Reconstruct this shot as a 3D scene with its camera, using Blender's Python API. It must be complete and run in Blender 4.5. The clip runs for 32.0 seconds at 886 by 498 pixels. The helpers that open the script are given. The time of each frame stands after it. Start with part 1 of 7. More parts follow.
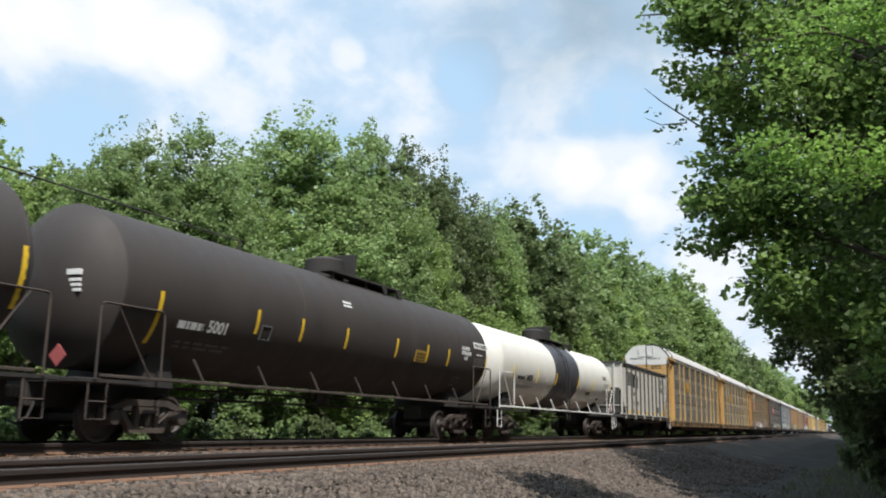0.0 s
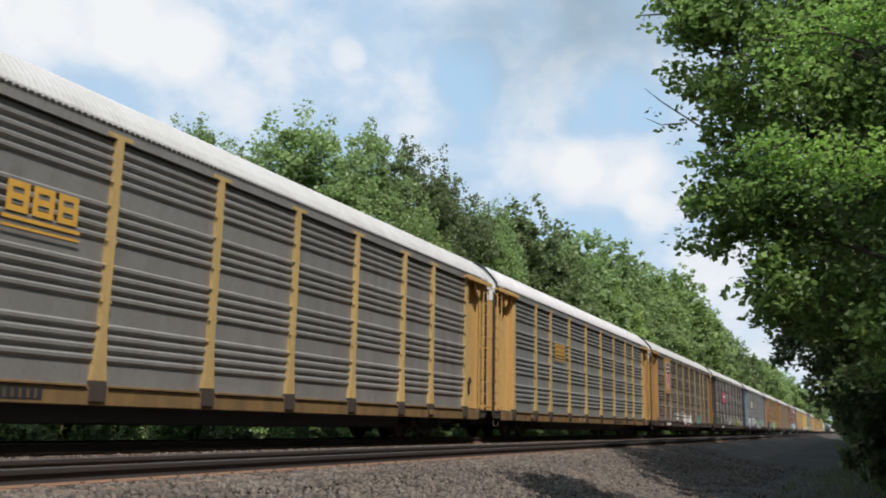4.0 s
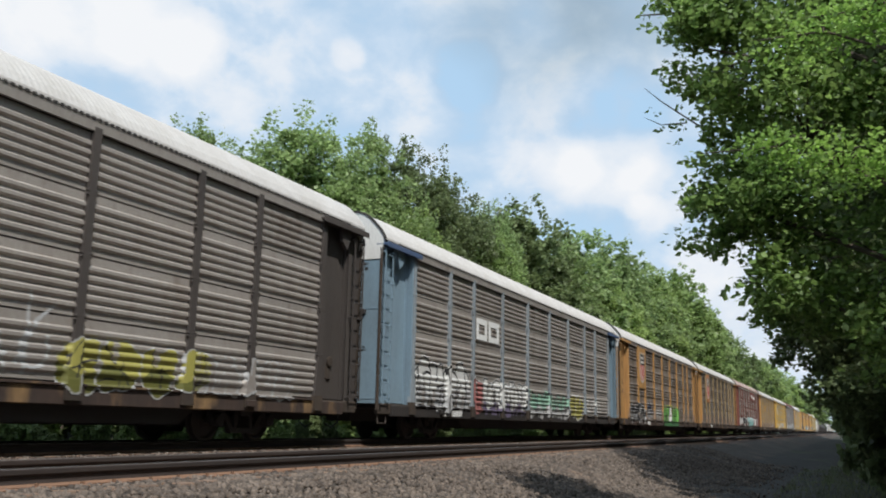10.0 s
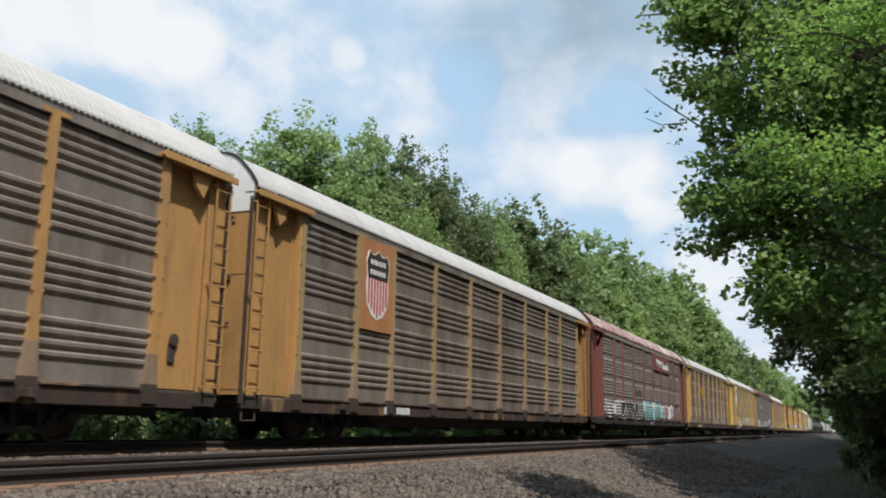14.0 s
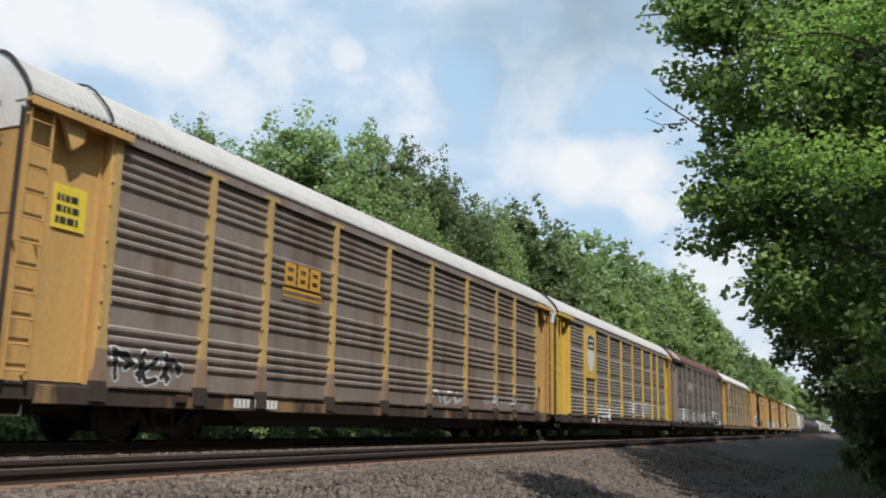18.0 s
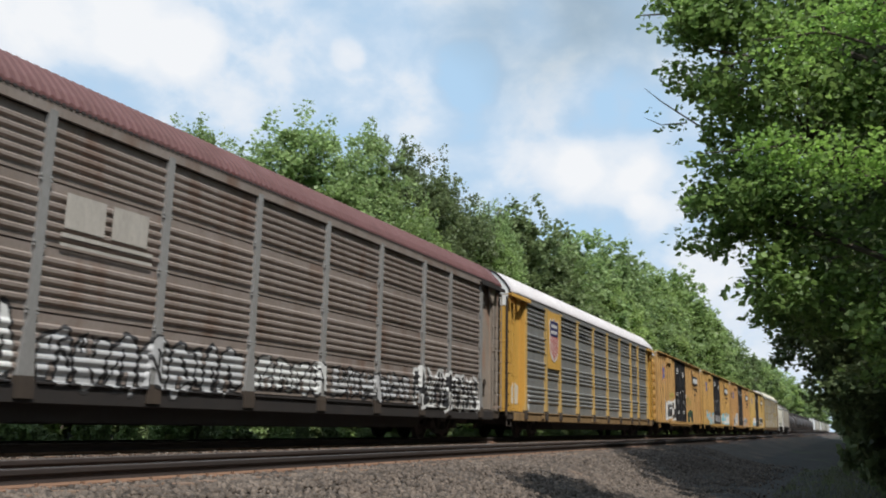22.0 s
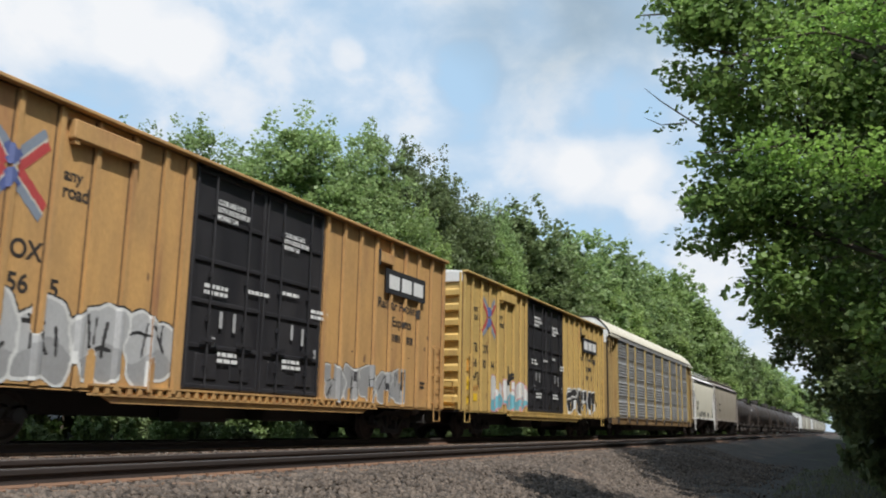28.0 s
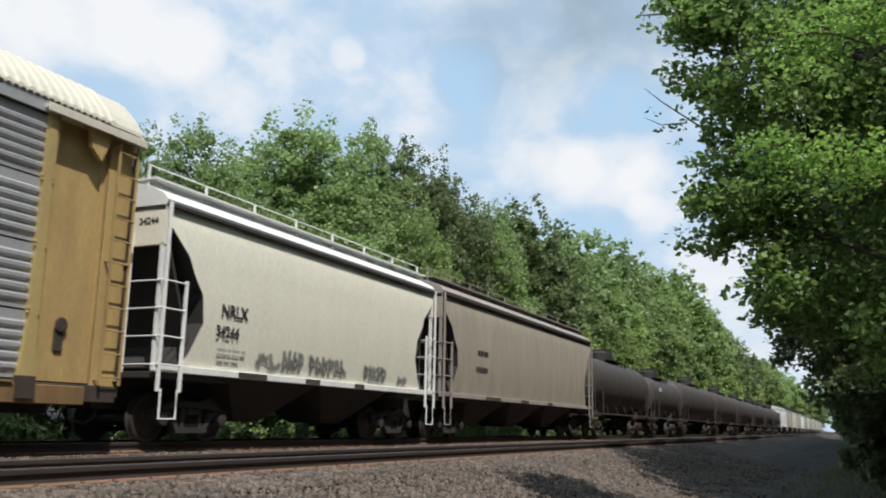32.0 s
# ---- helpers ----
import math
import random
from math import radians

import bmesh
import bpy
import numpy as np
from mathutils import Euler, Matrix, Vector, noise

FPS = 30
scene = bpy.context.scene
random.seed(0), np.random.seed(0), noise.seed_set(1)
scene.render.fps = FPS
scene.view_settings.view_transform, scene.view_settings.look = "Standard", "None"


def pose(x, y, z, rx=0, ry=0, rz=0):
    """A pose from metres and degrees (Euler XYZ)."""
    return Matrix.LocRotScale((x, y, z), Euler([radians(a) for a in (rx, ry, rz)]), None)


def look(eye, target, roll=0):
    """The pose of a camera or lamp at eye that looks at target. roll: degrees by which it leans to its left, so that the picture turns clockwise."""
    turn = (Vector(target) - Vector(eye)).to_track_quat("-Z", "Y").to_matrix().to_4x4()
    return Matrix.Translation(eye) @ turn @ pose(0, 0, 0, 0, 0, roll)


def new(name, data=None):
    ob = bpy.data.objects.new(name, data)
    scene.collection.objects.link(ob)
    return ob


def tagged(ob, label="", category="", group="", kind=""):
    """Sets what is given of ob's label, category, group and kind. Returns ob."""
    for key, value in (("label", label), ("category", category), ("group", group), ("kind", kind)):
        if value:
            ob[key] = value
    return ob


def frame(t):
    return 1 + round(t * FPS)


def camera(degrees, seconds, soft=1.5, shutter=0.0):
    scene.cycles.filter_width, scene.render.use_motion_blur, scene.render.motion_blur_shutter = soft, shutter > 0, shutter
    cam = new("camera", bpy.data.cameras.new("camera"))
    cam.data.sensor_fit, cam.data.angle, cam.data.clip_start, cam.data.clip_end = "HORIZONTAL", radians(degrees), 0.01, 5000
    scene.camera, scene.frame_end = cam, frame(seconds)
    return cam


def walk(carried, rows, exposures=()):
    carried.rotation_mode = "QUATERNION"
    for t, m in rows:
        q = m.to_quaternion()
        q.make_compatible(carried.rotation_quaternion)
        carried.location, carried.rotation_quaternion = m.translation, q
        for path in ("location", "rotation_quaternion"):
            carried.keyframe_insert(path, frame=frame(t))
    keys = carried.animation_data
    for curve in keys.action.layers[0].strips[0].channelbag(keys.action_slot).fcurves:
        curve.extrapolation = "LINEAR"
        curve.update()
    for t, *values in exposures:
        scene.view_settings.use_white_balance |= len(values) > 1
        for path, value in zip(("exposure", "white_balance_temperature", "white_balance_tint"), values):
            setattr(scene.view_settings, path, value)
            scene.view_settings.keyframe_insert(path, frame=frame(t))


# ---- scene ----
cam = camera(53.16, 32.0, 1.95, 0.10)
EYE = (0.0, 0.0, 0.44)
YAW, PITCH, ROLL = radians(24.51), radians(11.23), 1.105
AIM = (math.cos(YAW) * math.cos(PITCH), math.sin(YAW) * math.cos(PITCH), 0.44 + math.sin(PITCH))
walk(cam, [(0, look(EYE, AIM, ROLL)), (32, look(EYE, AIM, ROLL))], [(0, 0.16), (0.5, 0.14), (1.0, 0.04), (2.0, -0.07), (3.0, -0.05), (6.0, 0.0), (32, 0.0)])

# the line runs along x; z = 0 is the top of the rails
SPEED = 15.82            # metres a second, towards -x
NEAR, FAR = 8.02, 13.27  # centre lines of the two tracks
NEAR_DROP = -0.05        # the near track lies a little lower
SUN_EL, SUN_AZ = radians(57), radians(-132)


# ---- world, sun ----
def build_world():
    w = bpy.data.worlds.new("sky")
    scene.world = w
    w.use_nodes = True
    nt = w.node_tree
    nt.nodes.clear()
    N, L = nt.nodes.new, nt.links.new
    sky = N("ShaderNodeTexSky")
    sky.sky_type = "NISHITA"
    sky.sun_disc = False
    sky.sun_elevation = SUN_EL
    sky.sun_rotation = math.pi / 2 - SUN_AZ
    sky.air_density, sky.dust_density, sky.ozone_density = 1.0, 1.5, 1.2
    co = N("ShaderNodeTexCoord")
    mp = N("ShaderNodeMapping")
    mp.inputs["Scale"].default_value = (1.0, 1.0, 1.35)
    L(co.outputs["Generated"], mp.inputs["Vector"])
    n1 = N("ShaderNodeTexNoise")
    n1.inputs["Scale"].default_value, n1.inputs["Detail"].default_value, n1.inputs["Roughness"].default_value = 9.0, 9, 0.56
    n1.inputs["Distortion"].default_value = 0.15
    L(mp.outputs[0], n1.inputs["Vector"])
    total = n1.outputs["Fac"]

    def blob(d, inner, outer, gain, total):
        dot = N("ShaderNodeVectorMath")
        dot.operation = "DOT_PRODUCT"
        nrm = N("ShaderNodeVectorMath")
        nrm.operation = "NORMALIZE"
        L(co.outputs["Generated"], nrm.inputs[0])
        L(nrm.outputs[0], dot.inputs[0])
        dot.inputs[1].default_value = Vector(d).normalized()
        mr = N("ShaderNodeMapRange")
        mr.interpolation_type = "SMOOTHSTEP"
        mr.inputs["From Min"].default_value, mr.inputs["From Max"].default_value = math.cos(radians(outer)), math.cos(radians(inner))
        mr.inputs["To Min"].default_value, mr.inputs["To Max"].default_value = 0.0, gain
        L(dot.outputs["Value"], mr.inputs["Value"])
        add = N("ShaderNodeMath")
        L(total, add.inputs[0])
        L(mr.outputs[0], add.inputs[1])
        return add.outputs[0]

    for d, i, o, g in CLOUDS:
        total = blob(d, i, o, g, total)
    ramp = N("ShaderNodeMapRange")
    ramp.interpolation_type = "SMOOTHSTEP"
    ramp.inputs["From Min"].default_value, ramp.inputs["From Max"].default_value = 0.40, 0.66
    ramp.inputs["To Min"].default_value = 0.76
    L(total, ramp.inputs["Value"])
    # slow grey and white within the clouds
    n2 = N("ShaderNodeTexNoise")
    n2.inputs["Scale"].default_value, n2.inputs["Detail"].default_value = 5.5, 5
    L(mp.outputs[0], n2.inputs["Vector"])
    body = N("ShaderNodeMix")
    body.data_type = "RGBA"
    body.inputs["A"].default_value, body.inputs["B"].default_value = (6.7, 7.7, 8.9, 1), (9.0, 9.2, 9.5, 1)
    lit = N("ShaderNodeMapRange")
    lit.inputs["From Min"].default_value, lit.inputs["From Max"].default_value = 0.74, 1.06
    both = N("ShaderNodeMath")
    both.operation = "MULTIPLY_ADD"
    L(n2.outputs["Fac"], both.inputs[0])
    both.inputs[1].default_value = 0.4
    L(total, both.inputs[2])
    L(both.outputs[0], lit.inputs["Value"])
    L(lit.outputs[0], body.inputs["Factor"])
    tone = N("ShaderNodeMix")
    tone.data_type = "RGBA"
    tone.inputs["A"].default_value = (5.4, 7.9, 10.4, 1)
    L(body.outputs["Result"], tone.inputs["B"])
    t2 = N("ShaderNodeMapRange")
    t2.inputs["From Min"].default_value, t2.inputs["From Max"].default_value = 0.32, 0.64
    L(total, t2.inputs["Value"])
    L(t2.outputs[0], tone.inputs["Factor"])
    shade = None
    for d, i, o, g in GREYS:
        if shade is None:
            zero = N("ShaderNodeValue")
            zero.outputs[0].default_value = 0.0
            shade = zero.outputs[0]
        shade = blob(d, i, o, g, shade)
    mottled = N("ShaderNodeMath")
    mottled.operation = "MULTIPLY"
    L(shade, mottled.inputs[0])
    L(n2.outputs["Fac"], mottled.inputs[1])
    grey = N("ShaderNodeMix")
    grey.data_type = "RGBA"
    grey.inputs["B"].default_value = (3.9, 5.0, 5.8, 1)
    L(mottled.outputs[0], grey.inputs["Factor"])
    L(tone.outputs["Result"], grey.inputs["A"])
    tone = grey
    mix = N("ShaderNodeMix")
    mix.data_type = "RGBA"
    L(ramp.outputs[0], mix.inputs["Factor"])
    L(sky.outputs[0], mix.inputs["A"])
    L(tone.outputs["Result"], mix.inputs["B"])
    bg = N("ShaderNodeBackground")
    bg.inputs["Strength"].default_value = 0.10
    L(mix.outputs["Result"], bg.inputs["Color"])
    out = N("ShaderNodeOutputWorld")
    L(bg.outputs[0], out.inputs[0])


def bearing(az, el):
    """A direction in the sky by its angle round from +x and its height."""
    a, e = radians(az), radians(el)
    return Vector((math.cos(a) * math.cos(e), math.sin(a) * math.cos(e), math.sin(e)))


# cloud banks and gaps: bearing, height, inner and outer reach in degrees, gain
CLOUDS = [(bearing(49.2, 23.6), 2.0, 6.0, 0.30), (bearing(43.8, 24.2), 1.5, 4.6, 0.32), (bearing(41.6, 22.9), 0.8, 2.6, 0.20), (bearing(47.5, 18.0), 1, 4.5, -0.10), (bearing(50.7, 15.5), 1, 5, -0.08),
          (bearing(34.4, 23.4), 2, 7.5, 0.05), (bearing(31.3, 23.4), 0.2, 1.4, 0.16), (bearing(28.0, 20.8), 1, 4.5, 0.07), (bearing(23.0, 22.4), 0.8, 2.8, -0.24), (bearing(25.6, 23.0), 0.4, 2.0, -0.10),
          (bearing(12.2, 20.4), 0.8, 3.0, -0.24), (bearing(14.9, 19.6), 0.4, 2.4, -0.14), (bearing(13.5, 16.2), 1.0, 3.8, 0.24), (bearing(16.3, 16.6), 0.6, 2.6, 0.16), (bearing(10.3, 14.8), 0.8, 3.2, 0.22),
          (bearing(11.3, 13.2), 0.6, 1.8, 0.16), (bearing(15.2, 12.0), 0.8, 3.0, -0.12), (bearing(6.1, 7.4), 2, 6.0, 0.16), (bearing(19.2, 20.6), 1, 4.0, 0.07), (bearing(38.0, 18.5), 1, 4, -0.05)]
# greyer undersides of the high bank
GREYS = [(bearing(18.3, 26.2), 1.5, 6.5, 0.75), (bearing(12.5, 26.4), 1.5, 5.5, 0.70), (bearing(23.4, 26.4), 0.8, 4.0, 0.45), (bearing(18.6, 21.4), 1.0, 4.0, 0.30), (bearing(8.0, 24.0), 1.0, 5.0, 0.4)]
build_world()
sun = new("sun", bpy.data.lights.new("sun", "SUN"))
sun.data.energy, sun.data.angle, sun.data.color = 4.7, radians(0.53), (1.0, 0.97, 0.92)
TO_SUN = Vector((math.cos(SUN_AZ) * math.cos(SUN_EL), math.sin(SUN_AZ) * math.cos(SUN_EL), math.sin(SUN_EL)))
sun.matrix_world = look(TO_SUN * 60, (0, 0, 0))


# ---- materials ----
def material(name, color, rough=0.7, metal=0.0, second=None, scale=3.0, amount=0.5, fine=40.0, fine_amount=0.25, bump=0.15,
             stretch=(1, 1, 1), vary=0.12, island=0.0, spot=None, spot_scale=1.2, spot_edge=(0.6, 0.7), translucent=0.0):
    """Two scales of variation, an optional stain, and fine relief, in object space."""
    m = bpy.data.materials.new(name)
    m.use_nodes = True
    nt = m.node_tree
    N, L = nt.nodes.new, nt.links.new
    b = nt.nodes["Principled BSDF"]
    co = N("ShaderNodeTexCoord")
    mp = N("ShaderNodeMapping")
    mp.inputs["Scale"].default_value = stretch
    L(co.outputs["Object"], mp.inputs["Vector"])
    info = N("ShaderNodeObjectInfo")
    off = N("ShaderNodeVectorMath")
    off.operation = "ADD"
    sc = N("ShaderNodeMath")
    sc.operation = "MULTIPLY"
    sc.inputs[1].default_value = 57.0
    L(info.outputs["Random"], sc.inputs[0])
    L(mp.outputs[0], off.inputs[0])
    L(sc.outputs[0], off.inputs[1])
    vec = off.outputs[0]

    def noise_tex(s, detail=5, r=0.6):
        n = N("ShaderNodeTexNoise")
        n.inputs["Scale"].default_value, n.inputs["Detail"].default_value, n.inputs["Roughness"].default_value = s, detail, r
        L(vec, n.inputs["Vector"])
        return n.outputs["Fac"]

    def blend(f, a, c, mode="MIX"):
        x = N("ShaderNodeMix")
        x.data_type = "RGBA"
        x.blend_type = mode
        for sock, v in (("Factor", f), ("A", a), ("B", c)):
            if hasattr(v, "links"):
                L(v, x.inputs[sock])
            elif sock == "Factor":
                x.inputs[sock].default_value = v
            else:
                x.inputs[sock].default_value = (*v, 1)
        return x.outputs["Result"]

    def span(v, lo, hi, a=0.0, c=1.0):
        r = N("ShaderNodeMapRange")
        r.inputs["From Min"].default_value, r.inputs["From Max"].default_value = lo, hi
        r.inputs["To Min"].default_value, r.inputs["To Max"].default_value = a, c
        L(v, r.inputs["Value"])
        return r.outputs[0]

    big = noise_tex(scale)
    sec = second if second else tuple(c * 0.55 for c in color)
    col = blend(span(big, 0.38, 0.68, 0, amount), color, sec)
    if spot:
        col = blend(span(noise_tex(spot_scale, 6), *spot_edge), col, spot)
    small = noise_tex(fine, 4)
    lum = N("ShaderNodeHueSaturation")
    L(span(small, 0.25, 0.75, 1 - fine_amount, 1 + fine_amount), lum.inputs["Value"])
    L(col, lum.inputs["Color"])
    last = lum
    if vary:
        l2 = N("ShaderNodeHueSaturation")
        L(span(info.outputs["Random"], 0, 1, 1 - vary, 1 + vary), l2.inputs["Value"])
        L(last.outputs[0], l2.inputs["Color"])
        last = l2
    if island:
        g = N("ShaderNodeNewGeometry")
        l3 = N("ShaderNodeHueSaturation")
        L(span(g.outputs["Random Per Island"], 0, 1, 1 - island, 1 + island), l3.inputs["Value"])
        L(last.outputs[0], l3.inputs["Color"])
        last = l3
    L(last.outputs[0], b.inputs["Base Color"])
    L(span(big, 0.3, 0.7, max(0.02, rough - 0.1), min(1, rough + 0.12)), b.inputs["Roughness"])
    b.inputs["Metallic"].default_value = metal
    if bump:
        bp = N("ShaderNodeBump")
        bp.inputs["Strength"].default_value, bp.inputs["Distance"].default_value = bump, 0.02
        L(small, bp.inputs["Height"])
        L(bp.outputs[0], b.inputs["Normal"])
    if translucent:
        tr = N("ShaderNodeBsdfTranslucent")
        L(last.outputs[0], tr.inputs["Color"])
        ms = N("ShaderNodeMixShader")
        ms.inputs[0].default_value = translucent
        L(b.outputs[0], ms.inputs[1])
        L(tr.outputs[0], ms.inputs[2])
        L(ms.outputs[0], nt.nodes["Material Output"].inputs["Surface"])
    return m


GREEN_A = material("leaf_green", (0.275, 0.365, 0.145), 0.5, second=(0.20, 0.285, 0.115), scale=0.35, amount=0.8, bump=0, island=0.35, vary=0.2, translucent=0.5)
GREEN_B = material("leaf_light_green", (0.335, 0.44, 0.15), 0.5, second=(0.24, 0.34, 0.12), scale=0.35, amount=0.8, bump=0, island=0.35, vary=0.15, translucent=0.5)
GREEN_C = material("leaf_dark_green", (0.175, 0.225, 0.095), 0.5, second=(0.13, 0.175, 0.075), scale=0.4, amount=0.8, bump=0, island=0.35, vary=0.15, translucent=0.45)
# sunny and shade greens: sun and shade on the near foliage, put into colour
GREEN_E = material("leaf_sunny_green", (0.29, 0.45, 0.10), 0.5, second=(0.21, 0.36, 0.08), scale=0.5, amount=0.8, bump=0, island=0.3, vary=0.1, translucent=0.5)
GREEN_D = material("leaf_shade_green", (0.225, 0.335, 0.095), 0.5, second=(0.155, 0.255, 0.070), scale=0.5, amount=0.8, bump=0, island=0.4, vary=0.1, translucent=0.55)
# rusty track bed, darkened: shade below the train is put into the colour
BED_SHADED = material("track_ballast_shaded", (0.040, 0.026, 0.020), 0.95, second=(0.095, 0.050, 0.032), scale=0.9, amount=0.7, fine=16, fine_amount=0.5, bump=0.9, vary=0)
GRASS = material("grass_green", (0.150, 0.180, 0.085), 0.8, second=(0.125, 0.125, 0.065), scale=0.4, amount=0.9, bump=0, island=0.4, vary=0)
BARK = material("bark", (0.10, 0.080, 0.060), 0.9, scale=2, fine=14, bump=0.6, stretch=(1, 1, 0.25))
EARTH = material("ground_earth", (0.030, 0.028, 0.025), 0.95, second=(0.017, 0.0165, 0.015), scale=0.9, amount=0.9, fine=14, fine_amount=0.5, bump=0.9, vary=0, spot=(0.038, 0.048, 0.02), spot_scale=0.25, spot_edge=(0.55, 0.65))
BALLAST = material("ballast_grey", (0.060, 0.048, 0.038), 0.95, second=(0.035, 0.028, 0.023), scale=0.7, amount=0.7, fine=16, fine_amount=0.5, bump=0.9, vary=0, spot=(0.15, 0.10, 0.07), spot_scale=0.5, spot_edge=(0.55, 0.7))
STONE = material("ballast_stone", (0.112, 0.088, 0.070), 0.9, second=(0.055, 0.041, 0.032), scale=0.8, fine=30, bump=0.2, vary=0, island=0.6)
RAIL_RUST = material("rail_rust", (0.028, 0.022, 0.020), 0.8, second=(0.050, 0.033, 0.026), scale=1.2, amount=0.6, stretch=(0.1, 1, 1), fine=30, vary=0)
RAIL_FOOT = material("rail_foot_rust", (0.21, 0.115, 0.068), 0.9, second=(0.12, 0.07, 0.046), scale=2.0, amount=0.7, stretch=(0.3, 1, 1), fine=30, vary=0)
RAIL_TOP = material("rail_steel_polished", (0.42, 0.41, 0.40), 0.32, 0.9, scale=2, fine_amount=0.1, stretch=(0.05, 1, 1), bump=0, vary=0)
TIE = material("tie_timber", (0.13, 0.085, 0.060), 0.9, second=(0.24, 0.15, 0.095), scale=1.5, amount=0.8, fine=25, stretch=(4, 0.6, 2), bump=0.5, vary=0.25)


# ---- mesh helpers ----
class Shape:
    """Gathers the faces of one mesh."""

    def __init__(self):
        self.v, self.f = [], []

    def add(self, verts, faces):
        n = len(self.v)
        self.v.extend(verts)
        self.f.extend([tuple(i + n for i in f) for f in faces])
        return self

    def box(self, x0, x1, y0, y1, z0, z1, c=0.0):
        if c <= 0:
            v = [(x, y, z) for x in (x0, x1) for y in (y0, y1) for z in (z0, z1)]
            return self.add(v, [(0, 1, 3, 2), (4, 6, 7, 5), (0, 4, 5, 1), (2, 3, 7, 6), (0, 2, 6, 4), (1, 5, 7, 3)])
        c = min(c, abs(x1 - x0) / 2.1, abs(y1 - y0) / 2.1, abs(z1 - z0) / 2.1)
        sec = [(y0 + c, z0), (y1 - c, z0), (y1, z0 + c), (y1, z1 - c), (y1 - c, z1), (y0 + c, z1), (y0, z1 - c), (y0, z0 + c)]
        ym, zm = (y0 + y1) / 2, (z0 + z1) / 2
        ky, kz = 1 - c / (y1 - y0) * 2, 1 - c / (z1 - z0) * 2
        ins = [(ym + (a - ym) * ky, zm + (b - zm) * kz) for a, b in sec]
        v = [(x, a, b) for x, s in ((x0, ins), (x0 + c, sec), (x1 - c, sec), (x1, ins)) for a, b in s]
        f = [tuple(range(7, -1, -1)), tuple(range(24, 32))]
        for r in range(3):
            f += [(r * 8 + i, r * 8 + (i + 1) % 8, r * 8 + 8 + (i + 1) % 8, r * 8 + 8 + i) for i in range(8)]
        return self.add(v, f)

    def prism(self, sec, x0, x1, caps=True):
        """A section of (y, z) points, drawn along x."""
        n = len(sec)
        f = [(i, (i + 1) % n, n + (i + 1) % n, n + i) for i in range(n)]
        if caps:
            f += [tuple(range(n - 1, -1, -1)), tuple(range(n, 2 * n))]
        return self.add([(x, a, b) for x in (x0, x1) for a, b in sec], f)

    def slab(self, sec, y0, y1):
        """A section of (x, z) points, drawn along y."""
        n = len(sec)
        f = [(i, n + i, n + (i + 1) % n, (i + 1) % n) for i in range(n)] + [tuple(range(n)), tuple(range(2 * n - 1, n - 1, -1))]
        return self.add([(a, y, b) for y in (y0, y1) for a, b in sec], f)

    def tube(self, pts, r, n=6, r2=None, caps=True):
        pts = [Vector(q) for q in pts]
        rows = []
        for i, q in enumerate(pts):
            d = (pts[min(i + 1, len(pts) - 1)] - pts[max(i - 1, 0)]).normalized()
            u = d.cross(Vector((0, 0, 1)) if abs(d.z) < 0.9 else Vector((1, 0, 0))).normalized()
            w = d.cross(u)
            k = r if r2 is None else r + (r2 - r) * i / (len(pts) - 1)
            rows += [tuple(q + (u * math.cos(a) + w * math.sin(a)) * k) for a in (j * math.tau / n for j in range(n))]
        f = [(i * n + j, i * n + (j + 1) % n, (i + 1) * n + (j + 1) % n, (i + 1) * n + j) for i in range(len(pts) - 1) for j in range(n)]
        if caps:
            f += [tuple(range(n - 1, -1, -1)), tuple(range((len(pts) - 1) * n, len(pts) * n))]
        return self.add(rows, f)

    def turned(self, prof, axis="x", n=24, at=(0, 0, 0)):
        """A profile of (along, radius) points, turned round an axis."""
        rows = []
        for a, r in prof:
            for j in range(n):
                t = j * math.tau / n
                c, s = r * math.cos(t), r * math.sin(t)
                q = {"x": (a, c, s), "y": (c, a, s), "z": (c, s, a)}[axis]
                rows.append((q[0] + at[0], q[1] + at[1], q[2] + at[2]))
        f = [(i * n + j, (i + 1) * n + j, (i + 1) * n + (j + 1) % n, i * n + (j + 1) % n) for i in range(len(prof) - 1) for j in range(n)]
        f += [tuple(range(n)), tuple(range(len(prof) * n - 1, (len(prof) - 1) * n - 1, -1))]
        return self.add(rows, f)

    def mesh(self, name, mat, smooth=False):
        me = bpy.data.meshes.new(name)
        me.from_pydata(self.v, [], self.f)
        me.materials.append(mat)
        bm = bmesh.new()
        bm.from_mesh(me)
        bmesh.ops.recalc_face_normals(bm, faces=bm.faces)
        bm.to_mesh(me)
        bm.free()
        if smooth:
            me.set_sharp_from_angle(angle=radians(35))
            me.polygons.foreach_set("use_smooth", [True] * len(me.polygons))
        return me


def part(name, shape, mat, parent, label="", smooth=False, at=None, kind=""):
    """Links a shape, or a mesh that is shared, as one object under a thing or a part."""
    me = shape if isinstance(shape, bpy.types.Mesh) else shape.mesh(name, mat, smooth)
    ob = new(name, me)
    ob.parent = parent
    if at is not None:
        ob.location = at
    return tagged(ob, label, kind=kind)


def thing(name, label, category, group="", at=(0, 0, 0), kind="", shape=None, mat=None, smooth=False):
    ob = new(name, shape.mesh(name, mat, smooth) if shape else None)
    ob.location = at
    return tagged(ob, label, category, group, kind)


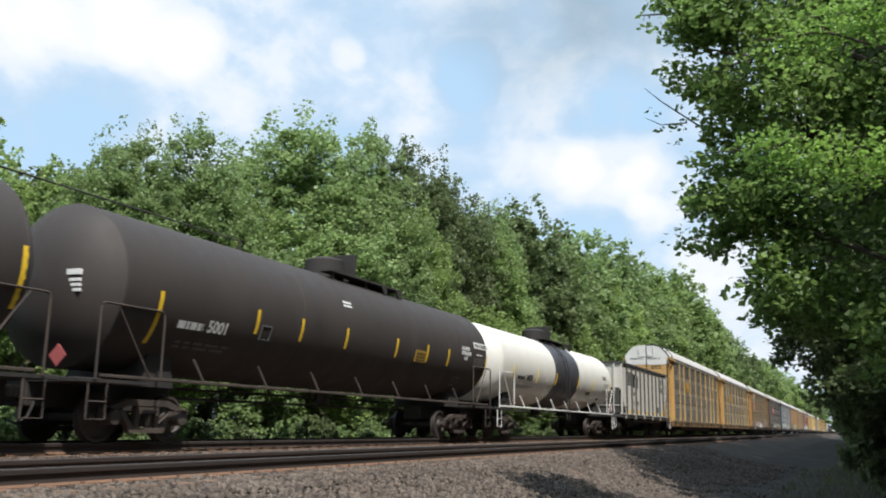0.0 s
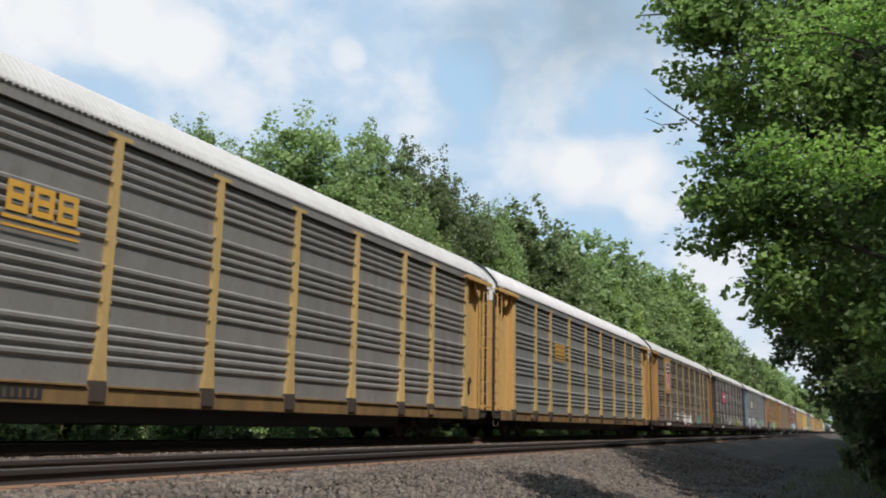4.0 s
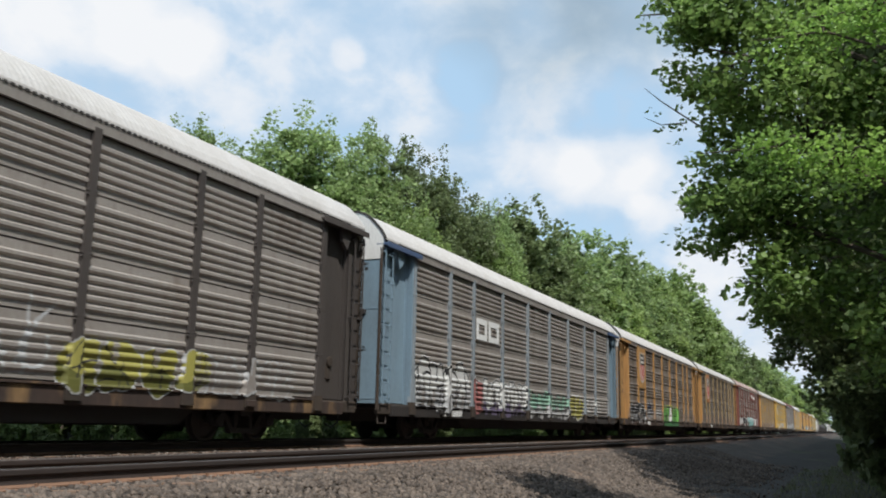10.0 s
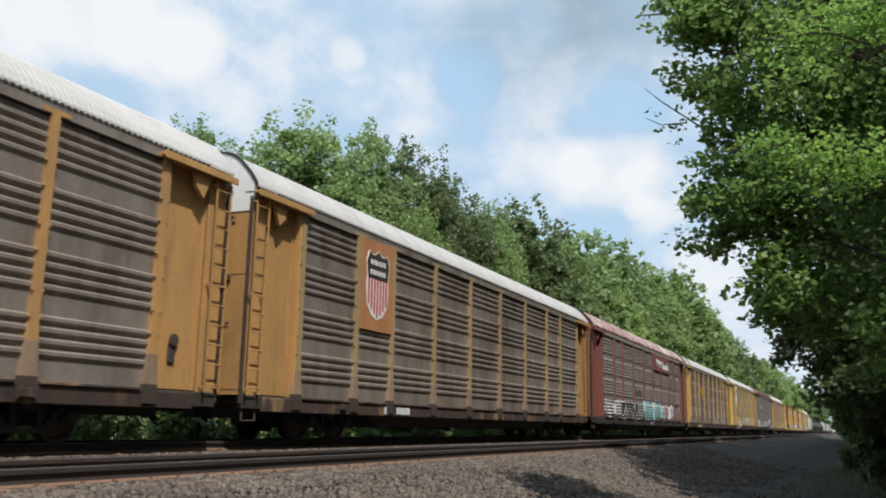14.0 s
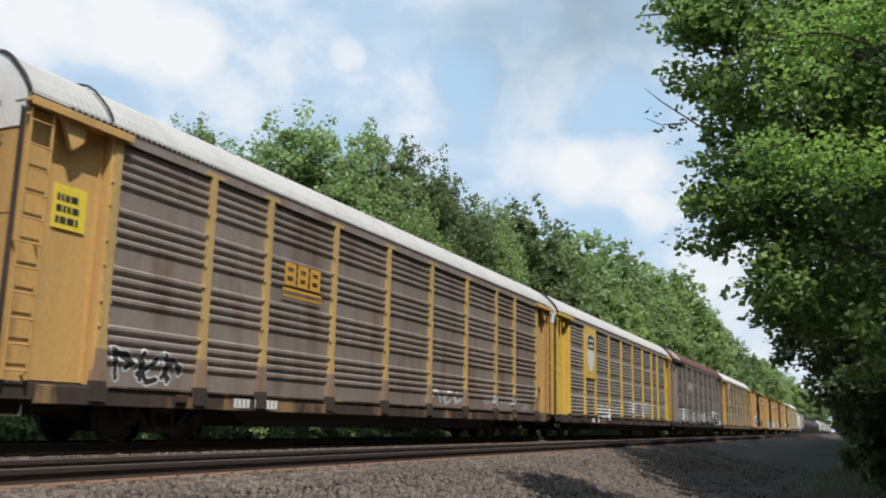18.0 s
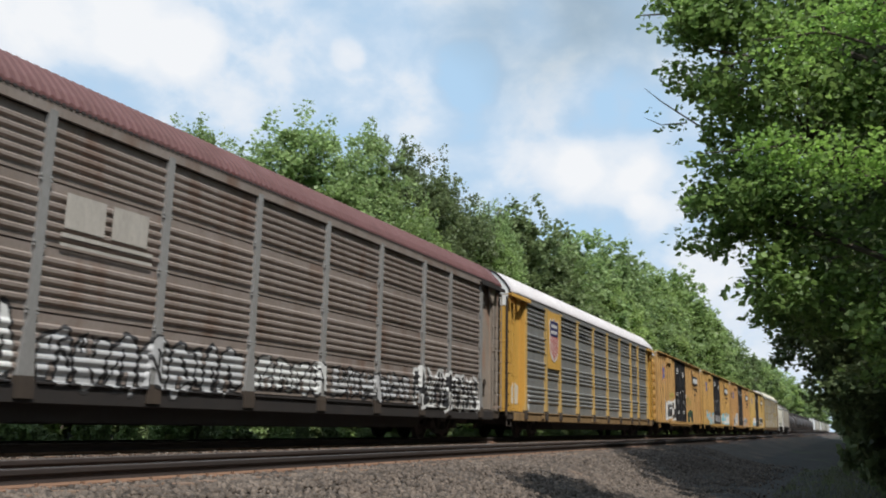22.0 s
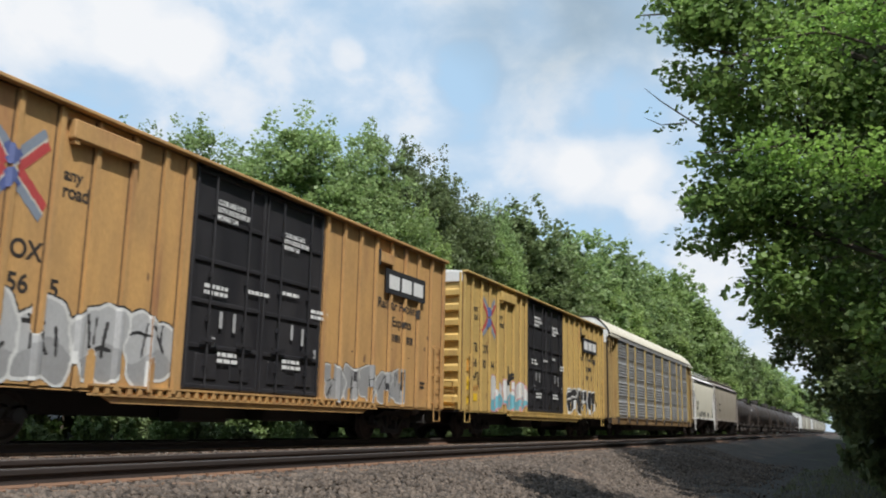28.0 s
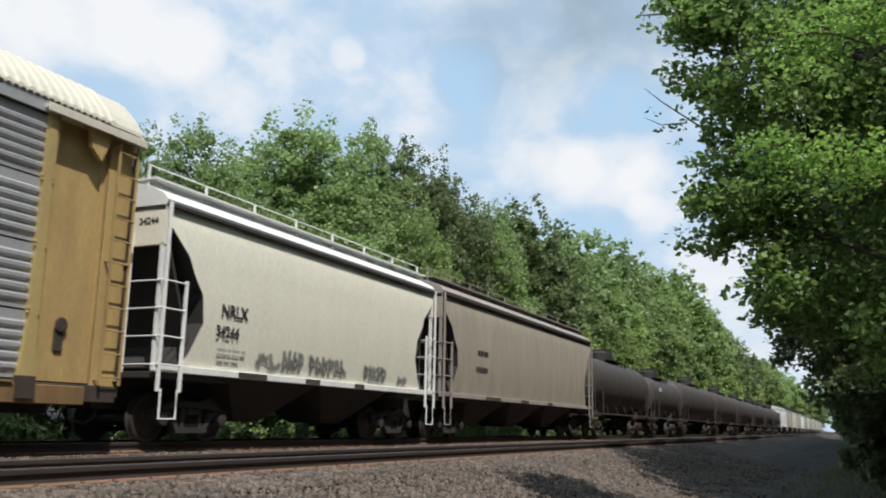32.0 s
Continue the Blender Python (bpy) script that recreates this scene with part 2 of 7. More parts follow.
def fast_mesh(name, co, quads, mat):
    """A mesh of many quads from arrays."""
    me = bpy.data.meshes.new(name)
    n, k = len(co), len(quads)
    w = quads.shape[1]
    me.vertices.add(n)
    me.vertices.foreach_set("co", co.astype(np.float32).ravel())
    me.loops.add(k * w)
    me.loops.foreach_set("vertex_index", quads.astype(np.int32).ravel())
    me.polygons.add(k)
    me.polygons.foreach_set("loop_start", np.arange(0, k * w, w, dtype=np.int32))
    me.update(calc_edges=True)
    me.materials.append(mat)
    return me


def leaves(rng, centres, radii, per, size, flat=0.75):
    """Pointed, folded leaves scattered through round clumps: corner places and faces."""
    n = len(centres) * per
    c = np.repeat(centres, per, 0)
    r = np.repeat(radii, per)[:, None]
    d = rng.normal(size=(n, 3))
    d /= np.linalg.norm(d, axis=1)[:, None]
    d[:, 2] *= flat
    place = c + d * r * rng.uniform(0.25, 1.0, (n, 1)) ** 0.5
    a = rng.normal(size=(n, 3))
    a[:, 2] = a[:, 2] * 0.5 - 0.25
    a /= np.linalg.norm(a, axis=1)[:, None]
    b = np.cross(a, rng.normal(size=(n, 3)) + np.array([0, 0, 1.5]))
    b /= np.linalg.norm(b, axis=1)[:, None]
    k = np.cross(a, b)
    s = size * rng.uniform(0.6, 1.35, (n, 1))
    co = np.stack([place, place + a * s * 0.45 + b * s * 0.36 + k * s * 0.1, place + a * s, place + a * s * 0.45 - b * s * 0.36 + k * s * 0.1], 1).reshape(-1, 3)
    return co, np.arange(4 * n).reshape(-1, 4)


# ---- ground and track ----
PROFILE = [(-2500, 14.0), (-400, 6.0), (-60, 2.2), (-14, 0.6), (-6, -0.35), (-2.6, -0.95), (-1.2, -1.08), (0.0, -1.1), (2.2, -1.08), (3.6, -1.02), (4.4, -0.86), (5.4, -0.56),
           (6.2, -0.33), (6.7, -0.28), (7.1, -0.255), (8.0, -0.25), (9.4, -0.25), (10.3, -0.24), (11.8, -0.20), (13.3, -0.19), (14.6, -0.21), (15.4, -0.36), (16.8, -0.85), (18.2, -0.95), (22, -0.6),
           (30, 0.0), (60, 3.0), (400, 22.0), (2500, 60.0)]


def level(y):
    for (a, p), (b, q) in zip(PROFILE, PROFILE[1:]):
        if a <= y <= b:
            return p + (q - p) * (y - a) / (b - a)
    return PROFILE[-1][1]


def build_ground():
    xs = [-2500, -400, -80, -30] + [i * 0.25 for i in range(-40, 201)] + [i * 1.0 for i in range(51, 121)] + [140, 170, 210, 260, 330, 450, 700, 1200, 2500]
    ys = sorted({a for a, _ in PROFILE} | {i * 0.4 for i in range(-10, 45)} | {2.6 + i * 0.1 for i in range(31)})
    co = np.array([(x, y, level(y) + (0.05 * noise.noise((x * 0.5, y * 0.9, 0)) + 0.02 * noise.noise((x * 2.1, y * 2.3, 3)) if -12 < y < 30 and not 6.6 < y < 15 else 0)) for x in xs for y in ys])
    n = len(ys)
    quads = np.array([(i * n + j, (i + 1) * n + j, (i + 1) * n + j + 1, i * n + j + 1) for i in range(len(xs) - 1) for j in range(n - 1)])
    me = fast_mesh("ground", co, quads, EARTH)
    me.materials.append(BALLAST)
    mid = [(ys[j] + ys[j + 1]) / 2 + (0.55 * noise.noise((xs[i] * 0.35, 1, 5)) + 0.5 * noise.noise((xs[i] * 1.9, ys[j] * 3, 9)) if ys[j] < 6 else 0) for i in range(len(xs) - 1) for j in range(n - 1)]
    # the darkened bed colour lies in a strip along each track
    me.materials.append(BED_SHADED)
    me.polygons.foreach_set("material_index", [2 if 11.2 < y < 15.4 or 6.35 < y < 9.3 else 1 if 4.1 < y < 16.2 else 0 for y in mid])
    me.polygons.foreach_set("use_smooth", [True] * len(me.polygons))
    tagged(new("ground", me), "grey stone ballast bed between dark earth shoulders", "ground", kind="structure")


def rail_section(y0):
    half = [(0.0, -0.155), (0.016, -0.148), (0.009, -0.12), (0.009, -0.066), (0.037, -0.052), (0.039, -0.010), (0.028, 0.0)]
    return [(y0 + a, b) for a, b in half] + [(y0 - a, b) for a, b in half[:0:-1]]


def build_track():
    for centre, drop in ((NEAR, NEAR_DROP), (FAR, 0.0)):
        for side in (-1, 1):
            sec = [(a, b + drop) for a, b in rail_section(centre + side * 0.7525)]
            r = tagged(new("rail", Shape().prism(sec, -120, 900).mesh("rail", RAIL_RUST)), "rust-brown steel rail with a polished head", "rail", "rails of the two tracks", "structure")
            y = centre + side * 0.7525
            foot = [(y - 0.075, drop - 0.180), (y + 0.075, drop - 0.180), (y + 0.075, drop - 0.168), (y + 0.02, drop - 0.147), (y - 0.02, drop - 0.147), (y - 0.075, drop - 0.168)]
            part("rail_foot", Shape().prism(foot, -120, 900), RAIL_FOOT, r, "rust-orange rail foot")
            part("running_surface", Shape().box(-120, 900, y - 0.024, y + 0.024, drop - 0.004, drop + 0.003), RAIL_TOP, r, "bright worn steel strip")
    rng = random.Random(4)
    near = tagged(new("near_track_ties"), "weathered brown timber ties bedded in ballast", "railway ties", kind="structure")
    far = tagged(new("far_track_ties"), "dark timber ties bedded in ballast", "railway ties", kind="structure")
    tie = Shape().box(-0.115, 0.115, -1.30, 1.30, -0.36, -0.19, 0.012).mesh("tie", TIE)
    plate = Shape().box(-0.1, 0.1, -0.18, 0.18, -0.185, -0.172, 0.004).box(-0.09, -0.06, -0.10, -0.07, -0.175, -0.14).box(0.06, 0.09, 0.07, 0.10, -0.175, -0.14).mesh("tie_plate", RAIL_FOOT)
    for base, centre, count, drop in ((near, NEAR, 110, NEAR_DROP), (far, FAR, 90, 0.0)):
        for i in range(count):
            x = 3.0 + i * 0.5 + rng.uniform(-0.03, 0.03)
            t = part("tie", tie, TIE, base)
            t.matrix_basis = pose(x, centre + rng.uniform(-0.05, 0.05), drop, 0, 0, rng.uniform(-1, 1))
            for side in (-1, 1):
                part("tie_plate", plate, RAIL_FOOT, t, at=(0, side * 0.7525, 0.0))


def build_stones():
    rng = np.random.default_rng(5)
    n = 78000
    x = -3 + rng.uniform(0, 1, n) ** 1.35 * 46
    pick = rng.uniform(0, 1, n)
    y = np.where(pick < 0.74, rng.uniform(3.7, 7.15, n), np.where(pick < 0.88, 3.9 - np.abs(rng.normal(0, 0.8, n)), rng.uniform(9.2, 11.7, n)))
    keep = rng.uniform(0, 1, n) < 1.15 - x / 60
    x, y = x[keep], y[keep]
    z = np.array([level(b) for b in y]) + 0.006
    n = len(x)
    s = rng.uniform(0.3, 1.0, n) ** 1.6 * 0.026 + 0.010
    cube = np.array([(a, b, c) for a in (-1, 1) for b in (-1, 1) for c in (-1, 1)], float)
    q = rng.normal(size=(n, 3, 3))
    q, _ = np.linalg.qr(q)
    co = (cube[None] * rng.uniform(0.6, 1.15, (n, 8, 3))) * s[:, None, None]
    co = np.einsum("nij,nkj->nki", q, co) + np.stack([x, y, z], 1)[:, None]
    faces = np.array([(0, 1, 3, 2), (4, 6, 7, 5), (0, 4, 5, 1), (2, 3, 7, 6), (0, 2, 6, 4), (1, 5, 7, 3)])
    quads = (np.arange(n)[:, None, None] * 8 + faces[None]).reshape(-1, 4)
    tagged(new("ballast_stones", fast_mesh("ballast_stones", co.reshape(-1, 3), quads, STONE)), "loose grey crushed ballast stones beside the rail", "gravel", kind="stuff")


build_ground()
build_track()
build_stones()


# ---- trees ----
DRY_WOOD = material("dry_wood", (0.34, 0.29, 0.23), 0.9, second=(0.22, 0.18, 0.14), scale=3, fine=20, bump=0.3)


def crown_mesh(name, seed, mat, h, w, clumps, per, size, base=0.25, sprigs=110):
    """A crown from a height base*h to h: clumps on an uneven, lobed outline with gaps, and loose sprigs that stand out of it."""
    rng = np.random.default_rng(seed)
    lobes = rng.normal(size=(13, 3))
    lobes /= np.linalg.norm(lobes, axis=1)[:, None]
    d = rng.normal(size=(clumps + sprigs, 3))
    d /= np.linalg.norm(d, axis=1)[:, None]
    d[clumps:, 2] = np.abs(d[clumps:, 2]) ** 0.8
    bulge = 0.70 + 0.38 * np.max(d @ lobes.T, axis=1) ** 3
    r = np.concatenate([rng.uniform(0.2, 1.0, clumps) ** 0.42, rng.uniform(0.97, 1.12, sprigs)]) * bulge
    mid, half = h * (1 + base) / 2, h * (1 - base) / 2
    taper = np.where(d[:, 2] > 0, 1 - 0.38 * d[:, 2], 1.0)
    c = np.stack([d[:, 0] * r * w * taper, d[:, 1] * r * w * taper, mid + d[:, 2] * r * half], 1)
    co, q = leaves(rng, c[:clumps], rng.uniform(0.28, 0.75, clumps) * w * 0.25, per, size)
    if sprigs:
        co2, q2 = leaves(rng, c[clumps:], rng.uniform(0.12, 0.34, sprigs) * w * 0.25, per // 5, size, 1.6)
        co, q = np.concatenate([co, co2]), np.concatenate([q, q2 + len(co)])
    return fast_mesh(name, co, q, mat)


def trunk_shape(seed, h, w, r, limbs=9, low=0.22):
    rng = random.Random(seed)
    s = Shape()
    pts = [(0.02 * h * rng.uniform(-1, 1) * (i > 0), 0.02 * h * rng.uniform(-1, 1) * (i > 0), h * 0.80 * i / 6) for i in range(7)]
    s.tube(pts, r, 8, r * 0.15)
    for i in range(limbs):
        z = h * rng.uniform(low, 0.6)
        a = rng.uniform(0, math.tau)
        ln = w * rng.uniform(0.45, 0.8)
        s.tube([(0, 0, z), (ln * 0.5 * math.cos(a), ln * 0.5 * math.sin(a), z + ln * 0.3), (ln * math.cos(a + 0.2), ln * math.sin(a + 0.2), z + ln * 0.75)], r * 0.4, 5, r * 0.06)
    return s


WOODS = {}


def wood_tree(x, y, h, w, kind, seed, fine, group="woods beyond the tracks"):
    key = (kind, seed % 3, fine)
    if key not in WOODS:
        mat = (GREEN_A, GREEN_B, GREEN_C)[kind]
        clumps, per, size = ((520, 125, 0.0128), (280, 95, 0.020))[fine]
        WOODS[key] = (crown_mesh("crown", seed + 11 * kind, mat, 1.0, 0.30, clumps, per, size, 0.06), trunk_shape(seed, 1.0, 0.3, 0.016).mesh("trunk", BARK))
    crown, trunk = WOODS[key]
    t = thing("tree", ("mid-green leafy tree at the edge of the woods", "light green leafy tree at the edge of the woods", "dark green leafy tree standing in the woods")[kind],
              "tree", group, (x, y, level(y) - 0.1))
    t.rotation_euler[2] = seed * 2.399
    for n, me in (("trunk", trunk), ("crown", crown)):
        o = part(n, me, None, t)
        o.scale = (w / 0.30, w / 0.30, h)


# x, y, height, half-width and kind of the trees beyond the tracks, nearest first
EDGE = [(16.2, 24, 11.4, 2.9, 1), (20.4, 25, 8.2, 2.0, 0), (23.0, 24, 10.9, 2.4, 0), (25.2, 25, 12.4, 2.5, 0), (28.6, 24.5, 13.9, 2.9, 0), (31.8, 25, 12.4, 2.3, 1), (35.8, 24.5, 17.0, 4.3, 0), (41.3, 24, 18.4, 3.5, 0),
        (44.5, 22.5, 14.6, 3.0, 1), (49.0, 25, 20.2, 3.7, 2), (54.5, 24.5, 20.0, 3.5, 2), (58, 22.5, 15.6, 3.4, 1), (62, 24.5, 18.8, 3.8, 0), (69.4, 24.5, 20.9, 4.8, 2), (76, 23, 18.6, 4.2, 0), (85, 25, 22.6, 5.0, 0)]
EDGE_FAR = [(92, 23, 19.6, 4.6, 1), (101, 24, 23.6, 5.2, 0), (112, 23, 22.6, 5.4, 1), (123, 24, 24.4, 5.8, 0), (136, 24, 26.6, 6.4, 1), (152, 24, 27.8, 6.8, 0), (168, 24, 23.6, 6.4, 0), (186, 24, 22.6, 6.4, 2),
        (210, 24, 22.4, 7.4, 0), (240, 23, 22, 7.4, 1), (275, 24, 23, 8.4, 0), (310, 24, 23.3, 8.4, 1), (360, 22, 22, 9.4, 0), (420, 20, 22, 9.4, 0), (500, 18, 23, 11, 0)]


def build_woods():
    rng = random.Random(8)
    for i, (x, y, h, w, k) in enumerate(EDGE + EDGE_FAR):
        wood_tree(x, y, h * (0.92 if 18 < x < 34 else 0.90), w * 1.22, k, i, 0 if x < 64 else 1)
    for i in range(34):
        x = 12 + i * 5.5 + i * i * 0.12
        wood_tree(x + rng.uniform(-1, 1), rng.uniform(27.5, 32), (9 + min(x, 150) * 0.085) * rng.uniform(0.8, 1.0), 3.6 + x * 0.022, rng.choice((0, 0, 1, 2)), i + 3, 1)
    # lower saplings in front of the taller trees
    for i in range(26):
        x = 14 + i * 4.2 + i * i * 0.14
        wood_tree(x + rng.uniform(-1, 1), rng.uniform(19.8, 21.6), rng.uniform(4.5, 7.5) + x * 0.045, 1.9 + x * 0.014, rng.choice((0, 1, 1)), i + 5, 1, "saplings at the edge of the woods")


def bush(x, y, h, w, kind, seed):
    key = ("bush", kind, seed % 3)
    if key not in WOODS:
        mat = (GREEN_A, GREEN_B, GREEN_C)[kind]
        WOODS[key] = (crown_mesh("foliage", seed, mat, 1.0, 0.5, 70, 60, 0.075, -0.1, 0), Shape().tube([(0, 0, 0), (0.03, 0, 0.3), (0.1, 0.05, 0.7)], 0.02, 5, 0.006).tube([(0, 0, 0), (-0.1, 0.06, 0.35), (-0.2, 0.0, 0.7)], 0.018, 5, 0.006).mesh("stem", BARK))
    leaf, stem = WOODS[key]
    b = thing("bush", ("green bush in the undergrowth", "bright green bush in the undergrowth", "dark shaded bush in the undergrowth")[kind], "bush", "undergrowth along the line", (x, y, level(y) - 0.05))
    b.rotation_euler[2] = seed * 1.7
    for n, me in (("stem", stem), ("foliage", leaf)):
        o = part(n, me, None, b)
        o.scale = (w, w, h)


def build_brush():
    rng = random.Random(3)
    for i in range(60):
        x = 8 + i * 1.9 + i * i * 0.02
        bush(x, rng.uniform(19.3, 21.2), rng.uniform(0.9, 2.2), rng.uniform(1.2, 2.0), rng.choice((0, 2, 2)), i)
    for i in range(44):
        x = 10 + i * 2.6 + i * i * 0.03
        bush(x, rng.uniform(22.6, 25.5), rng.uniform(2.2, 3.6), rng.uniform(2.6, 3.6), rng.choice((0, 2)), i + 2)
    for i in range(60):
        bush(7.0 + i * 0.62 + i * i * 0.011, rng.uniform(16.2, 17.3), rng.uniform(1.0, 1.6), rng.uniform(0.8, 1.4), rng.choice((0, 2)), i + 1)
    # dry fallen branches in the tall grass
    for i in range(26):
        x, y, a = 9.5 + i * 0.9 + rng.uniform(-0.6, 0.6), rng.uniform(16.6, 18.4), rng.uniform(0, 3)
        b = thing("dead_branch", "pale dry fallen branch lying in tall grass", "branch", "fallen branches", (x, y, level(y) + 0.02))
        s = Shape()
        for k in range(4):
            d, ln, up = a + rng.uniform(-0.7, 0.7), rng.uniform(0.8, 1.9), rng.uniform(0.25, 0.8)
            s.tube([(0, 0, 0), (ln * 0.4 * math.cos(d), ln * 0.4 * math.sin(d), up), (ln * math.cos(d + 0.2), ln * math.sin(d + 0.2), up * rng.uniform(0.3, 0.9))], 0.022, 5, 0.006)
        part("limb", s, DRY_WOOD, b)


def grass_mesh(name, boxes, mat, h, seed):
    """Bent blades in patches (x0, x1, y0, y1, count)."""
    rng = np.random.default_rng(seed)
    x = np.concatenate([rng.uniform(a, b, n) for a, b, _, _, n in boxes])
    y = np.concatenate([rng.uniform(c, d, n) for _, _, c, d, n in boxes])
    n = len(x)
    z = np.array([level(b) for b in y]) - 0.02
    a = rng.uniform(0, math.tau, n)
    hh = h * rng.uniform(0.4, 1.3, n)
    w = hh * 0.035 + 0.006
    lean = rng.uniform(0.1, 0.5, n) * hh
    base = np.stack([x, y, z], 1)
    side = np.stack([np.cos(a), np.sin(a), 0 * a], 1) * w[:, None]
    out = np.stack([-np.sin(a), np.cos(a), 0 * a], 1)
    mid = base + out * lean[:, None] * 0.3 + np.stack([0 * a, 0 * a, hh * 0.6], 1)
    tip = base + out * lean[:, None] + np.stack([0 * a, 0 * a, hh], 1)
    co = np.stack([base - side, base + side, mid + side * 0.7, mid - side * 0.7, tip + side * 0.1, tip - side * 0.1], 1).reshape(-1, 3)
    k = np.arange(n)[:, None] * 6
    quads = np.concatenate([k + np.array([[0, 1, 2, 3]]), k + np.array([[3, 2, 4, 5]])])
    return fast_mesh(name, co, quads, mat)


# ---- the trees that overhang the shoulder beside the camera ----
def shade_tree(x, y, h, lobes, seed, leaf, per, mat, r=0.16, twig=False):
    """lobes: centre and radii of the parts of the crown, from the trunk's foot."""
    rng = np.random.default_rng(seed)
    t = thing("shade_tree", "tall broad-leaved tree overhanging the shaded shoulder", "tree", "trees along the shoulder", (x, y, level(y) - 0.1))
    s = Shape()
    pr = random.Random(seed)
    s.tube([(0, 0, 0), (0.08, 0.05, h * 0.3), (-0.06, 0.1, h * 0.6), (0.05, 0, h * 0.95)], r, 10, r * 0.2)
    cs, rs = [], []
    for cx, cy, cz, rx, ry, rz, n in lobes:
        z0 = max(0.8, cz - 0.45 * math.hypot(cx, cy) - 0.4)
        s.tube([(0, 0, min(z0, h * 0.85)), (cx * 0.5, cy * 0.5, (z0 + cz) / 2 + 0.1), (cx, cy, cz), (cx * 1.15 + 0.1, cy * 1.2, cz + rz * 0.3)], r * 0.4, 6, r * 0.06)
        d = rng.normal(size=(n, 3))
        d /= np.linalg.norm(d, axis=1)[:, None]
        q = rng.uniform(0.15, 1.0, n) ** 0.45
        p = np.array([cx, cy, cz]) + d * q[:, None] * np.array([rx, ry, rz])
        cs.append(p)
        rs.append(rng.uniform(0.22, 0.5, n))
        for k in range(0, n, 4):
            s.tube([(cx, cy, cz), tuple((np.array([cx, cy, cz]) + p[k]) / 2 + np.array([0, 0, 0.08])), tuple(p[k])], 0.018, 4, 0.005)
    part("trunk", s, BARK, t)
    c, rr = np.concatenate(cs), np.concatenate(rs)
    co, qd = leaves(rng, c, rr, per, leaf, 0.6)
    part("crown", fast_mesh("crown", co, qd, mat), mat, t)
    if twig:
        part("bare_twig", Shape().tube([(0.1, 3.6, 5.6), (0.0, 4.4, 5.95), (-0.1, 4.9, 6.35), (-0.1, 5.15, 6.6)], 0.02, 5, 0.004).tube([(0.0, 4.55, 6.0), (0.1, 4.95, 6.05), (0.1, 5.2, 6.2)], 0.01, 4, 0.003), BARK, t, "thin bare twig")
        rt = np.random.default_rng(3)
        c2 = np.stack([rt.uniform(-0.1, 0.1, 9), rt.uniform(4.3, 5.1, 9), rt.uniform(5.75, 6.3, 9)], 1)
        co, qd = leaves(rt, c2, rt.uniform(0.06, 0.12, 9), 6, 0.09, 0.6)
        part("twig_leaves", fast_mesh("twig_leaves", co, qd, mat), mat, t)
    return t


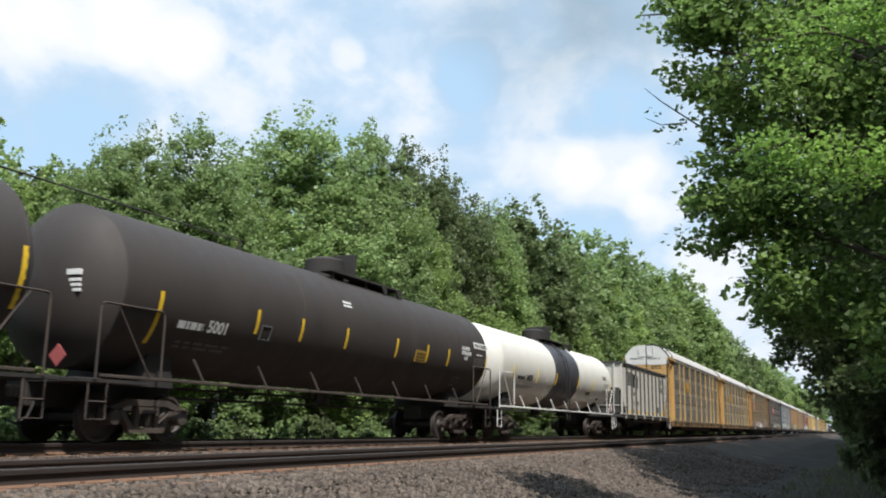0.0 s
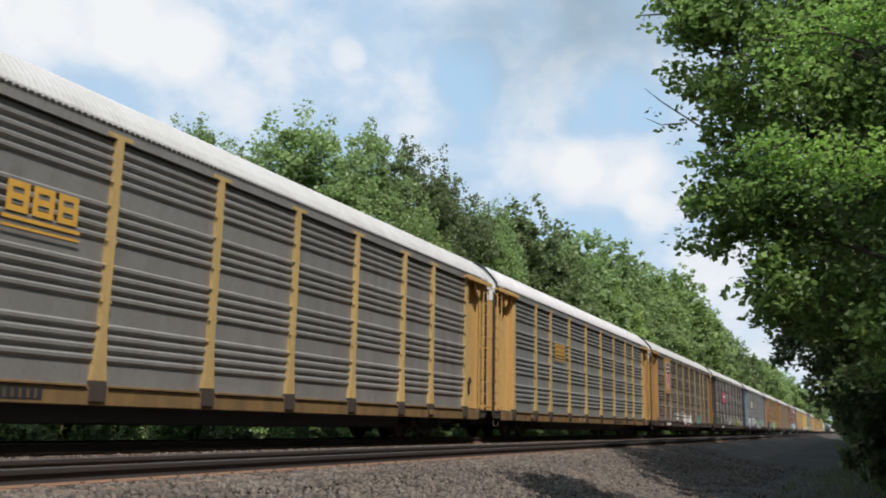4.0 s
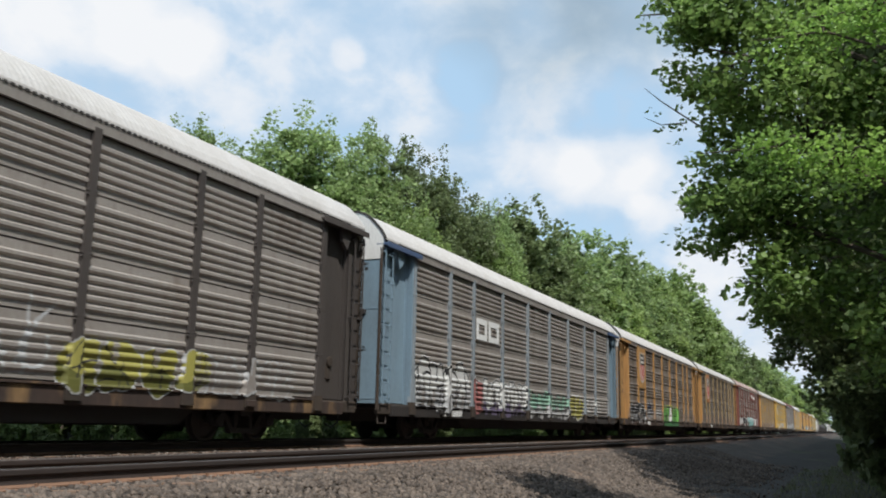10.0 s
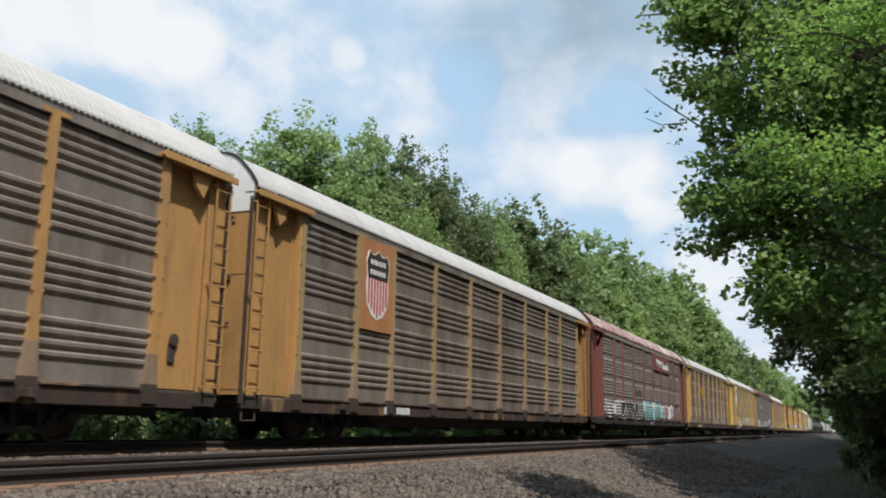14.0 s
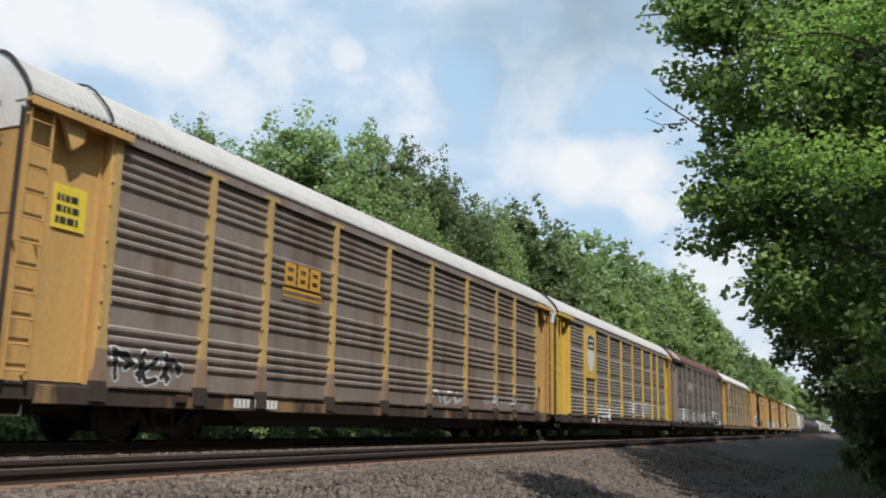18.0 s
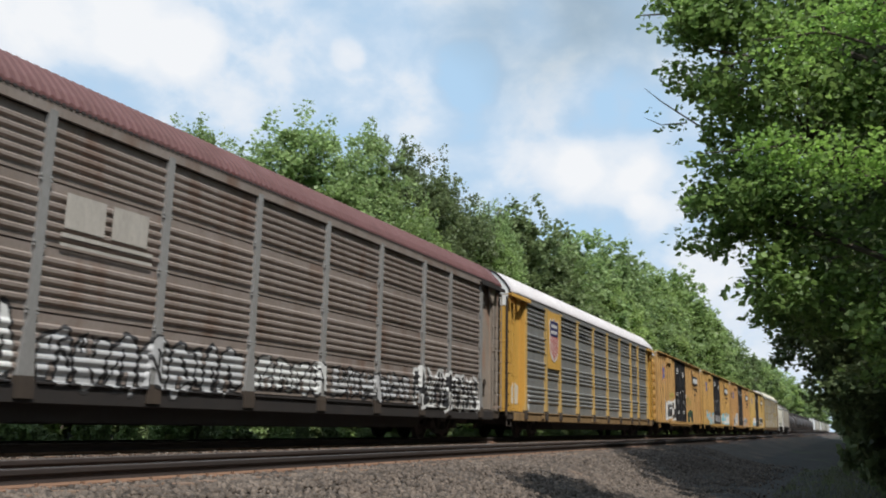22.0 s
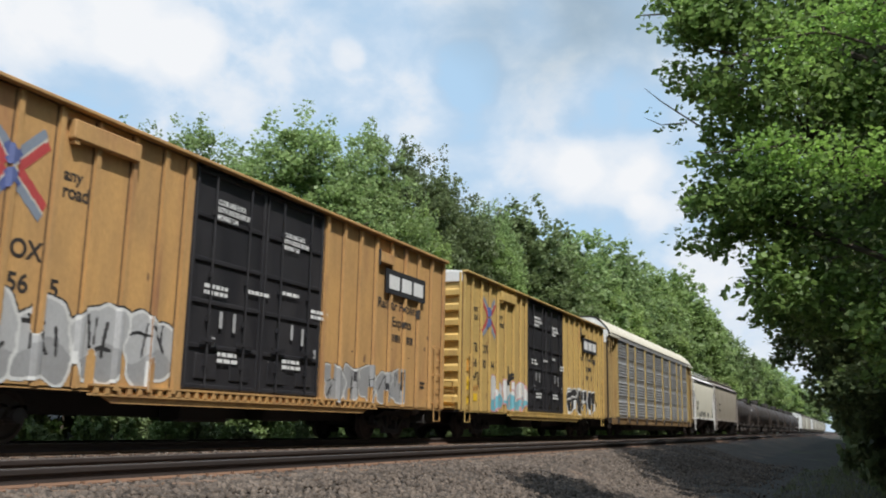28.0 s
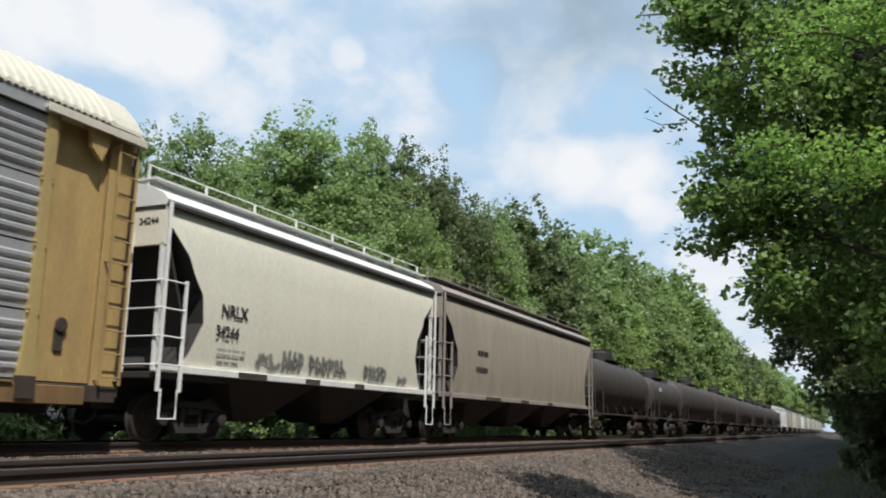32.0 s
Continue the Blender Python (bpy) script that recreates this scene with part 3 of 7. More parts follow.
def build_shade():
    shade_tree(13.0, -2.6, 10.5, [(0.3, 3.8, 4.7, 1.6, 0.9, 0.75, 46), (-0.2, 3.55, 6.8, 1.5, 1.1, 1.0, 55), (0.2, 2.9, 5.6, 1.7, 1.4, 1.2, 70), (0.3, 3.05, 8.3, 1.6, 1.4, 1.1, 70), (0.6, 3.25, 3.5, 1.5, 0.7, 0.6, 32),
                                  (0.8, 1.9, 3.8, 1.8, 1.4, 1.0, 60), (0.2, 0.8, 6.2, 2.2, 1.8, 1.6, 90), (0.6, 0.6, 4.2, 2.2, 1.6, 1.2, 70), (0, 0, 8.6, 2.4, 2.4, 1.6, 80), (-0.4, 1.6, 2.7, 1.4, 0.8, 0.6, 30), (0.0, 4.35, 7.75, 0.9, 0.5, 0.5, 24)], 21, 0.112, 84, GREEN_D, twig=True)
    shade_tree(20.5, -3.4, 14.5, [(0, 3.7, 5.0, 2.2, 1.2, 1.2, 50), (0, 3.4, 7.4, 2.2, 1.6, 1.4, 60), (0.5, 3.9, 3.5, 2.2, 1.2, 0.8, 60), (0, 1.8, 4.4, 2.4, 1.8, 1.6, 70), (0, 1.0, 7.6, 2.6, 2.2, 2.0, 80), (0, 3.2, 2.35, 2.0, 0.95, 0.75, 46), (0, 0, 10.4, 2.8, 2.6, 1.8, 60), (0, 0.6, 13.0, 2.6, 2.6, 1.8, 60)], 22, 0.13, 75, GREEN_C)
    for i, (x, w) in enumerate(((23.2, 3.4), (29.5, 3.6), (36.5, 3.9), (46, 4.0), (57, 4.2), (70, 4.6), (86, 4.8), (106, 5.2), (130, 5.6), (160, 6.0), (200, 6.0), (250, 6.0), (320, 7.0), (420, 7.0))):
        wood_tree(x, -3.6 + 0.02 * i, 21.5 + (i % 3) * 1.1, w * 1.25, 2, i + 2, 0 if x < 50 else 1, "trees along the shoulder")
    # back row, made tall so that its shadow reaches the ballast slope
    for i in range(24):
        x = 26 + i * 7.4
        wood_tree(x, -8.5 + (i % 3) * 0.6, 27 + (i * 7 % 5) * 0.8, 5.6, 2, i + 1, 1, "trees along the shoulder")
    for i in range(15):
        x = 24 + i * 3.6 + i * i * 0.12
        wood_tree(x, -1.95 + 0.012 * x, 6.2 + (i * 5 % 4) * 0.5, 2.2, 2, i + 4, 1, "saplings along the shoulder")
    # unseen trees, added to keep the sun off the low foliage and shoulder
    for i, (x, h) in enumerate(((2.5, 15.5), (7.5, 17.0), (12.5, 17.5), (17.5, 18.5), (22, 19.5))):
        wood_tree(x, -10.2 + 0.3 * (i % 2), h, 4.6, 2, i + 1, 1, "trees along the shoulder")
    # unseen trees added behind the camera to close the place
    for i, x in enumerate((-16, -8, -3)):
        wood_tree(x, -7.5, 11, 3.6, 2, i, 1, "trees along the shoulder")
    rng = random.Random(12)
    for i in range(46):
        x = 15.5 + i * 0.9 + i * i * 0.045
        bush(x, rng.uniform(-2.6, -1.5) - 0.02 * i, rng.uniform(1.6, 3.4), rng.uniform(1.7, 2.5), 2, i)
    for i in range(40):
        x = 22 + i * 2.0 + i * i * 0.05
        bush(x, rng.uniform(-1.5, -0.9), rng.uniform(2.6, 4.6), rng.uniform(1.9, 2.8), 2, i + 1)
    # a slender tree beside the camera; its outer sprays are coloured brighter, as if sunlit
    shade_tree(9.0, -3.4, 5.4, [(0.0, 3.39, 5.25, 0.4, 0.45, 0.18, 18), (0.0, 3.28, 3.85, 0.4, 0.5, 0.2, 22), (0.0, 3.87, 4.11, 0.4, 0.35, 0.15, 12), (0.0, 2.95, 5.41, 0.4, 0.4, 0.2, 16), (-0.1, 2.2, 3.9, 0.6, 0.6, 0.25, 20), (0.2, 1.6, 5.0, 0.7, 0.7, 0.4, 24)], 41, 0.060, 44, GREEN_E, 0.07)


build_woods()
build_brush()
tagged(new("verge_grass", grass_mesh("verge_grass", [(5, 60, 16.6, 20.6, 24000), (60, 160, 16.6, 20.6, 14000)], GRASS, 0.55, 6)), "sunlit tall green grass and weeds beyond the tracks", "grass", kind="stuff")
tagged(new("shoulder_grass", grass_mesh("shoulder_grass", [(14, 45, -2.2, 0.9, 9000), (18, 40, 0.6, 1.8, 1500)], GRASS, 0.11, 7)), "shaded short grass at the foot of the trees", "grass", kind="stuff")
build_shade()


# ---- paints of the train ----
PAINTS = {}


def paint(name, color, rough=0.55, dirt=0.45, rust=None, rust_edge=(0.62, 0.74), second=None, metal=0.0, grain=30.0):
    """Weathered vehicle paint: grime that has run down, fine grain, and rust where it has broken through."""
    if name not in PAINTS:
        sec = second or tuple(c * 0.5 + g * 0.25 for c, g in zip(color, (0.16, 0.13, 0.10)))
        PAINTS[name] = material(name, color, rough, metal, second=sec, scale=1.6, amount=dirt, fine=grain, fine_amount=0.14, bump=0.08,
                                stretch=(1.0, 1.0, 0.28), vary=0.07, spot=rust, spot_scale=1.1, spot_edge=rust_edge)
    return PAINTS[name]


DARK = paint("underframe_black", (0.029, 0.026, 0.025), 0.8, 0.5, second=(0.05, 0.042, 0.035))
IRON = paint("truck_iron", (0.048, 0.038, 0.033), 0.75, 0.7, second=(0.10, 0.072, 0.055))
WHEEL = paint("wheel_steel", (0.050, 0.040, 0.035), 0.6, 0.6, second=(0.035, 0.03, 0.028))
WHITE = paint("white_paint", (0.78, 0.77, 0.74), 0.5, 0.25)
LETTER_WHITE = paint("white_lettering", (0.75, 0.75, 0.73), 0.6, 0.15)
LETTER_BLACK = paint("black_lettering", (0.025, 0.025, 0.027), 0.6, 0.1)
SIGN_YELLOW = paint("yellow_reflective", (0.80, 0.52, 0.03), 0.5, 0.1)
BLACK_DOOR = paint("door_black", (0.022, 0.021, 0.024), 0.5, 0.35, second=(0.05, 0.045, 0.045))
CAR_LIST = []
CACHE = {}


def shared(key, mat, make, smooth=False):
    """One mesh for alike parts of one colour."""
    k = (key, mat.name)
    if k not in CACHE:
        CACHE[k] = make().mesh(key if isinstance(key, str) else key[0], mat, smooth)
    return CACHE[k]


def car(name, label, s0, category="rail car"):
    t = thing(name, label, category, "cars of the freight train", (s0, FAR, 0))
    CAR_LIST.append((t, s0))
    return t


def turned_about(length):
    """The pose of a part on the other side of a car."""
    return pose(length, 0, 0, 0, 0, 180)


def letters(text, x, z, height, mat, parent, y, name="lettering", stretch=1.0, label=""):
    cu = bpy.data.curves.new("text", "FONT")
    cu.body, cu.size, cu.extrude, cu.offset = text, height * 1.4, 0.002, height * 0.035
    ob = bpy.data.objects.new("text", cu)
    scene.collection.objects.link(ob)
    bpy.context.view_layer.update()
    me = bpy.data.meshes.new_from_object(ob.evaluated_get(bpy.context.evaluated_depsgraph_get()))
    bpy.data.objects.remove(ob)
    me.materials.clear()
    me.materials.append(mat)
    o = part(name, me, mat, parent, label or f'lettering "{text}"')
    o.matrix_basis = pose(x, y, z, 90, 0, 0) @ Matrix.Diagonal((stretch, 1, 1, 1))
    return o


def relief_text(text, x, z, height, mat, parent, front, stretch=1.0, name="lettering"):
    """Lettering painted over ribs: the glyphs are cut into small cells that follow the relief."""
    o = letters(text, 0, 0, height, mat, parent, 0)
    me = o.data
    me.calc_loop_triangles()
    flat = [[(x + me.vertices[i].co.x * stretch, z + me.vertices[i].co.y) for i in t.vertices] for t in me.loop_triangles if t.normal.z > 0.5]
    bpy.data.objects.remove(o)
    xs, zs = [p[0] for t in flat for p in t], [p[1] for t in flat for p in t]

    def classify(X, Z):
        hit = np.zeros(X.shape, int)
        for (ax, az), (bx, bz), (cx, cz) in flat:
            d1, d2, d3 = (bx - ax) * (Z - az) - (bz - az) * (X - ax), (cx - bx) * (Z - bz) - (cz - bz) * (X - bx), (ax - cx) * (Z - cz) - (az - cz) * (X - cx)
            hit[((d1 >= 0) & (d2 >= 0) & (d3 >= 0)) | ((d1 <= 0) & (d2 <= 0) & (d3 <= 0))] = 1
        return hit

    return sprayed_cells(parent, name, min(xs) - 0.02, max(xs) + 0.02, min(zs) - 0.02, max(zs) + 0.02, front, classify, [mat], f'lettering "{text}"', (0.014, 0.014))


def bars(parent, x, z, w, h, rows, mat, y, name="small_lettering", ragged=0.25, seed=1):
    rng = random.Random(seed)
    s = Shape()
    for i in range(rows):
        zz = z + h * (rows - 1 - i) / rows
        a = x
        while a < x + w * (1 - rng.random() * ragged):
            b = min(a + rng.uniform(0.08, 0.3) * w, x + w)
            s.box(a, b, y - 0.003, y, zz, zz + h / rows * 0.62)
            a = b + w * 0.05
    return part(name, s, mat, parent, "small illegible lettering")


# ---- spray paint that follows the sheet under it ----
def strokes_for(rng, x0, x1, z0, z1, count):
    """Fat, bent strokes like the letters of a tag."""
    out = []
    w = (x1 - x0) / count
    for i in range(count):
        a, b = x0 + w * i, x0 + w * (i + 1)
        m, hgt = (a + b) / 2, z1 - z0
        lean = rng.uniform(-0.12, 0.12) * w
        for turn in range(3):
            kind = rng.choice(("bowl", "arm", "arm")) if turn else "stem"
            if kind == "stem":
                x = a + w * rng.uniform(0.15, 0.35)
                pts = [(x + lean, z1 - rng.uniform(0, 0.12) * hgt), (x, (z0 + z1) / 2), (x - lean, z0 + rng.uniform(0, 0.1) * hgt)]
            elif kind == "bowl":
                cz, r = rng.uniform(z0 + hgt * 0.3, z1 - hgt * 0.3), hgt * rng.uniform(0.2, 0.32)
                t0 = rng.uniform(0, 6)
                pts = [(m + math.cos(t0 + k * 0.8) * w * 0.33, cz + math.sin(t0 + k * 0.8) * r) for k in range(7)]
            else:
                pts = [(a + w * 0.12, rng.uniform(z0, z1)), (m, rng.uniform(z0, z1)), (b - w * 0.12, rng.uniform(z0, z1))]
            out.append(pts)
    return out


def stroke_distance(X, Z, pts):
    near = np.full(X.shape, 9.0)
    for (ax, az), (bx, bz) in zip(pts, pts[1:]):
        dx, dz = bx - ax, bz - az
        t = np.clip(((X - ax) * dx + (Z - az) * dz) / (dx * dx + dz * dz + 1e-9), 0, 1)
        near = np.minimum(near, np.hypot(X - ax - t * dx, Z - az - t * dz))
    return near


def sprayed_cells(parent, name, x0, x1, z0, z1, front, classify, mats, label, step=(0.026, 0.021)):
    """A skin of small cells on a relief: front(x, z) gives its y, classify(X, Z) each cell's number in mats, from 1."""
    nx, nz = int((x1 - x0) / step[0]), int((z1 - z0) / step[1])
    gx, gz = x0 + (np.arange(nx) + 0.5) * step[0], z0 + (np.arange(nz) + 0.5) * step[1]
    which = classify(*np.meshgrid(gx, gz, indexing="ij"))
    co = np.zeros((nx + 1, nz + 1, 3))
    co[..., 0] = x0 + np.arange(nx + 1)[:, None] * step[0]
    co[..., 2] = z0 + np.arange(nz + 1)[None] * step[1]
    co[..., 1] = front(co[..., 0], co[..., 2]) - 0.005
    i, k = np.nonzero(which)
    n = nz + 1
    quads = np.stack([i * n + k, (i + 1) * n + k, (i + 1) * n + k + 1, i * n + k + 1], 1)
    used, inv = np.unique(quads, return_inverse=True)
    me = fast_mesh(name, co.reshape(-1, 3)[used], inv.reshape(-1, 4), mats[0])
    for m in mats[1:]:
        me.materials.append(m)
    me.polygons.foreach_set("material_index", (which[i, k] - 1).astype(np.int32))
    return part(name, me, mats[0], parent, label)


def graffiti(parent, x0, x1, z0, z1, front, fill, line, count, seed, width=0.11, edge=0.05, style="fat", second=None, label="", cut=None, odd=None, halo=None, split=0.42):
    """A tag of thin strokes, or swollen letters with outline, cuts, lower colour, one odd letter and an outer rim."""
    rng = random.Random(seed)

    def classify(X, Z):
        which = np.zeros(X.shape, int)
        if style == "tag":
            near = np.full(X.shape, 9.0)
            pad = width + edge
            for pts in strokes_for(rng, x0 + pad, x1 - pad, z0 + pad, z1 - pad, count):
                near = np.minimum(near, stroke_distance(X, Z, pts))
            return np.where(near < width, 1, np.where(near < width + edge, 2, 0))
        w, hgt = (x1 - x0) / count, z1 - z0
        order = list(range(count))
        rng.shuffle(order)
        outer = np.full(X.shape, 9.0)
        for i in order:
            cx, cz = x0 + w * (i + 0.5) + rng.uniform(-0.06, 0.06) * w, (z0 + z1) / 2 + rng.uniform(-0.05, 0.05) * hgt
            a, b, lean = w * rng.uniform(0.48, 0.60), hgt * rng.uniform(0.40, 0.46), rng.uniform(-0.22, 0.22)
            u, v = (X - cx - lean * (Z - cz)) / a, (Z - cz) / b
            ang = np.arctan2(v, u)
            wob = 0.10 * np.sin(3 * ang + rng.uniform(0, 6)) + 0.06 * np.sin(5 * ang + rng.uniform(0, 6)) + 0.03 * np.sin(9 * ang + rng.uniform(0, 6))
            d = (np.abs(u) ** 3 + np.abs(v) ** 3) ** (1 / 3) + wob
            # a notch from above or below parts the letter's limbs
            nx, top = cx + rng.uniform(-0.3, 0.3) * a, rng.choice((-1, 1))
            notch = np.hypot((X - nx) / (a * 0.16), np.maximum(0, top * (cz + top * b * 0.35 - Z)) / (b * 0.2))
            d = np.where(top * (Z - cz) > 0, np.maximum(d, 1.9 - notch), d)
            outer = np.minimum(outer, (d - 1.0) * min(a, b))
            rim = edge / min(a, b)
            which[d < 1.0] = 2
            inside = d < 1.0 - rim
            which[inside] = 4 if odd and i == odd[0] else 1
            for _ in range(4):
                p, q = rng.uniform(-0.6, 0.6), rng.uniform(-0.7, 0.7)
                bend, ln = rng.choice((0.1, 1.5, 1.4, 1.7, 0.9, 2.2)), rng.uniform(0.25, 0.6)
                pts = [(cx + (p - ln * math.cos(bend)) * a, cz + (q - ln * math.sin(bend)) * b), (cx + p * a, cz + (q + 0.08) * b), (cx + (p + ln * math.cos(bend)) * a, cz + (q + ln * math.sin(bend)) * b)]
                which[inside & (stroke_distance(X, Z, pts) < edge * rng.uniform(0.35, 0.75))] = 5
        if halo:
            which[(which == 0) & (outer < edge * 0.5) & (Z > z0 + hgt * 0.45)] = 6
        if second:
            which[(which == 1) & (Z < z0 + (z1 - z0) * (split + 0.1 * np.sin(X * 5)))] = 3
        return which

    return sprayed_cells(parent, "graffiti", x0, x1, z0, z1, front, classify, [fill, line, second or fill, odd[1] if odd else fill, cut or line, halo or line], label or "spray-painted graffiti")


def graffiti_leaf(parent, x, z, r, front, line, inner, edge=0.05, label="spray-painted spiky figure"):
    """A sprayed spiky leaf with a pale outline, a stem and a few strokes."""
    def classify(X, Z):
        a, d = np.arctan2(Z - z, X - x), np.hypot(X - x, (Z - z) * 1.1)
        spike = np.abs((a * 10 / math.tau) % 1.0 - 0.5) * 2
        rim = r * (0.55 + 0.45 * spike) 
        rim = np.where(a < -0.25, r * 0.55, rim)
        out = np.where(d < rim - edge, 2, np.where(d < rim + edge * 0.3, 1, 0))
        for k in range(5):
            at = x - r * 0.42 + k * r * 0.2
            out[(np.abs(Z - z) < r * 0.14) & ((np.abs(X - at) < 0.028) | ((k % 2 == 0) & (np.abs(X - at - 0.05) < 0.05) & (np.abs(np.abs(Z - z) - r * 0.12) < 0.025)))] = 1
        out[(np.abs(X - x) < 0.03) & (Z < z - r * 0.5) & (Z > z - r * 0.95)] = 1
        return out

    return sprayed_cells(parent, "graffiti", x - r * 1.1, x + r * 1.1, z - r, z + r * 1.1, front, classify, [line, inner], label)


# ---- running gear ----
def wheelset_shape():
    s = Shape()
    for side in (-1, 1):
        y = side * 0.72
        prof = [(y - 0.065 * side, 0.10), (y - 0.065 * side, 0.30), (y - 0.02 * side, 0.36), (y - 0.07 * side, 0.40), (y - 0.07 * side, 0.485), (y - 0.045 * side, 0.485),
                (y - 0.03 * side, 0.46), (y + 0.068 * side, 0.452), (y + 0.07 * side, 0.395), (y + 0.015 * side, 0.35), (y + 0.02 * side, 0.17), (y + 0.085 * side, 0.13), (y + 0.085 * side, 0.09), (y + 0.24 * side, 0.085)]
        s.turned(prof, "y", 26)
    return s.turned([(-0.7, 0.085), (0.7, 0.085)], "y", 10)


def side_frame_shape():
    """Cast side frame with its two windows, springs in the middle and journal boxes, at y = -1.02."""
    s = Shape()
    y0, y1 = -1.11, -0.97
    s.slab([(-1.12, 0.42), (-0.72, 0.42), (-0.72, 0.60), (-1.12, 0.64)], y0, y1)
    s.slab([(0.72, 0.42), (1.12, 0.42), (1.12, 0.64), (0.72, 0.60)], y0, y1)
    s.slab([(-1.10, 0.60), (-0.55, 0.80), (0.55, 0.80), (1.10, 0.60), (1.10, 0.50), (0.5, 0.68), (-0.5, 0.68), (-1.10, 0.50)], y0, y1)
    for d in (-1, 1):
        s.slab([(d * 0.74, 0.58), (d * 0.62, 0.60), (d * 0.30, 0.24), (d * 0.42, 0.20)], y0 + 0.01, y1 - 0.01)
        s.slab([(d * 0.30, 0.66), (d * 0.20, 0.66), (d * 0.22, 0.26), (d * 0.32, 0.26)], y0 + 0.01, y1 - 0.01)
        s.turned([(-1.19, 0.05), (-1.18, 0.13), (-0.95, 0.14)], "y", 12, (d * 0.9, 0, 0.457))
    s.slab([(-0.45, 0.18), (0.45, 0.18), (0.50, 0.28), (-0.50, 0.28)], y0, y1)
    for k in (-0.13, 0.0, 0.13):
        for j in range(5):
            s.turned([(0.29 + j * 0.05, 0.055), (0.31 + j * 0.05, 0.055)], "z", 8, (k, -1.04, 0))
    s.slab([(-0.19, 0.54), (0.19, 0.54), (0.19, 0.66), (-0.19, 0.66)], -1.15, -0.93)
    return s


WHEELS = []


def truck(parent, x, frame_mat=IRON, spin=False):
    t = part("truck", shared("truck", DARK, lambda: Shape().box(-0.2, 0.2, -1.0, 1.0, 0.55, 0.78, 0.04).box(-0.5, 0.5, -0.18, 0.18, 0.72, 0.86, 0.03)
                             .box(-0.55, -0.45, -0.9, 0.9, 0.3, 0.42).box(0.45, 0.55, -0.9, 0.9, 0.3, 0.42)), DARK, parent, at=(x, 0, 0))
    for r in (0, 180):
        o = part("side_frame", shared("side_frame", frame_mat, side_frame_shape), frame_mat, t)
        o.matrix_basis = pose(0, 0, 0, 0, 0, r)
    for d in (-0.9, 0.9):
        w = part("wheelset", shared("wheelset", WHEEL, wheelset_shape, True), WHEEL, t, at=(d, 0, 0.457))
        if spin:
            WHEELS.append((w, d))


def coupler(parent, x, way):
    s = Shape().box(-0.05, 0.75, -0.10, 0.10, 0.78, 0.95, 0.03).box(-0.22, 0.0, -0.16, 0.12, 0.72, 1.0, 0.05).box(-0.36, -0.2, -0.16, -0.04, 0.74, 0.98, 0.04)
    o = part("coupler", shared("coupler", IRON, lambda: s), IRON, parent)
    o.matrix_basis = pose(x, 0, 0, 0, 0, 0 if way < 0 else 180)
    hose = part("air_hose", shared("air_hose", DARK, lambda: Shape().tube([(0.1, -0.35, 0.75), (-0.05, -0.38, 0.45), (-0.2, -0.3, 0.32), (-0.35, -0.15, 0.42)], 0.025, 6)), DARK, parent)
    hose.matrix_basis = pose(x, 0, 0, 0, 0, 0 if way < 0 else 180)


def ladder_shape(w, z0, z1, step=0.36, r=0.014, y=0.0, stand=0.09):
    """Stiles and rungs standing off a sheet at y."""
    s = Shape()
    for x in (0.03, w - 0.03):
        s.box(x - 0.02, x + 0.02, y - stand - 0.025, y - stand + 0.005, z0, z1)
    z = z0 + 0.14
    while z < z1:
        s.tube([(0.03, y - stand - 0.02, z), (w - 0.03, y - stand - 0.02, z)], r, 6)
        z += step
    for x in (0.03, w - 0.03):
        for z in (z0 + 0.1, (z0 + z1) / 2, z1 - 0.1):
            s.box(x - 0.02, x + 0.02, y - stand, y, z - 0.02, z + 0.02)
    return s


# ---- autorack cars ----
AR = 28.0                                        # length of an autorack's body
POSTS = [2.13, 4.80, 6.83, 9.70, 12.60, 15.50, 18.35, 21.17, 23.17, 25.87]
SHEET_Y = -1.50


def lift(z):
    """Heights on an autorack's side, stretched to the full height of its screens."""
    return 1.0 + (z - 1.26) * 1.069


def screen_profile(kind):
    """(z, y) points of the ribbed side sheets, row by row from the top."""
    rows = []
    if kind == "banded":
        pts, z = [(5.32, 0.0)], 5.32
        for g in range(4):
            z -= 0.30 if g else 0.10
            for _ in range(4):
                pts += [(z, 0.0), (z - 0.035, 0.045), (z - 0.085, 0.045), (z - 0.12, 0.0)]
                z -= 0.172
        pts.append((1.26, 0.0))
        rows.append(pts)
    else:
        for g in range(4):
            top = 5.32 - g * 1.015
            pts, z = [(top, 0.0)], top - 0.14
            for _ in range(5):
                pts += [(z, 0.0), (z - 0.035, 0.045), (z - 0.085, 0.045), (z - 0.12, 0.0)]
                z -= 0.155
            pts.append((top - 0.985, 0.0))
            rows.append(pts)
    return [[(lift(z), o) for z, o in row] for row in rows]


def front_of(kind):
    """y of an autorack's side at (x, z): screens, posts, ledge and sill."""
    pts = sorted((z, SHEET_Y - o) for row in screen_profile(kind) for z, o in row)
    zs, ys = [0.3, 0.952, 0.955, 1.0, 1.004] + [a for a, _ in pts if a > 1.01], [-1.567, -1.567, -1.607, -1.607, SHEET_Y] + [b for a, b in pts if a > 1.01]

    def front(x, z):
        y = np.interp(z, zs, ys)
        for p in POSTS:
            y = np.where(np.abs(x - p) < np.where(z < 1.3, 0.185, 0.14), np.where(z < 1.08, -1.614, -1.608), y)
        return y

    return front


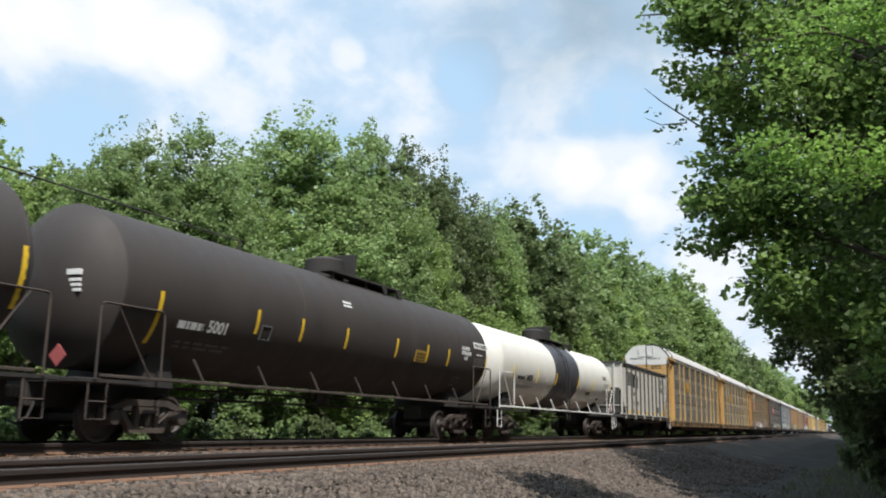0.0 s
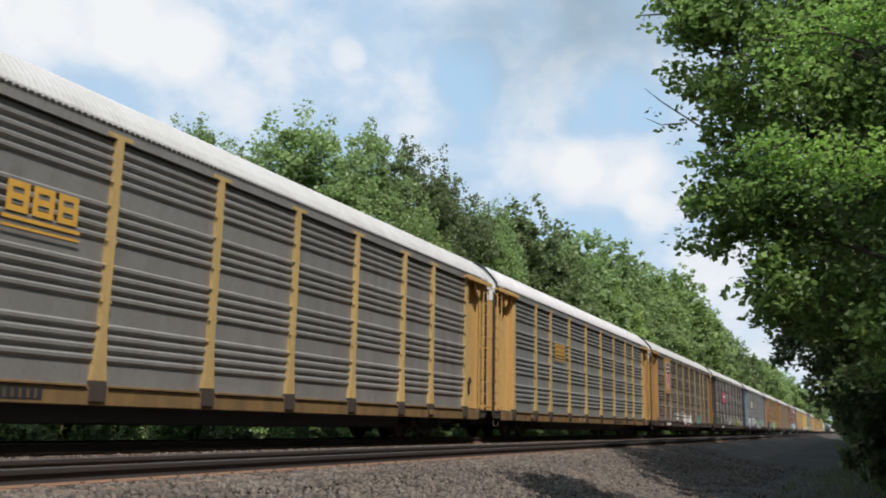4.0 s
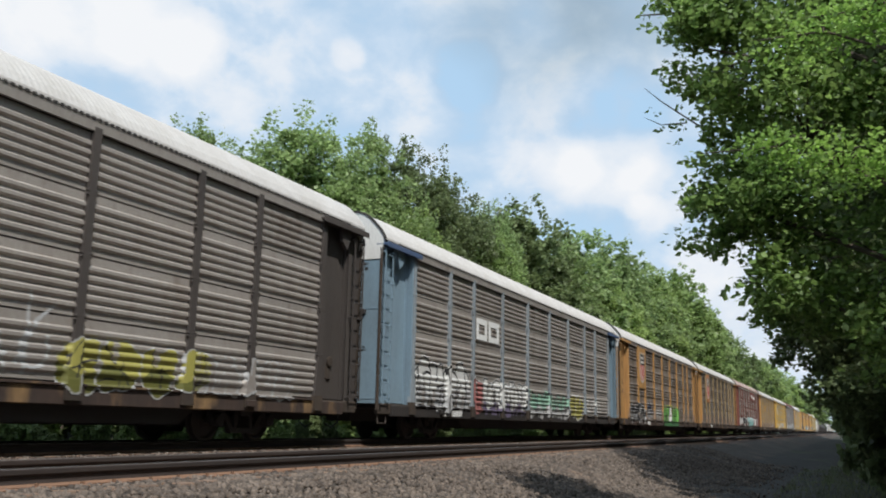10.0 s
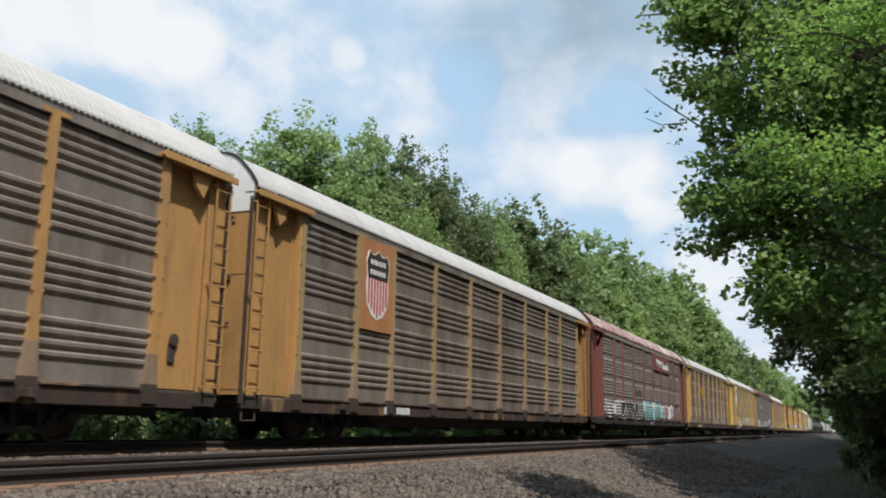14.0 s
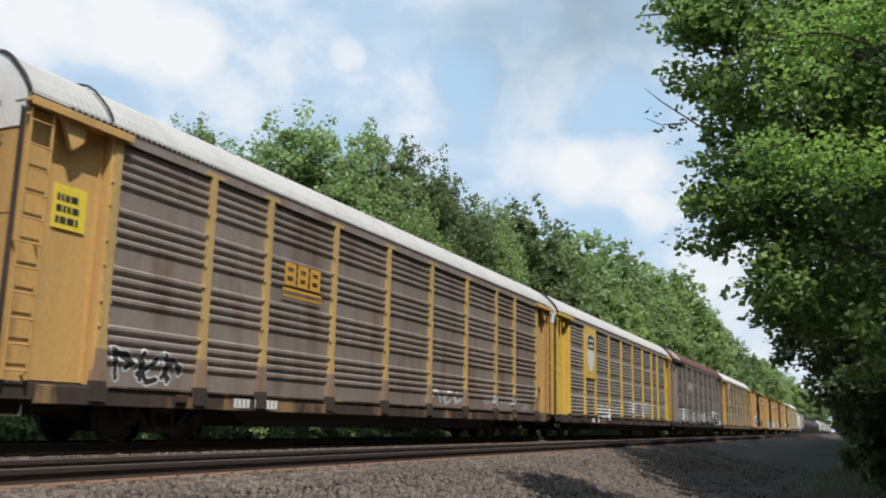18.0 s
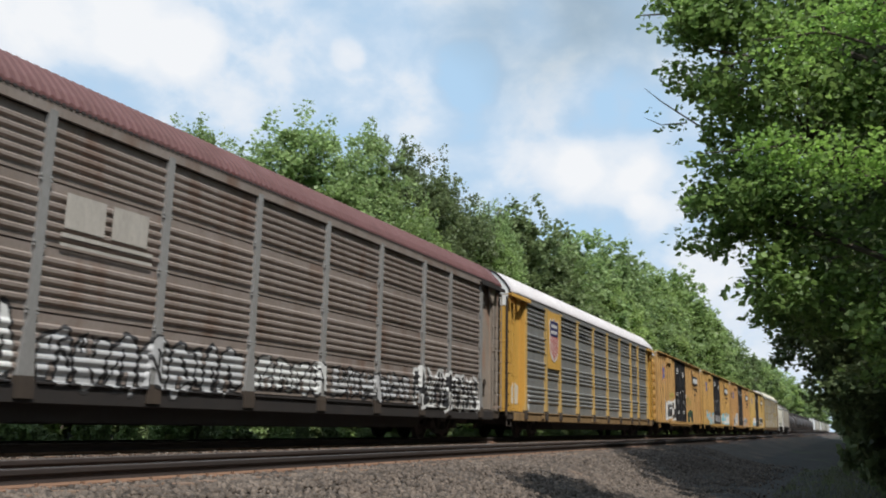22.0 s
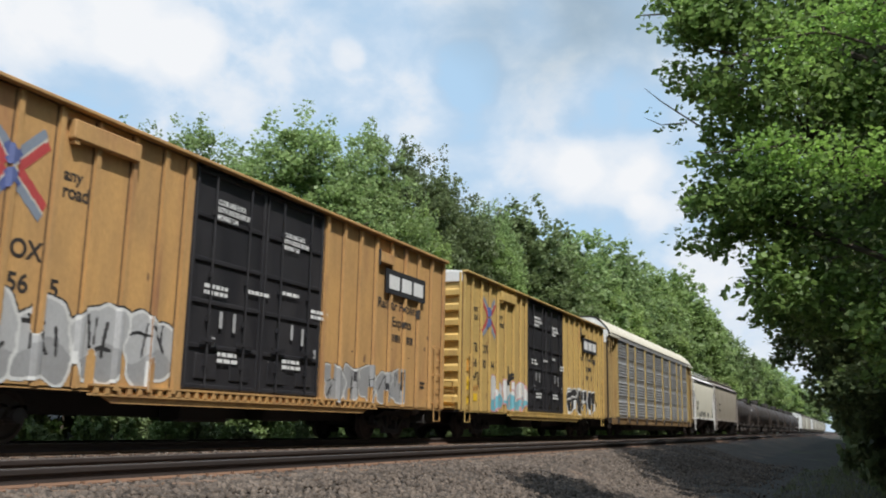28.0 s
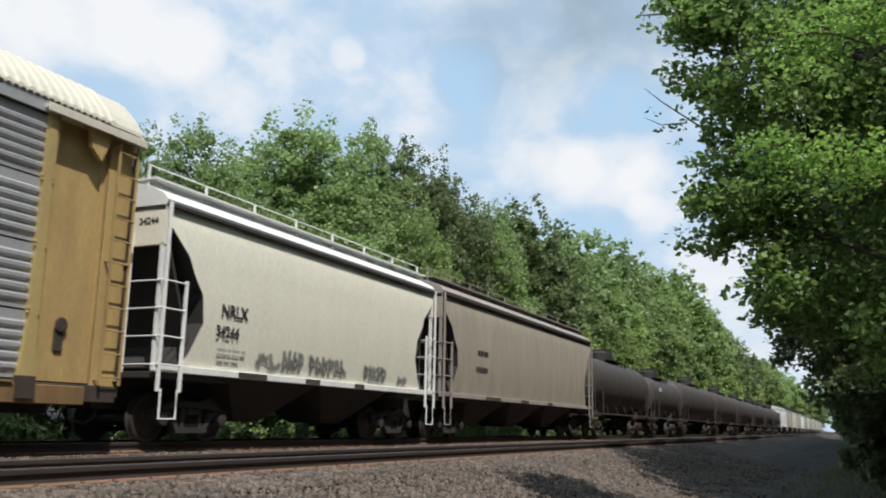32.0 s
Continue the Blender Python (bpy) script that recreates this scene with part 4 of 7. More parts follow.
def screen_shape(kind, w, number):
    s = Shape()
    for row in screen_profile(kind)[number:number + 1]:
        sec = [(SHEET_Y - o, z) for z, o in row]
        sec += [(SHEET_Y + 0.02, row[-1][0]), (SHEET_Y + 0.02, row[0][0])]
        s.prism(sec, 0.0, w)
    return s


def post_shape(clips, capped):
    """A flared post; the banded cars' posts carry a broad cap plate at the top."""
    head = [(0.085, 5.37), (0.30, 5.375), (0.30, 5.455), (-0.30, 5.455), (-0.30, 5.375), (-0.085, 5.37)] if capped else [(0.085, 5.43), (-0.085, 5.43)]
    s = Shape().slab([(-0.165, 1.07), (0.165, 1.07), (0.085, 1.95)] + head + [(-0.085, 1.95)], -1.596, -1.49)
    for z in clips:
        for d in (-0.1, 0.1):
            s.turned([(-1.606, 0.0), (-1.602, 0.026), (-1.56, 0.03)], "y", 6, (d, 0, z))
    return s


def flare_shape():
    return Shape().slab([(-0.167, 1.065), (0.167, 1.065), (0.118, 1.62), (-0.118, 1.62)], -1.600, -1.50)


def foot_shape():
    """The gusset under a post, leaning out to the edge of the sill."""
    v = [(x, y, z) for z, w, f in ((1.07, 0.168, -1.602), (0.98, 0.175, -1.608), (0.72, 0.18, -1.612)) for x, y in ((-w, f), (w, f), (w, -1.50), (-w, -1.50))]
    f = [(i * 4 + j, i * 4 + (j + 1) % 4, i * 4 + 4 + (j + 1) % 4, i * 4 + 4 + j) for i in range(2) for j in range(4)]
    return Shape().add(v, f + [(3, 2, 1, 0), (8, 9, 10, 11)])


ROOF_LINE = [(-1.594, 5.575), (-1.585, 5.64), (-1.46, 5.84), (-1.27, 6.05), (-1.08, 6.24), (-0.90, 6.355), (-0.68, 6.42), (0, 6.45), (0.68, 6.42), (0.90, 6.355), (1.08, 6.24), (1.27, 6.05), (1.46, 5.84), (1.585, 5.64), (1.594, 5.575)]


def roof_shape(pitch, depth):
    s = Shape()
    xs = []
    x, k = 0.9, 0
    while x < AR - 0.9:
        for d, up in ((0.0, 0), (0.18, 1), (0.5, 1), (0.68, 0)):
            xs.append((x + d * pitch, up))
        x += pitch
    xs = [(0.12, 0)] + xs + [(AR - 0.12, 0)]
    n = len(ROOF_LINE)
    v = [(x, a, b + up * depth * (0 if abs(a) > 1.59 else 1)) for x, up in xs for a, b in ROOF_LINE]
    f = [(i * n + j, (i + 1) * n + j, (i + 1) * n + j + 1, i * n + j + 1) for i in range(len(xs) - 1) for j in range(n - 1)]
    f += [tuple(range(n)), tuple(range(len(xs) * n - 1, (len(xs) - 1) * n - 1, -1))]
    return s.add(v, f)


def shield(parent, x, z, h, plain=False, chief=None):
    """A shield with a dark chief and stripes, as a plain shape."""
    w = h * 0.66
    out = [(0, 0), (0.26, 0.06), (0.44, 0.2), (0.5, 0.42), (0.47, 0.62), (0.52, 0.82), (0.40, 0.965), (0.30, 0.92), (0.15, 0.925), (0, 0.985)]
    sec = [(a, b) for a, b in out] + [(-a, b) for a, b in out[-2:0:-1]]
    navy, red, pale = chief or paint("shield_black", (0.035, 0.027, 0.026), 0.6, 0.3), paint("shield_red", (0.42, 0.06, 0.05), 0.5, 0.3), paint("shield_white", (0.72, 0.70, 0.66), 0.5, 0.25)
    o = part("shield", Shape().slab([(x + a * w, z + b * h) for a, b in sec], -1.604, -1.588), pale, parent, "faded shield emblem")
    top = [(a, b) for a, b in out if b >= 0.6]
    top = [(0.47, 0.58)] + top
    part("shield_chief", Shape().slab([(x + a * w * 0.93, z + b * h * 0.985) for a, b in top] + [(x - a * w * 0.93, z + b * h * 0.985) for a, b in top[::-1] if a > 0], -1.610, -1.603), navy, o)
    s = Shape()
    for r in (0.84, 0.70):
        for i in range(6):
            a = x + (-0.34 + i * 0.115) * w
            s.box(a, a + w * 0.075, -1.615, -1.609, z + h * (r - 0.07), z + h * r)
    part("shield_lettering", s, pale, o, "white lettering bars")
    if not plain:
        s = Shape()
        for i in range(-3, 4):
            lo = 0.035 + 0.045 * abs(i) ** 1.25
            s.box(x + (i * 0.128 - 0.034) * w, x + (i * 0.128 + 0.034) * w, -1.610, -1.603, z + h * lo, z + h * 0.57)
        part("shield_stripes", s, red, o, "red stripes")


SOOT = paint("sooty_brown", (0.050, 0.035, 0.024), 0.85, 0.6, second=(0.020, 0.015, 0.012))


def autorack(s0, label, frame_mat, sheet_mat, roof_mat, kind="banded", ribs=(0.14, 0.012), end_mat=None, sill_mat=None, cap_mat=None, post_mat=None, ledge_mat=None, flare_mat=None, hoop=0.0, latch=True,
             mark="EXCESS HEIGHT CAR", ribbed_end=None):
    c = car("autorack_car", label, s0, "autorack")
    end_mat, sill_mat, cap_mat, post_mat = end_mat or frame_mat, sill_mat or frame_mat, cap_mat or WHITE, post_mat or frame_mat
    clips = tuple(lift(z) for z in ((2.2, 2.6, 3.2, 3.6, 4.2, 4.6) if kind == "banded" else (2.25, 2.31, 3.26, 3.32, 4.28, 4.34)))
    far = turned_about(AR)
    part("centre_sill", shared("centre_sill", DARK, lambda: Shape().slab([(0.6, 0.50), (2.6, 0.50), (3.2, 0.32), (AR - 3.2, 0.32), (AR - 2.6, 0.50), (AR - 0.6, 0.50), (AR - 0.6, 0.86), (0.6, 0.86)], -0.40, 0.40)), DARK, c)
    part("deck", shared("deck", DARK, lambda: Shape().box(0.3, AR - 0.3, -1.43, 1.43, 0.86, 0.95)), DARK, c)
    for y in (-1.30, 1.24):
        part("girder", shared("girder", DARK, lambda: Shape().slab([(5.9, 0.86), (22.1, 0.86), (21.3, 0.36), (6.7, 0.36)], 0, 0.06)), DARK, c, at=(0, y, 0))
    part("air_tank", shared("air_tank", DARK, lambda: Shape().turned([(0, 0.1), (0.05, 0.2), (2.1, 0.2), (2.15, 0.1)], "x", 12, (9, -0.72, 0.62))), DARK, c)
    part("valve_box", shared("valve_box", DARK, lambda: Shape().box(14, 15.2, -0.95, -0.45, 0.38, 0.86, 0.05)), DARK, c)
    for m in (None, far):
        o = part("side_sill", shared("side_sill", sill_mat, lambda: Shape().box(0.9, AR - 0.9, -1.565, -1.44, 0.645, 0.955, 0.015)
                 .box(4.1, 4.4, -1.64, -1.565, 0.76, 0.90, 0.01).box(23.0, 23.3, -1.64, -1.565, 0.74, 0.88, 0.01)), sill_mat, c)
        if m:
            o.matrix_basis = m
        for a, b in zip(POSTS, POSTS[1:]):
            o = part("sill_ledge", shared(("sill_ledge", round(b - a, 2)), sill_mat, lambda: Shape().box(0.24, b - a - 0.24, -1.605, -1.44, 0.955, 0.998, 0.006)), sill_mat, c)
            o.matrix_basis = (m or Matrix()) @ pose(a, 0, 0)
        for a, b in zip(POSTS, POSTS[1:]):
            w = b - a - 0.02
            for row in range(len(screen_profile(kind))):
                o = part("side_screen", shared(("side_screen", kind, row, round(w, 2)), sheet_mat, lambda: screen_shape(kind, w, row)), sheet_mat, c, "ribbed steel side screen")
                o.matrix_basis = (m or Matrix()) @ pose(a + 0.01, 0, 0)
        for a in POSTS:
            o = part("post_foot", shared("post_foot", SOOT, foot_shape), SOOT, c, "sooty gusset")
            o.matrix_basis = (m or Matrix()) @ pose(a, 0, 0)
            o = part("post", shared(("post", kind), post_mat, lambda: post_shape(clips, kind == "banded")), post_mat, c)
            o.matrix_basis = (m or Matrix()) @ pose(a, 0, 0)
            if flare_mat and m is None:
                part("post_flare", shared("post_flare", flare_mat, flare_shape), flare_mat, c, "dirty foot of a post", at=(a, 0, 0))
        o = part("fascia", shared("fascia", sheet_mat, lambda: Shape().box(2.2, AR - 2.2, -1.588, -1.50, 5.355, 5.555)), sheet_mat, c, "plain grey strip under the eaves")
        o.matrix_basis = m or Matrix()
        o = part("roof_rim", shared("roof_rim", DARK, lambda: Shape().tube([(0.11, a, b + 0.01) for a, b in ROOF_LINE[:8]], 0.04, 5)), DARK, c)
        o.matrix_basis = m or Matrix()
        if hoop:
            o = part("roof_hoop", shared(("roof_hoop", hoop), DARK, lambda: Shape().tube([(hoop, a * 1.03, b + 0.05) for a, b in ROOF_LINE[:8]], 0.024, 5)), DARK, c, "bent pipe over the roof")
            o.matrix_basis = m or Matrix()
        o = part("roof_edge", shared("roof_edge", DARK, lambda: roof_edge_shape()), DARK, c, "dark notched strip under the eaves", kind="stuff")
        o.matrix_basis = m or Matrix()
        for flip in (False, True):
            for name, key, mat, sh in (("end_sheet", ("end_sheet", flip), end_mat, lambda: end_sheet_shape(flip)), ("corner_panel", ("corner_panel", flip), end_mat, lambda: corner_panel_shape(flip)),
                                       ("edge_post", ("edge_post", flip), end_mat, lambda: edge_post_shape(flip)), ("jamb", ("jamb_a", flip), end_mat, lambda: jamb_shape(0.66, 0.72, -1.455, flip)),
                                       ("jamb", ("jamb_b", flip), end_mat, lambda: jamb_shape(1.88, 1.93, -1.40, flip)), ("jamb", ("jamb_c", flip), end_mat, lambda: jamb_shape(0.80, 0.84, -1.39, flip)), ("ladder", ("end_ladder", flip), end_mat, lambda: end_ladder_shape(flip)),
                                       ("ledge", ("ledge", flip), ledge_mat or frame_mat, lambda: ledge_shape(flip)), ("bracket", ("end_bracket", flip), end_mat, lambda: bracket_shape(flip)),
                                       ("corner_post", ("corner_post", flip), SOOT, lambda: mirrored(Shape().box(0.10, 0.16, -1.52, -1.44, 0.80, 5.36, 0.01), flip)),
                                       ("end_sill", ("end_sill", flip), SOOT, lambda: mirrored(Shape().box(0.15, 2.0, -1.50, -1.38, 0.70, 0.99, 0.015), flip))):
                o = part(name, shared(key, mat, sh), mat, c)
                o.matrix_basis = m or Matrix()
    for m in (None, far):
        whole = []
        for a, b in ((-1.46, -0.02), (0.02, 1.46)):
            whole.append(part("end_door", shared(("end_door", a), end_mat, lambda: end_door_shape(a, b)), end_mat, c))
            for z, h in ((3.60, 0.03), (1.10, 0.06)):
                whole.append(part("door_batten", shared(("door_batten", a, z), end_mat, lambda: door_batten_shape(a, b, z, h)), end_mat, c))
        whole += [part("end_cap", shared("end_cap", cap_mat, end_cap_shape), cap_mat, c),
                 part("cap_seam", shared("cap_seam", DARK, lambda: Shape().box(0.085, 0.11, -0.03, 0.03, 1.05, 6.38)), DARK, c)]
        for y in (-0.52, 0.52):
            whole.append(part("grab_iron", shared(("grab_iron", y > 0), cap_mat, lambda: Shape().tube([(0.10, y, 6.38), (0.03, y, 6.36), (0.03, y, 5.90), (0.10, y, 5.88)], 0.022, 5)
                              .tube([(0.10, y, 5.68), (0.04, y, 5.70), (0.04, y * 0.12, 5.70), (0.10, y * 0.12, 5.68)], 0.02, 5)), cap_mat, c))
        if latch:
            whole.append(part("door_latch", shared("door_latch", DARK, lambda: Shape().box(0.05, 0.13, -1.05, -0.25, 3.45, 3.60, 0.02)), DARK, c))
        if ribbed_end:
            for i in range(10):
                y = -1.38 + i * 0.30
                whole.append(part("end_rib", shared("rack_end_rib", ribbed_end, lambda: Shape().box(0.03, 0.13, -0.07, 0.07, 1.05, 5.60, 0.025)), ribbed_end, c, at=(0, y, 0)))
        whole.append(part("corner_step", shared("corner_step", IRON, lambda: Shape().tube([(0.25, -1.42, 1.0), (0.25, -1.45, 0.45), (0.72, -1.45, 0.45), (0.72, -1.42, 1.0)], 0.022, 6)), IRON, c))
        for k, (y0, z, w, h, rows) in enumerate(((-0.35, 4.72, 0.72, 0.26, 2), (-0.45, 2.42, 0.62, 0.16, 2))):
            whole.append(end_bars(c, y0, z, w, h, rows, k + 3))
        if m:
            for o in whole:
                o.matrix_basis = m @ o.matrix_basis
    if mark:
        for y in (1.18, -0.06):
            end_text(c, mark, y, 5.42, 0.085)
    part("roof", shared(("roof", ribs), roof_mat, lambda: roof_shape(*ribs)), roof_mat, c, "ribbed steel roof")
    for x, way in ((-0.05, -1), (AR + 0.05, 1)):
        coupler(c, x, way)
    for x in (4.35, AR - 4.35):
        truck(c, x, DARK)
    brake = Shape().turned([(-1.44, 0.11), (-1.43, 0.13), (-1.41, 0.13), (-1.40, 0.11)], "y", 12, (26.6, 0, 1.95)).box(26.5, 26.7, -1.40, -1.34, 1.5, 1.9, 0.02)
    part("brake_wheel", shared("brake_wheel", SOOT, lambda: brake), SOOT, c, "small rusty brake wheel")
    return c


def end_text(parent, text, y, z, h, mat=None):
    """Lettering on the leading end, read from left to right."""
    o = letters(text, 0, 0, h, mat or LETTER_BLACK, parent, 0)
    o.matrix_basis = pose(0.094, y, z, 90, 0, -90) @ Matrix.Diagonal((0.82, 1, 1, 1))


def end_bars(parent, y0, z, w, h, rows, seed):
    o = bars(parent, 0, 0, w, h, rows, LETTER_BLACK, 0, "end_lettering", 0.1, seed)
    o.matrix_basis = pose(0.118, y0, z, 0, 0, -90)
    return o


def bracket_shape(flip):
    """The triangular gusset that hangs under a ledge."""
    return mirrored(Shape().slab([(0.80, 5.41), (1.35, 5.41), (1.28, 5.05), (1.05, 4.86)], -1.60, -1.50), flip)


def roof_edge_shape():
    s = Shape().box(2.2, AR - 2.2, -1.53, -1.49, 5.33, 5.36)
    x = 0.95
    while x < AR - 1.0:
        s.box(x, x + 0.085, -1.606, -1.57, 5.55, 5.60)
        x += 0.14
    return s


def mirrored(s, flip):
    if flip:
        s.v = [(AR - x, y, z) for x, y, z in s.v]
        s.f = [f[::-1] for f in s.f]
    return s


def end_sheet_shape(flip):
    return mirrored(Shape().box(0.70, 2.06, -1.36, -1.32, 1.02, 5.42), flip)


def corner_panel_shape(flip):
    return mirrored(Shape().box(0.14, 0.72, -1.46, -1.42, 0.98, 5.38, 0.01), flip)


def edge_post_shape(flip):
    return mirrored(Shape().box(1.98, 2.07, -1.57, -1.32, 0.99, 5.44, 0.01), flip)


def jamb_shape(x0, x1, y0, flip):
    return mirrored(Shape().box(x0, x1, y0, -1.345, 1.02, 5.40), flip)


def end_ladder_shape(flip):
    s = ladder_shape(0.5, 1.0, 5.34, 0.40, 0.014, -1.46, 0.13)
    s.v = [(x + 0.16, y, z) for x, y, z in s.v]
    return mirrored(s, flip)


def ledge_shape(flip):
    s = Shape().box(0.10, 2.34, -1.70, -1.30, 5.41, 5.47, 0.01).box(0.10, 2.34, -1.715, -1.68, 5.35, 5.50, 0.01)
    return mirrored(s, flip)


def end_door_shape(a, b):
    return Shape().box(0.12, 0.18, a, b, 0.98, 5.02, 0.01)


def door_batten_shape(a, b, z, h):
    return Shape().box(0.11, 0.125, a + 0.03, b - 0.03, z, z + h)


def end_cap_shape():
    sec = [(-1.46, 5.02), (1.46, 5.02), (1.54, 5.45), (1.55, 5.64), (1.43, 5.83), (1.06, 6.22), (0.88, 6.335), (0.66, 6.40), (0, 6.43), (-0.66, 6.40), (-0.88, 6.335), (-1.06, 6.22), (-1.43, 5.83), (-1.55, 5.64), (-1.54, 5.45)]
    return Shape().prism(sec, 0.10, 0.20)


# ---- tank cars ----
def tank(s0, length, label, shell_mat, body=(1.05, None), r=1.56, zc=2.88, band=None, spin=False, pipe_mat=None, detail=True, dome_at=None):
    c = car("tank_car", label, s0, "tank car")
    x0, x1 = body[0], length - body[0]
    mid = dome_at or length / 2
    pipe_mat = pipe_mat or IRON
    head = [(-0.62, 0.0), (-0.60, 0.45), (-0.50, 0.88), (-0.33, 1.22), (-0.14, 1.43), (0.0, r)]
    prof = [(x0 + a, b) for a, b in head] + [(x0 + 0.02, r)] + [(x1 - 0.02, r)] + [(x1 - a, b) for a, b in head[::-1]]
    part("tank_shell", Shape().turned(prof, "x", 56, (0, 0, zc)), shell_mat, c, smooth=True)
    for x in (x0 + 0.05, x0 + (x1 - x0) / 3, x0 + 2 * (x1 - x0) / 3, x1 - 0.05):
        part("weld_seam", Shape().turned([(x - 0.02, r), (x - 0.015, r + 0.006), (x + 0.015, r + 0.006), (x + 0.02, r)], "x", 56, (0, 0, zc)), shell_mat, c, smooth=True)
    if band:
        a, b, m = band
        part("band", Shape().turned([(a, r), (a + 0.005, r + 0.012), (b - 0.005, r + 0.012), (b, r)], "x", 56, (0, 0, zc)), m, c, "broad dark painted band", smooth=True)
    top = zc + r
    part("dome_housing", Shape().turned([(top - 0.1, 0.55), (top + 0.46, 0.55), (top + 0.49, 0.52), (top + 0.56, 0.30), (top + 0.58, 0.0)], "z", 22, (mid - 0.2, 0, 0)), DARK, c, smooth=True)
    part("valve_guard", Shape().box(mid + 0.45, mid + 0.55, -0.6, 0.6, top - 0.05, top + 0.75, 0.01), DARK, c)
    part("dome_platform", Shape().box(mid - 1.2, mid + 3.0, -0.85, -0.45, top + 0.0, top + 0.05).box(mid - 1.2, mid + 3.0, 0.45, 0.85, top, top + 0.05).box(mid + 0.8, mid + 3.0, -0.45, 0.45, top, top + 0.05)
         .slab([(mid + 2.6, top), (mid + 3.0, top), (mid + 3.0, top - 0.5)], -0.85, -0.80).slab([(mid + 1.7, top), (mid + 2.0, top), (mid + 2.0, top - 0.45)], -0.85, -0.80).slab([(mid + 0.8, top), (mid + 0.9, top), (mid + 0.9, top - 0.42)], -0.78, -0.74)
         .slab([(mid - 1.0, top), (mid - 0.9, top), (mid - 0.9, top - 0.42)], -0.78, -0.74), DARK, c)
    for sgn in (-1, 1):
        y = sgn * 1.52
        part("running_rail", Shape().box(0.7, length - 0.7, min(y, y - sgn * 0.09), max(y, y - sgn * 0.09), 1.14, 1.20, 0.01), pipe_mat, c, "long side rail below the tank")
        n = max(3, int(length / 2.6))
        for i in range(n):
            x = 3.4 + (length - 6.8) * i / (n - 1)
            part("rail_bracket", shared(("rail_bracket", sgn), pipe_mat, lambda: Shape().tube([(0, sgn * 1.50, 1.2), (-0.22, sgn * 1.40, 1.62)], 0.028, 6)), pipe_mat, c, at=(x, 0, 0))
        for x, d in ((0.55, 1), (length - 0.55, -1)):
            part("end_rail", shared(("end_rail", sgn, d), pipe_mat, lambda: Shape().tube([(0, y, 1.1), (0, y, 2.35), (d * 0.03, y, 2.42), (d * 0.10, y, 2.44), (d * 1.5, y, 2.44), (d * 1.58, y, 2.40), (d * 1.6, y, 2.3), (d * 1.6, y, 1.2)], 0.022, 6)), pipe_mat, c, at=(x, 0, 0))
            part("end_brace", shared(("end_brace", sgn, d), pipe_mat, lambda: Shape().tube([(d * 0.4, y, 2.42), (d * 1.3, y, 1.2)], 0.018, 6)), pipe_mat, c, at=(x, 0, 0))
    for x, d in ((0.2, 1), (length - 0.2, -1)):
        part("end_platform", Shape().box(min(x, x + d * 1.7), max(x, x + d * 1.7), -1.5, 1.5, 1.04, 1.12, 0.01).box(min(x, x + d * 3.6), max(x, x + d * 3.6), -0.32, 0.32, 0.62, 1.06, 0.02), DARK, c)
        part("saddle", Shape().slab([(x + d * 2.0, 1.05), (x + d * 2.9, 1.05), (x + d * 2.75, 1.75), (x + d * 2.15, 1.75)], -1.0, 1.0), DARK, c)
        if detail:
            st = Shape().tube([(x + d * 0.25, -1.48, 1.05), (x + d * 0.25, -1.48, 0.42), (x + d * 0.68, -1.48, 0.42), (x + d * 0.68, -1.48, 1.05)], 0.02, 6).tube([(x + d * 0.25, -1.48, 0.72), (x + d * 0.68, -1.48, 0.72)], 0.018, 6)
            part("corner_step", st, pipe_mat, c)
    part("bottom_outlet", Shape().turned([(zc - r - 0.42, 0.14), (zc - r - 0.36, 0.2), (zc - r + 0.05, 0.2)], "z", 12, (mid, 0, 0)).box(4.2, length - 4.2, -0.03, 0.03, 0.86, 0.92), DARK, c)
    for x, way in ((0.28, -1), (length - 0.28, 1)):
        coupler(c, x, way)
    for x in (2.35, length - 2.35):
        truck(c, x, IRON, spin)
    return c


def on_tank(o, x, z, h, r=1.56, zc=2.88, lift=0.008, text=False):
    """Leans lettering back against the round of a tank, its foot at a height z."""
    a = math.asin((z + h / 2 - zc) / r)
    o.matrix_basis = pose(x, -(r + lift) * math.cos(a) - h / 2 * math.sin(a), zc + (r + lift) * math.sin(a) - h / 2 * math.cos(a), (90 if text else 0) - math.degrees(a), 0, 0)
    return o


def tank_text(c, text, x, z, h, mat, stretch=1.0, **kw):
    o = letters(text, 0, 0, h, mat, c, 0)
    on_tank(o, x, z, h, text=True, **kw)
    o.matrix_basis = o.matrix_basis @ Matrix.Diagonal((stretch, 1, 1, 1))


def tank_bars(c, x, z, w, h, rows, mat, seed, name="small_lettering", ragged=0.2, **kw):
    on_tank(bars(c, 0, 0, w, h, rows, mat, 0, name, ragged, seed), x, z, h, **kw)


def tank_plate(c, name, x, z, w, h, mat, label="", **kw):
    return on_tank(part(name, Shape().box(0, w, -0.006, 0.02, 0, h, 0.003), mat, c, label), x, z, h, **kw)


def curved_patch(parent, name, x0, x1, a0, a1, mat, r=1.56, zc=2.88, label="", lift=0.006):
    """A painted patch on a tank's near side between two angles above the middle."""
    n = 6
    v, f = [], []
    for i in range(n + 1):
        a = radians(a0 + (a1 - a0) * i / n)
        for x in (x0, x1):
            for q in (r + lift, r - 0.01):
                v.append((x, -q * math.cos(a), zc + q * math.sin(a)))
    for i in range(n):
        b = i * 4
        f += [(b, b + 2, b + 6, b + 4), (b, b + 4, b + 5, b + 1), (b + 2, b + 3, b + 7, b + 6)]
    return part(name, Shape().add(v, f), mat, parent, label)


# ---- boxcars ----
BX = 20.1
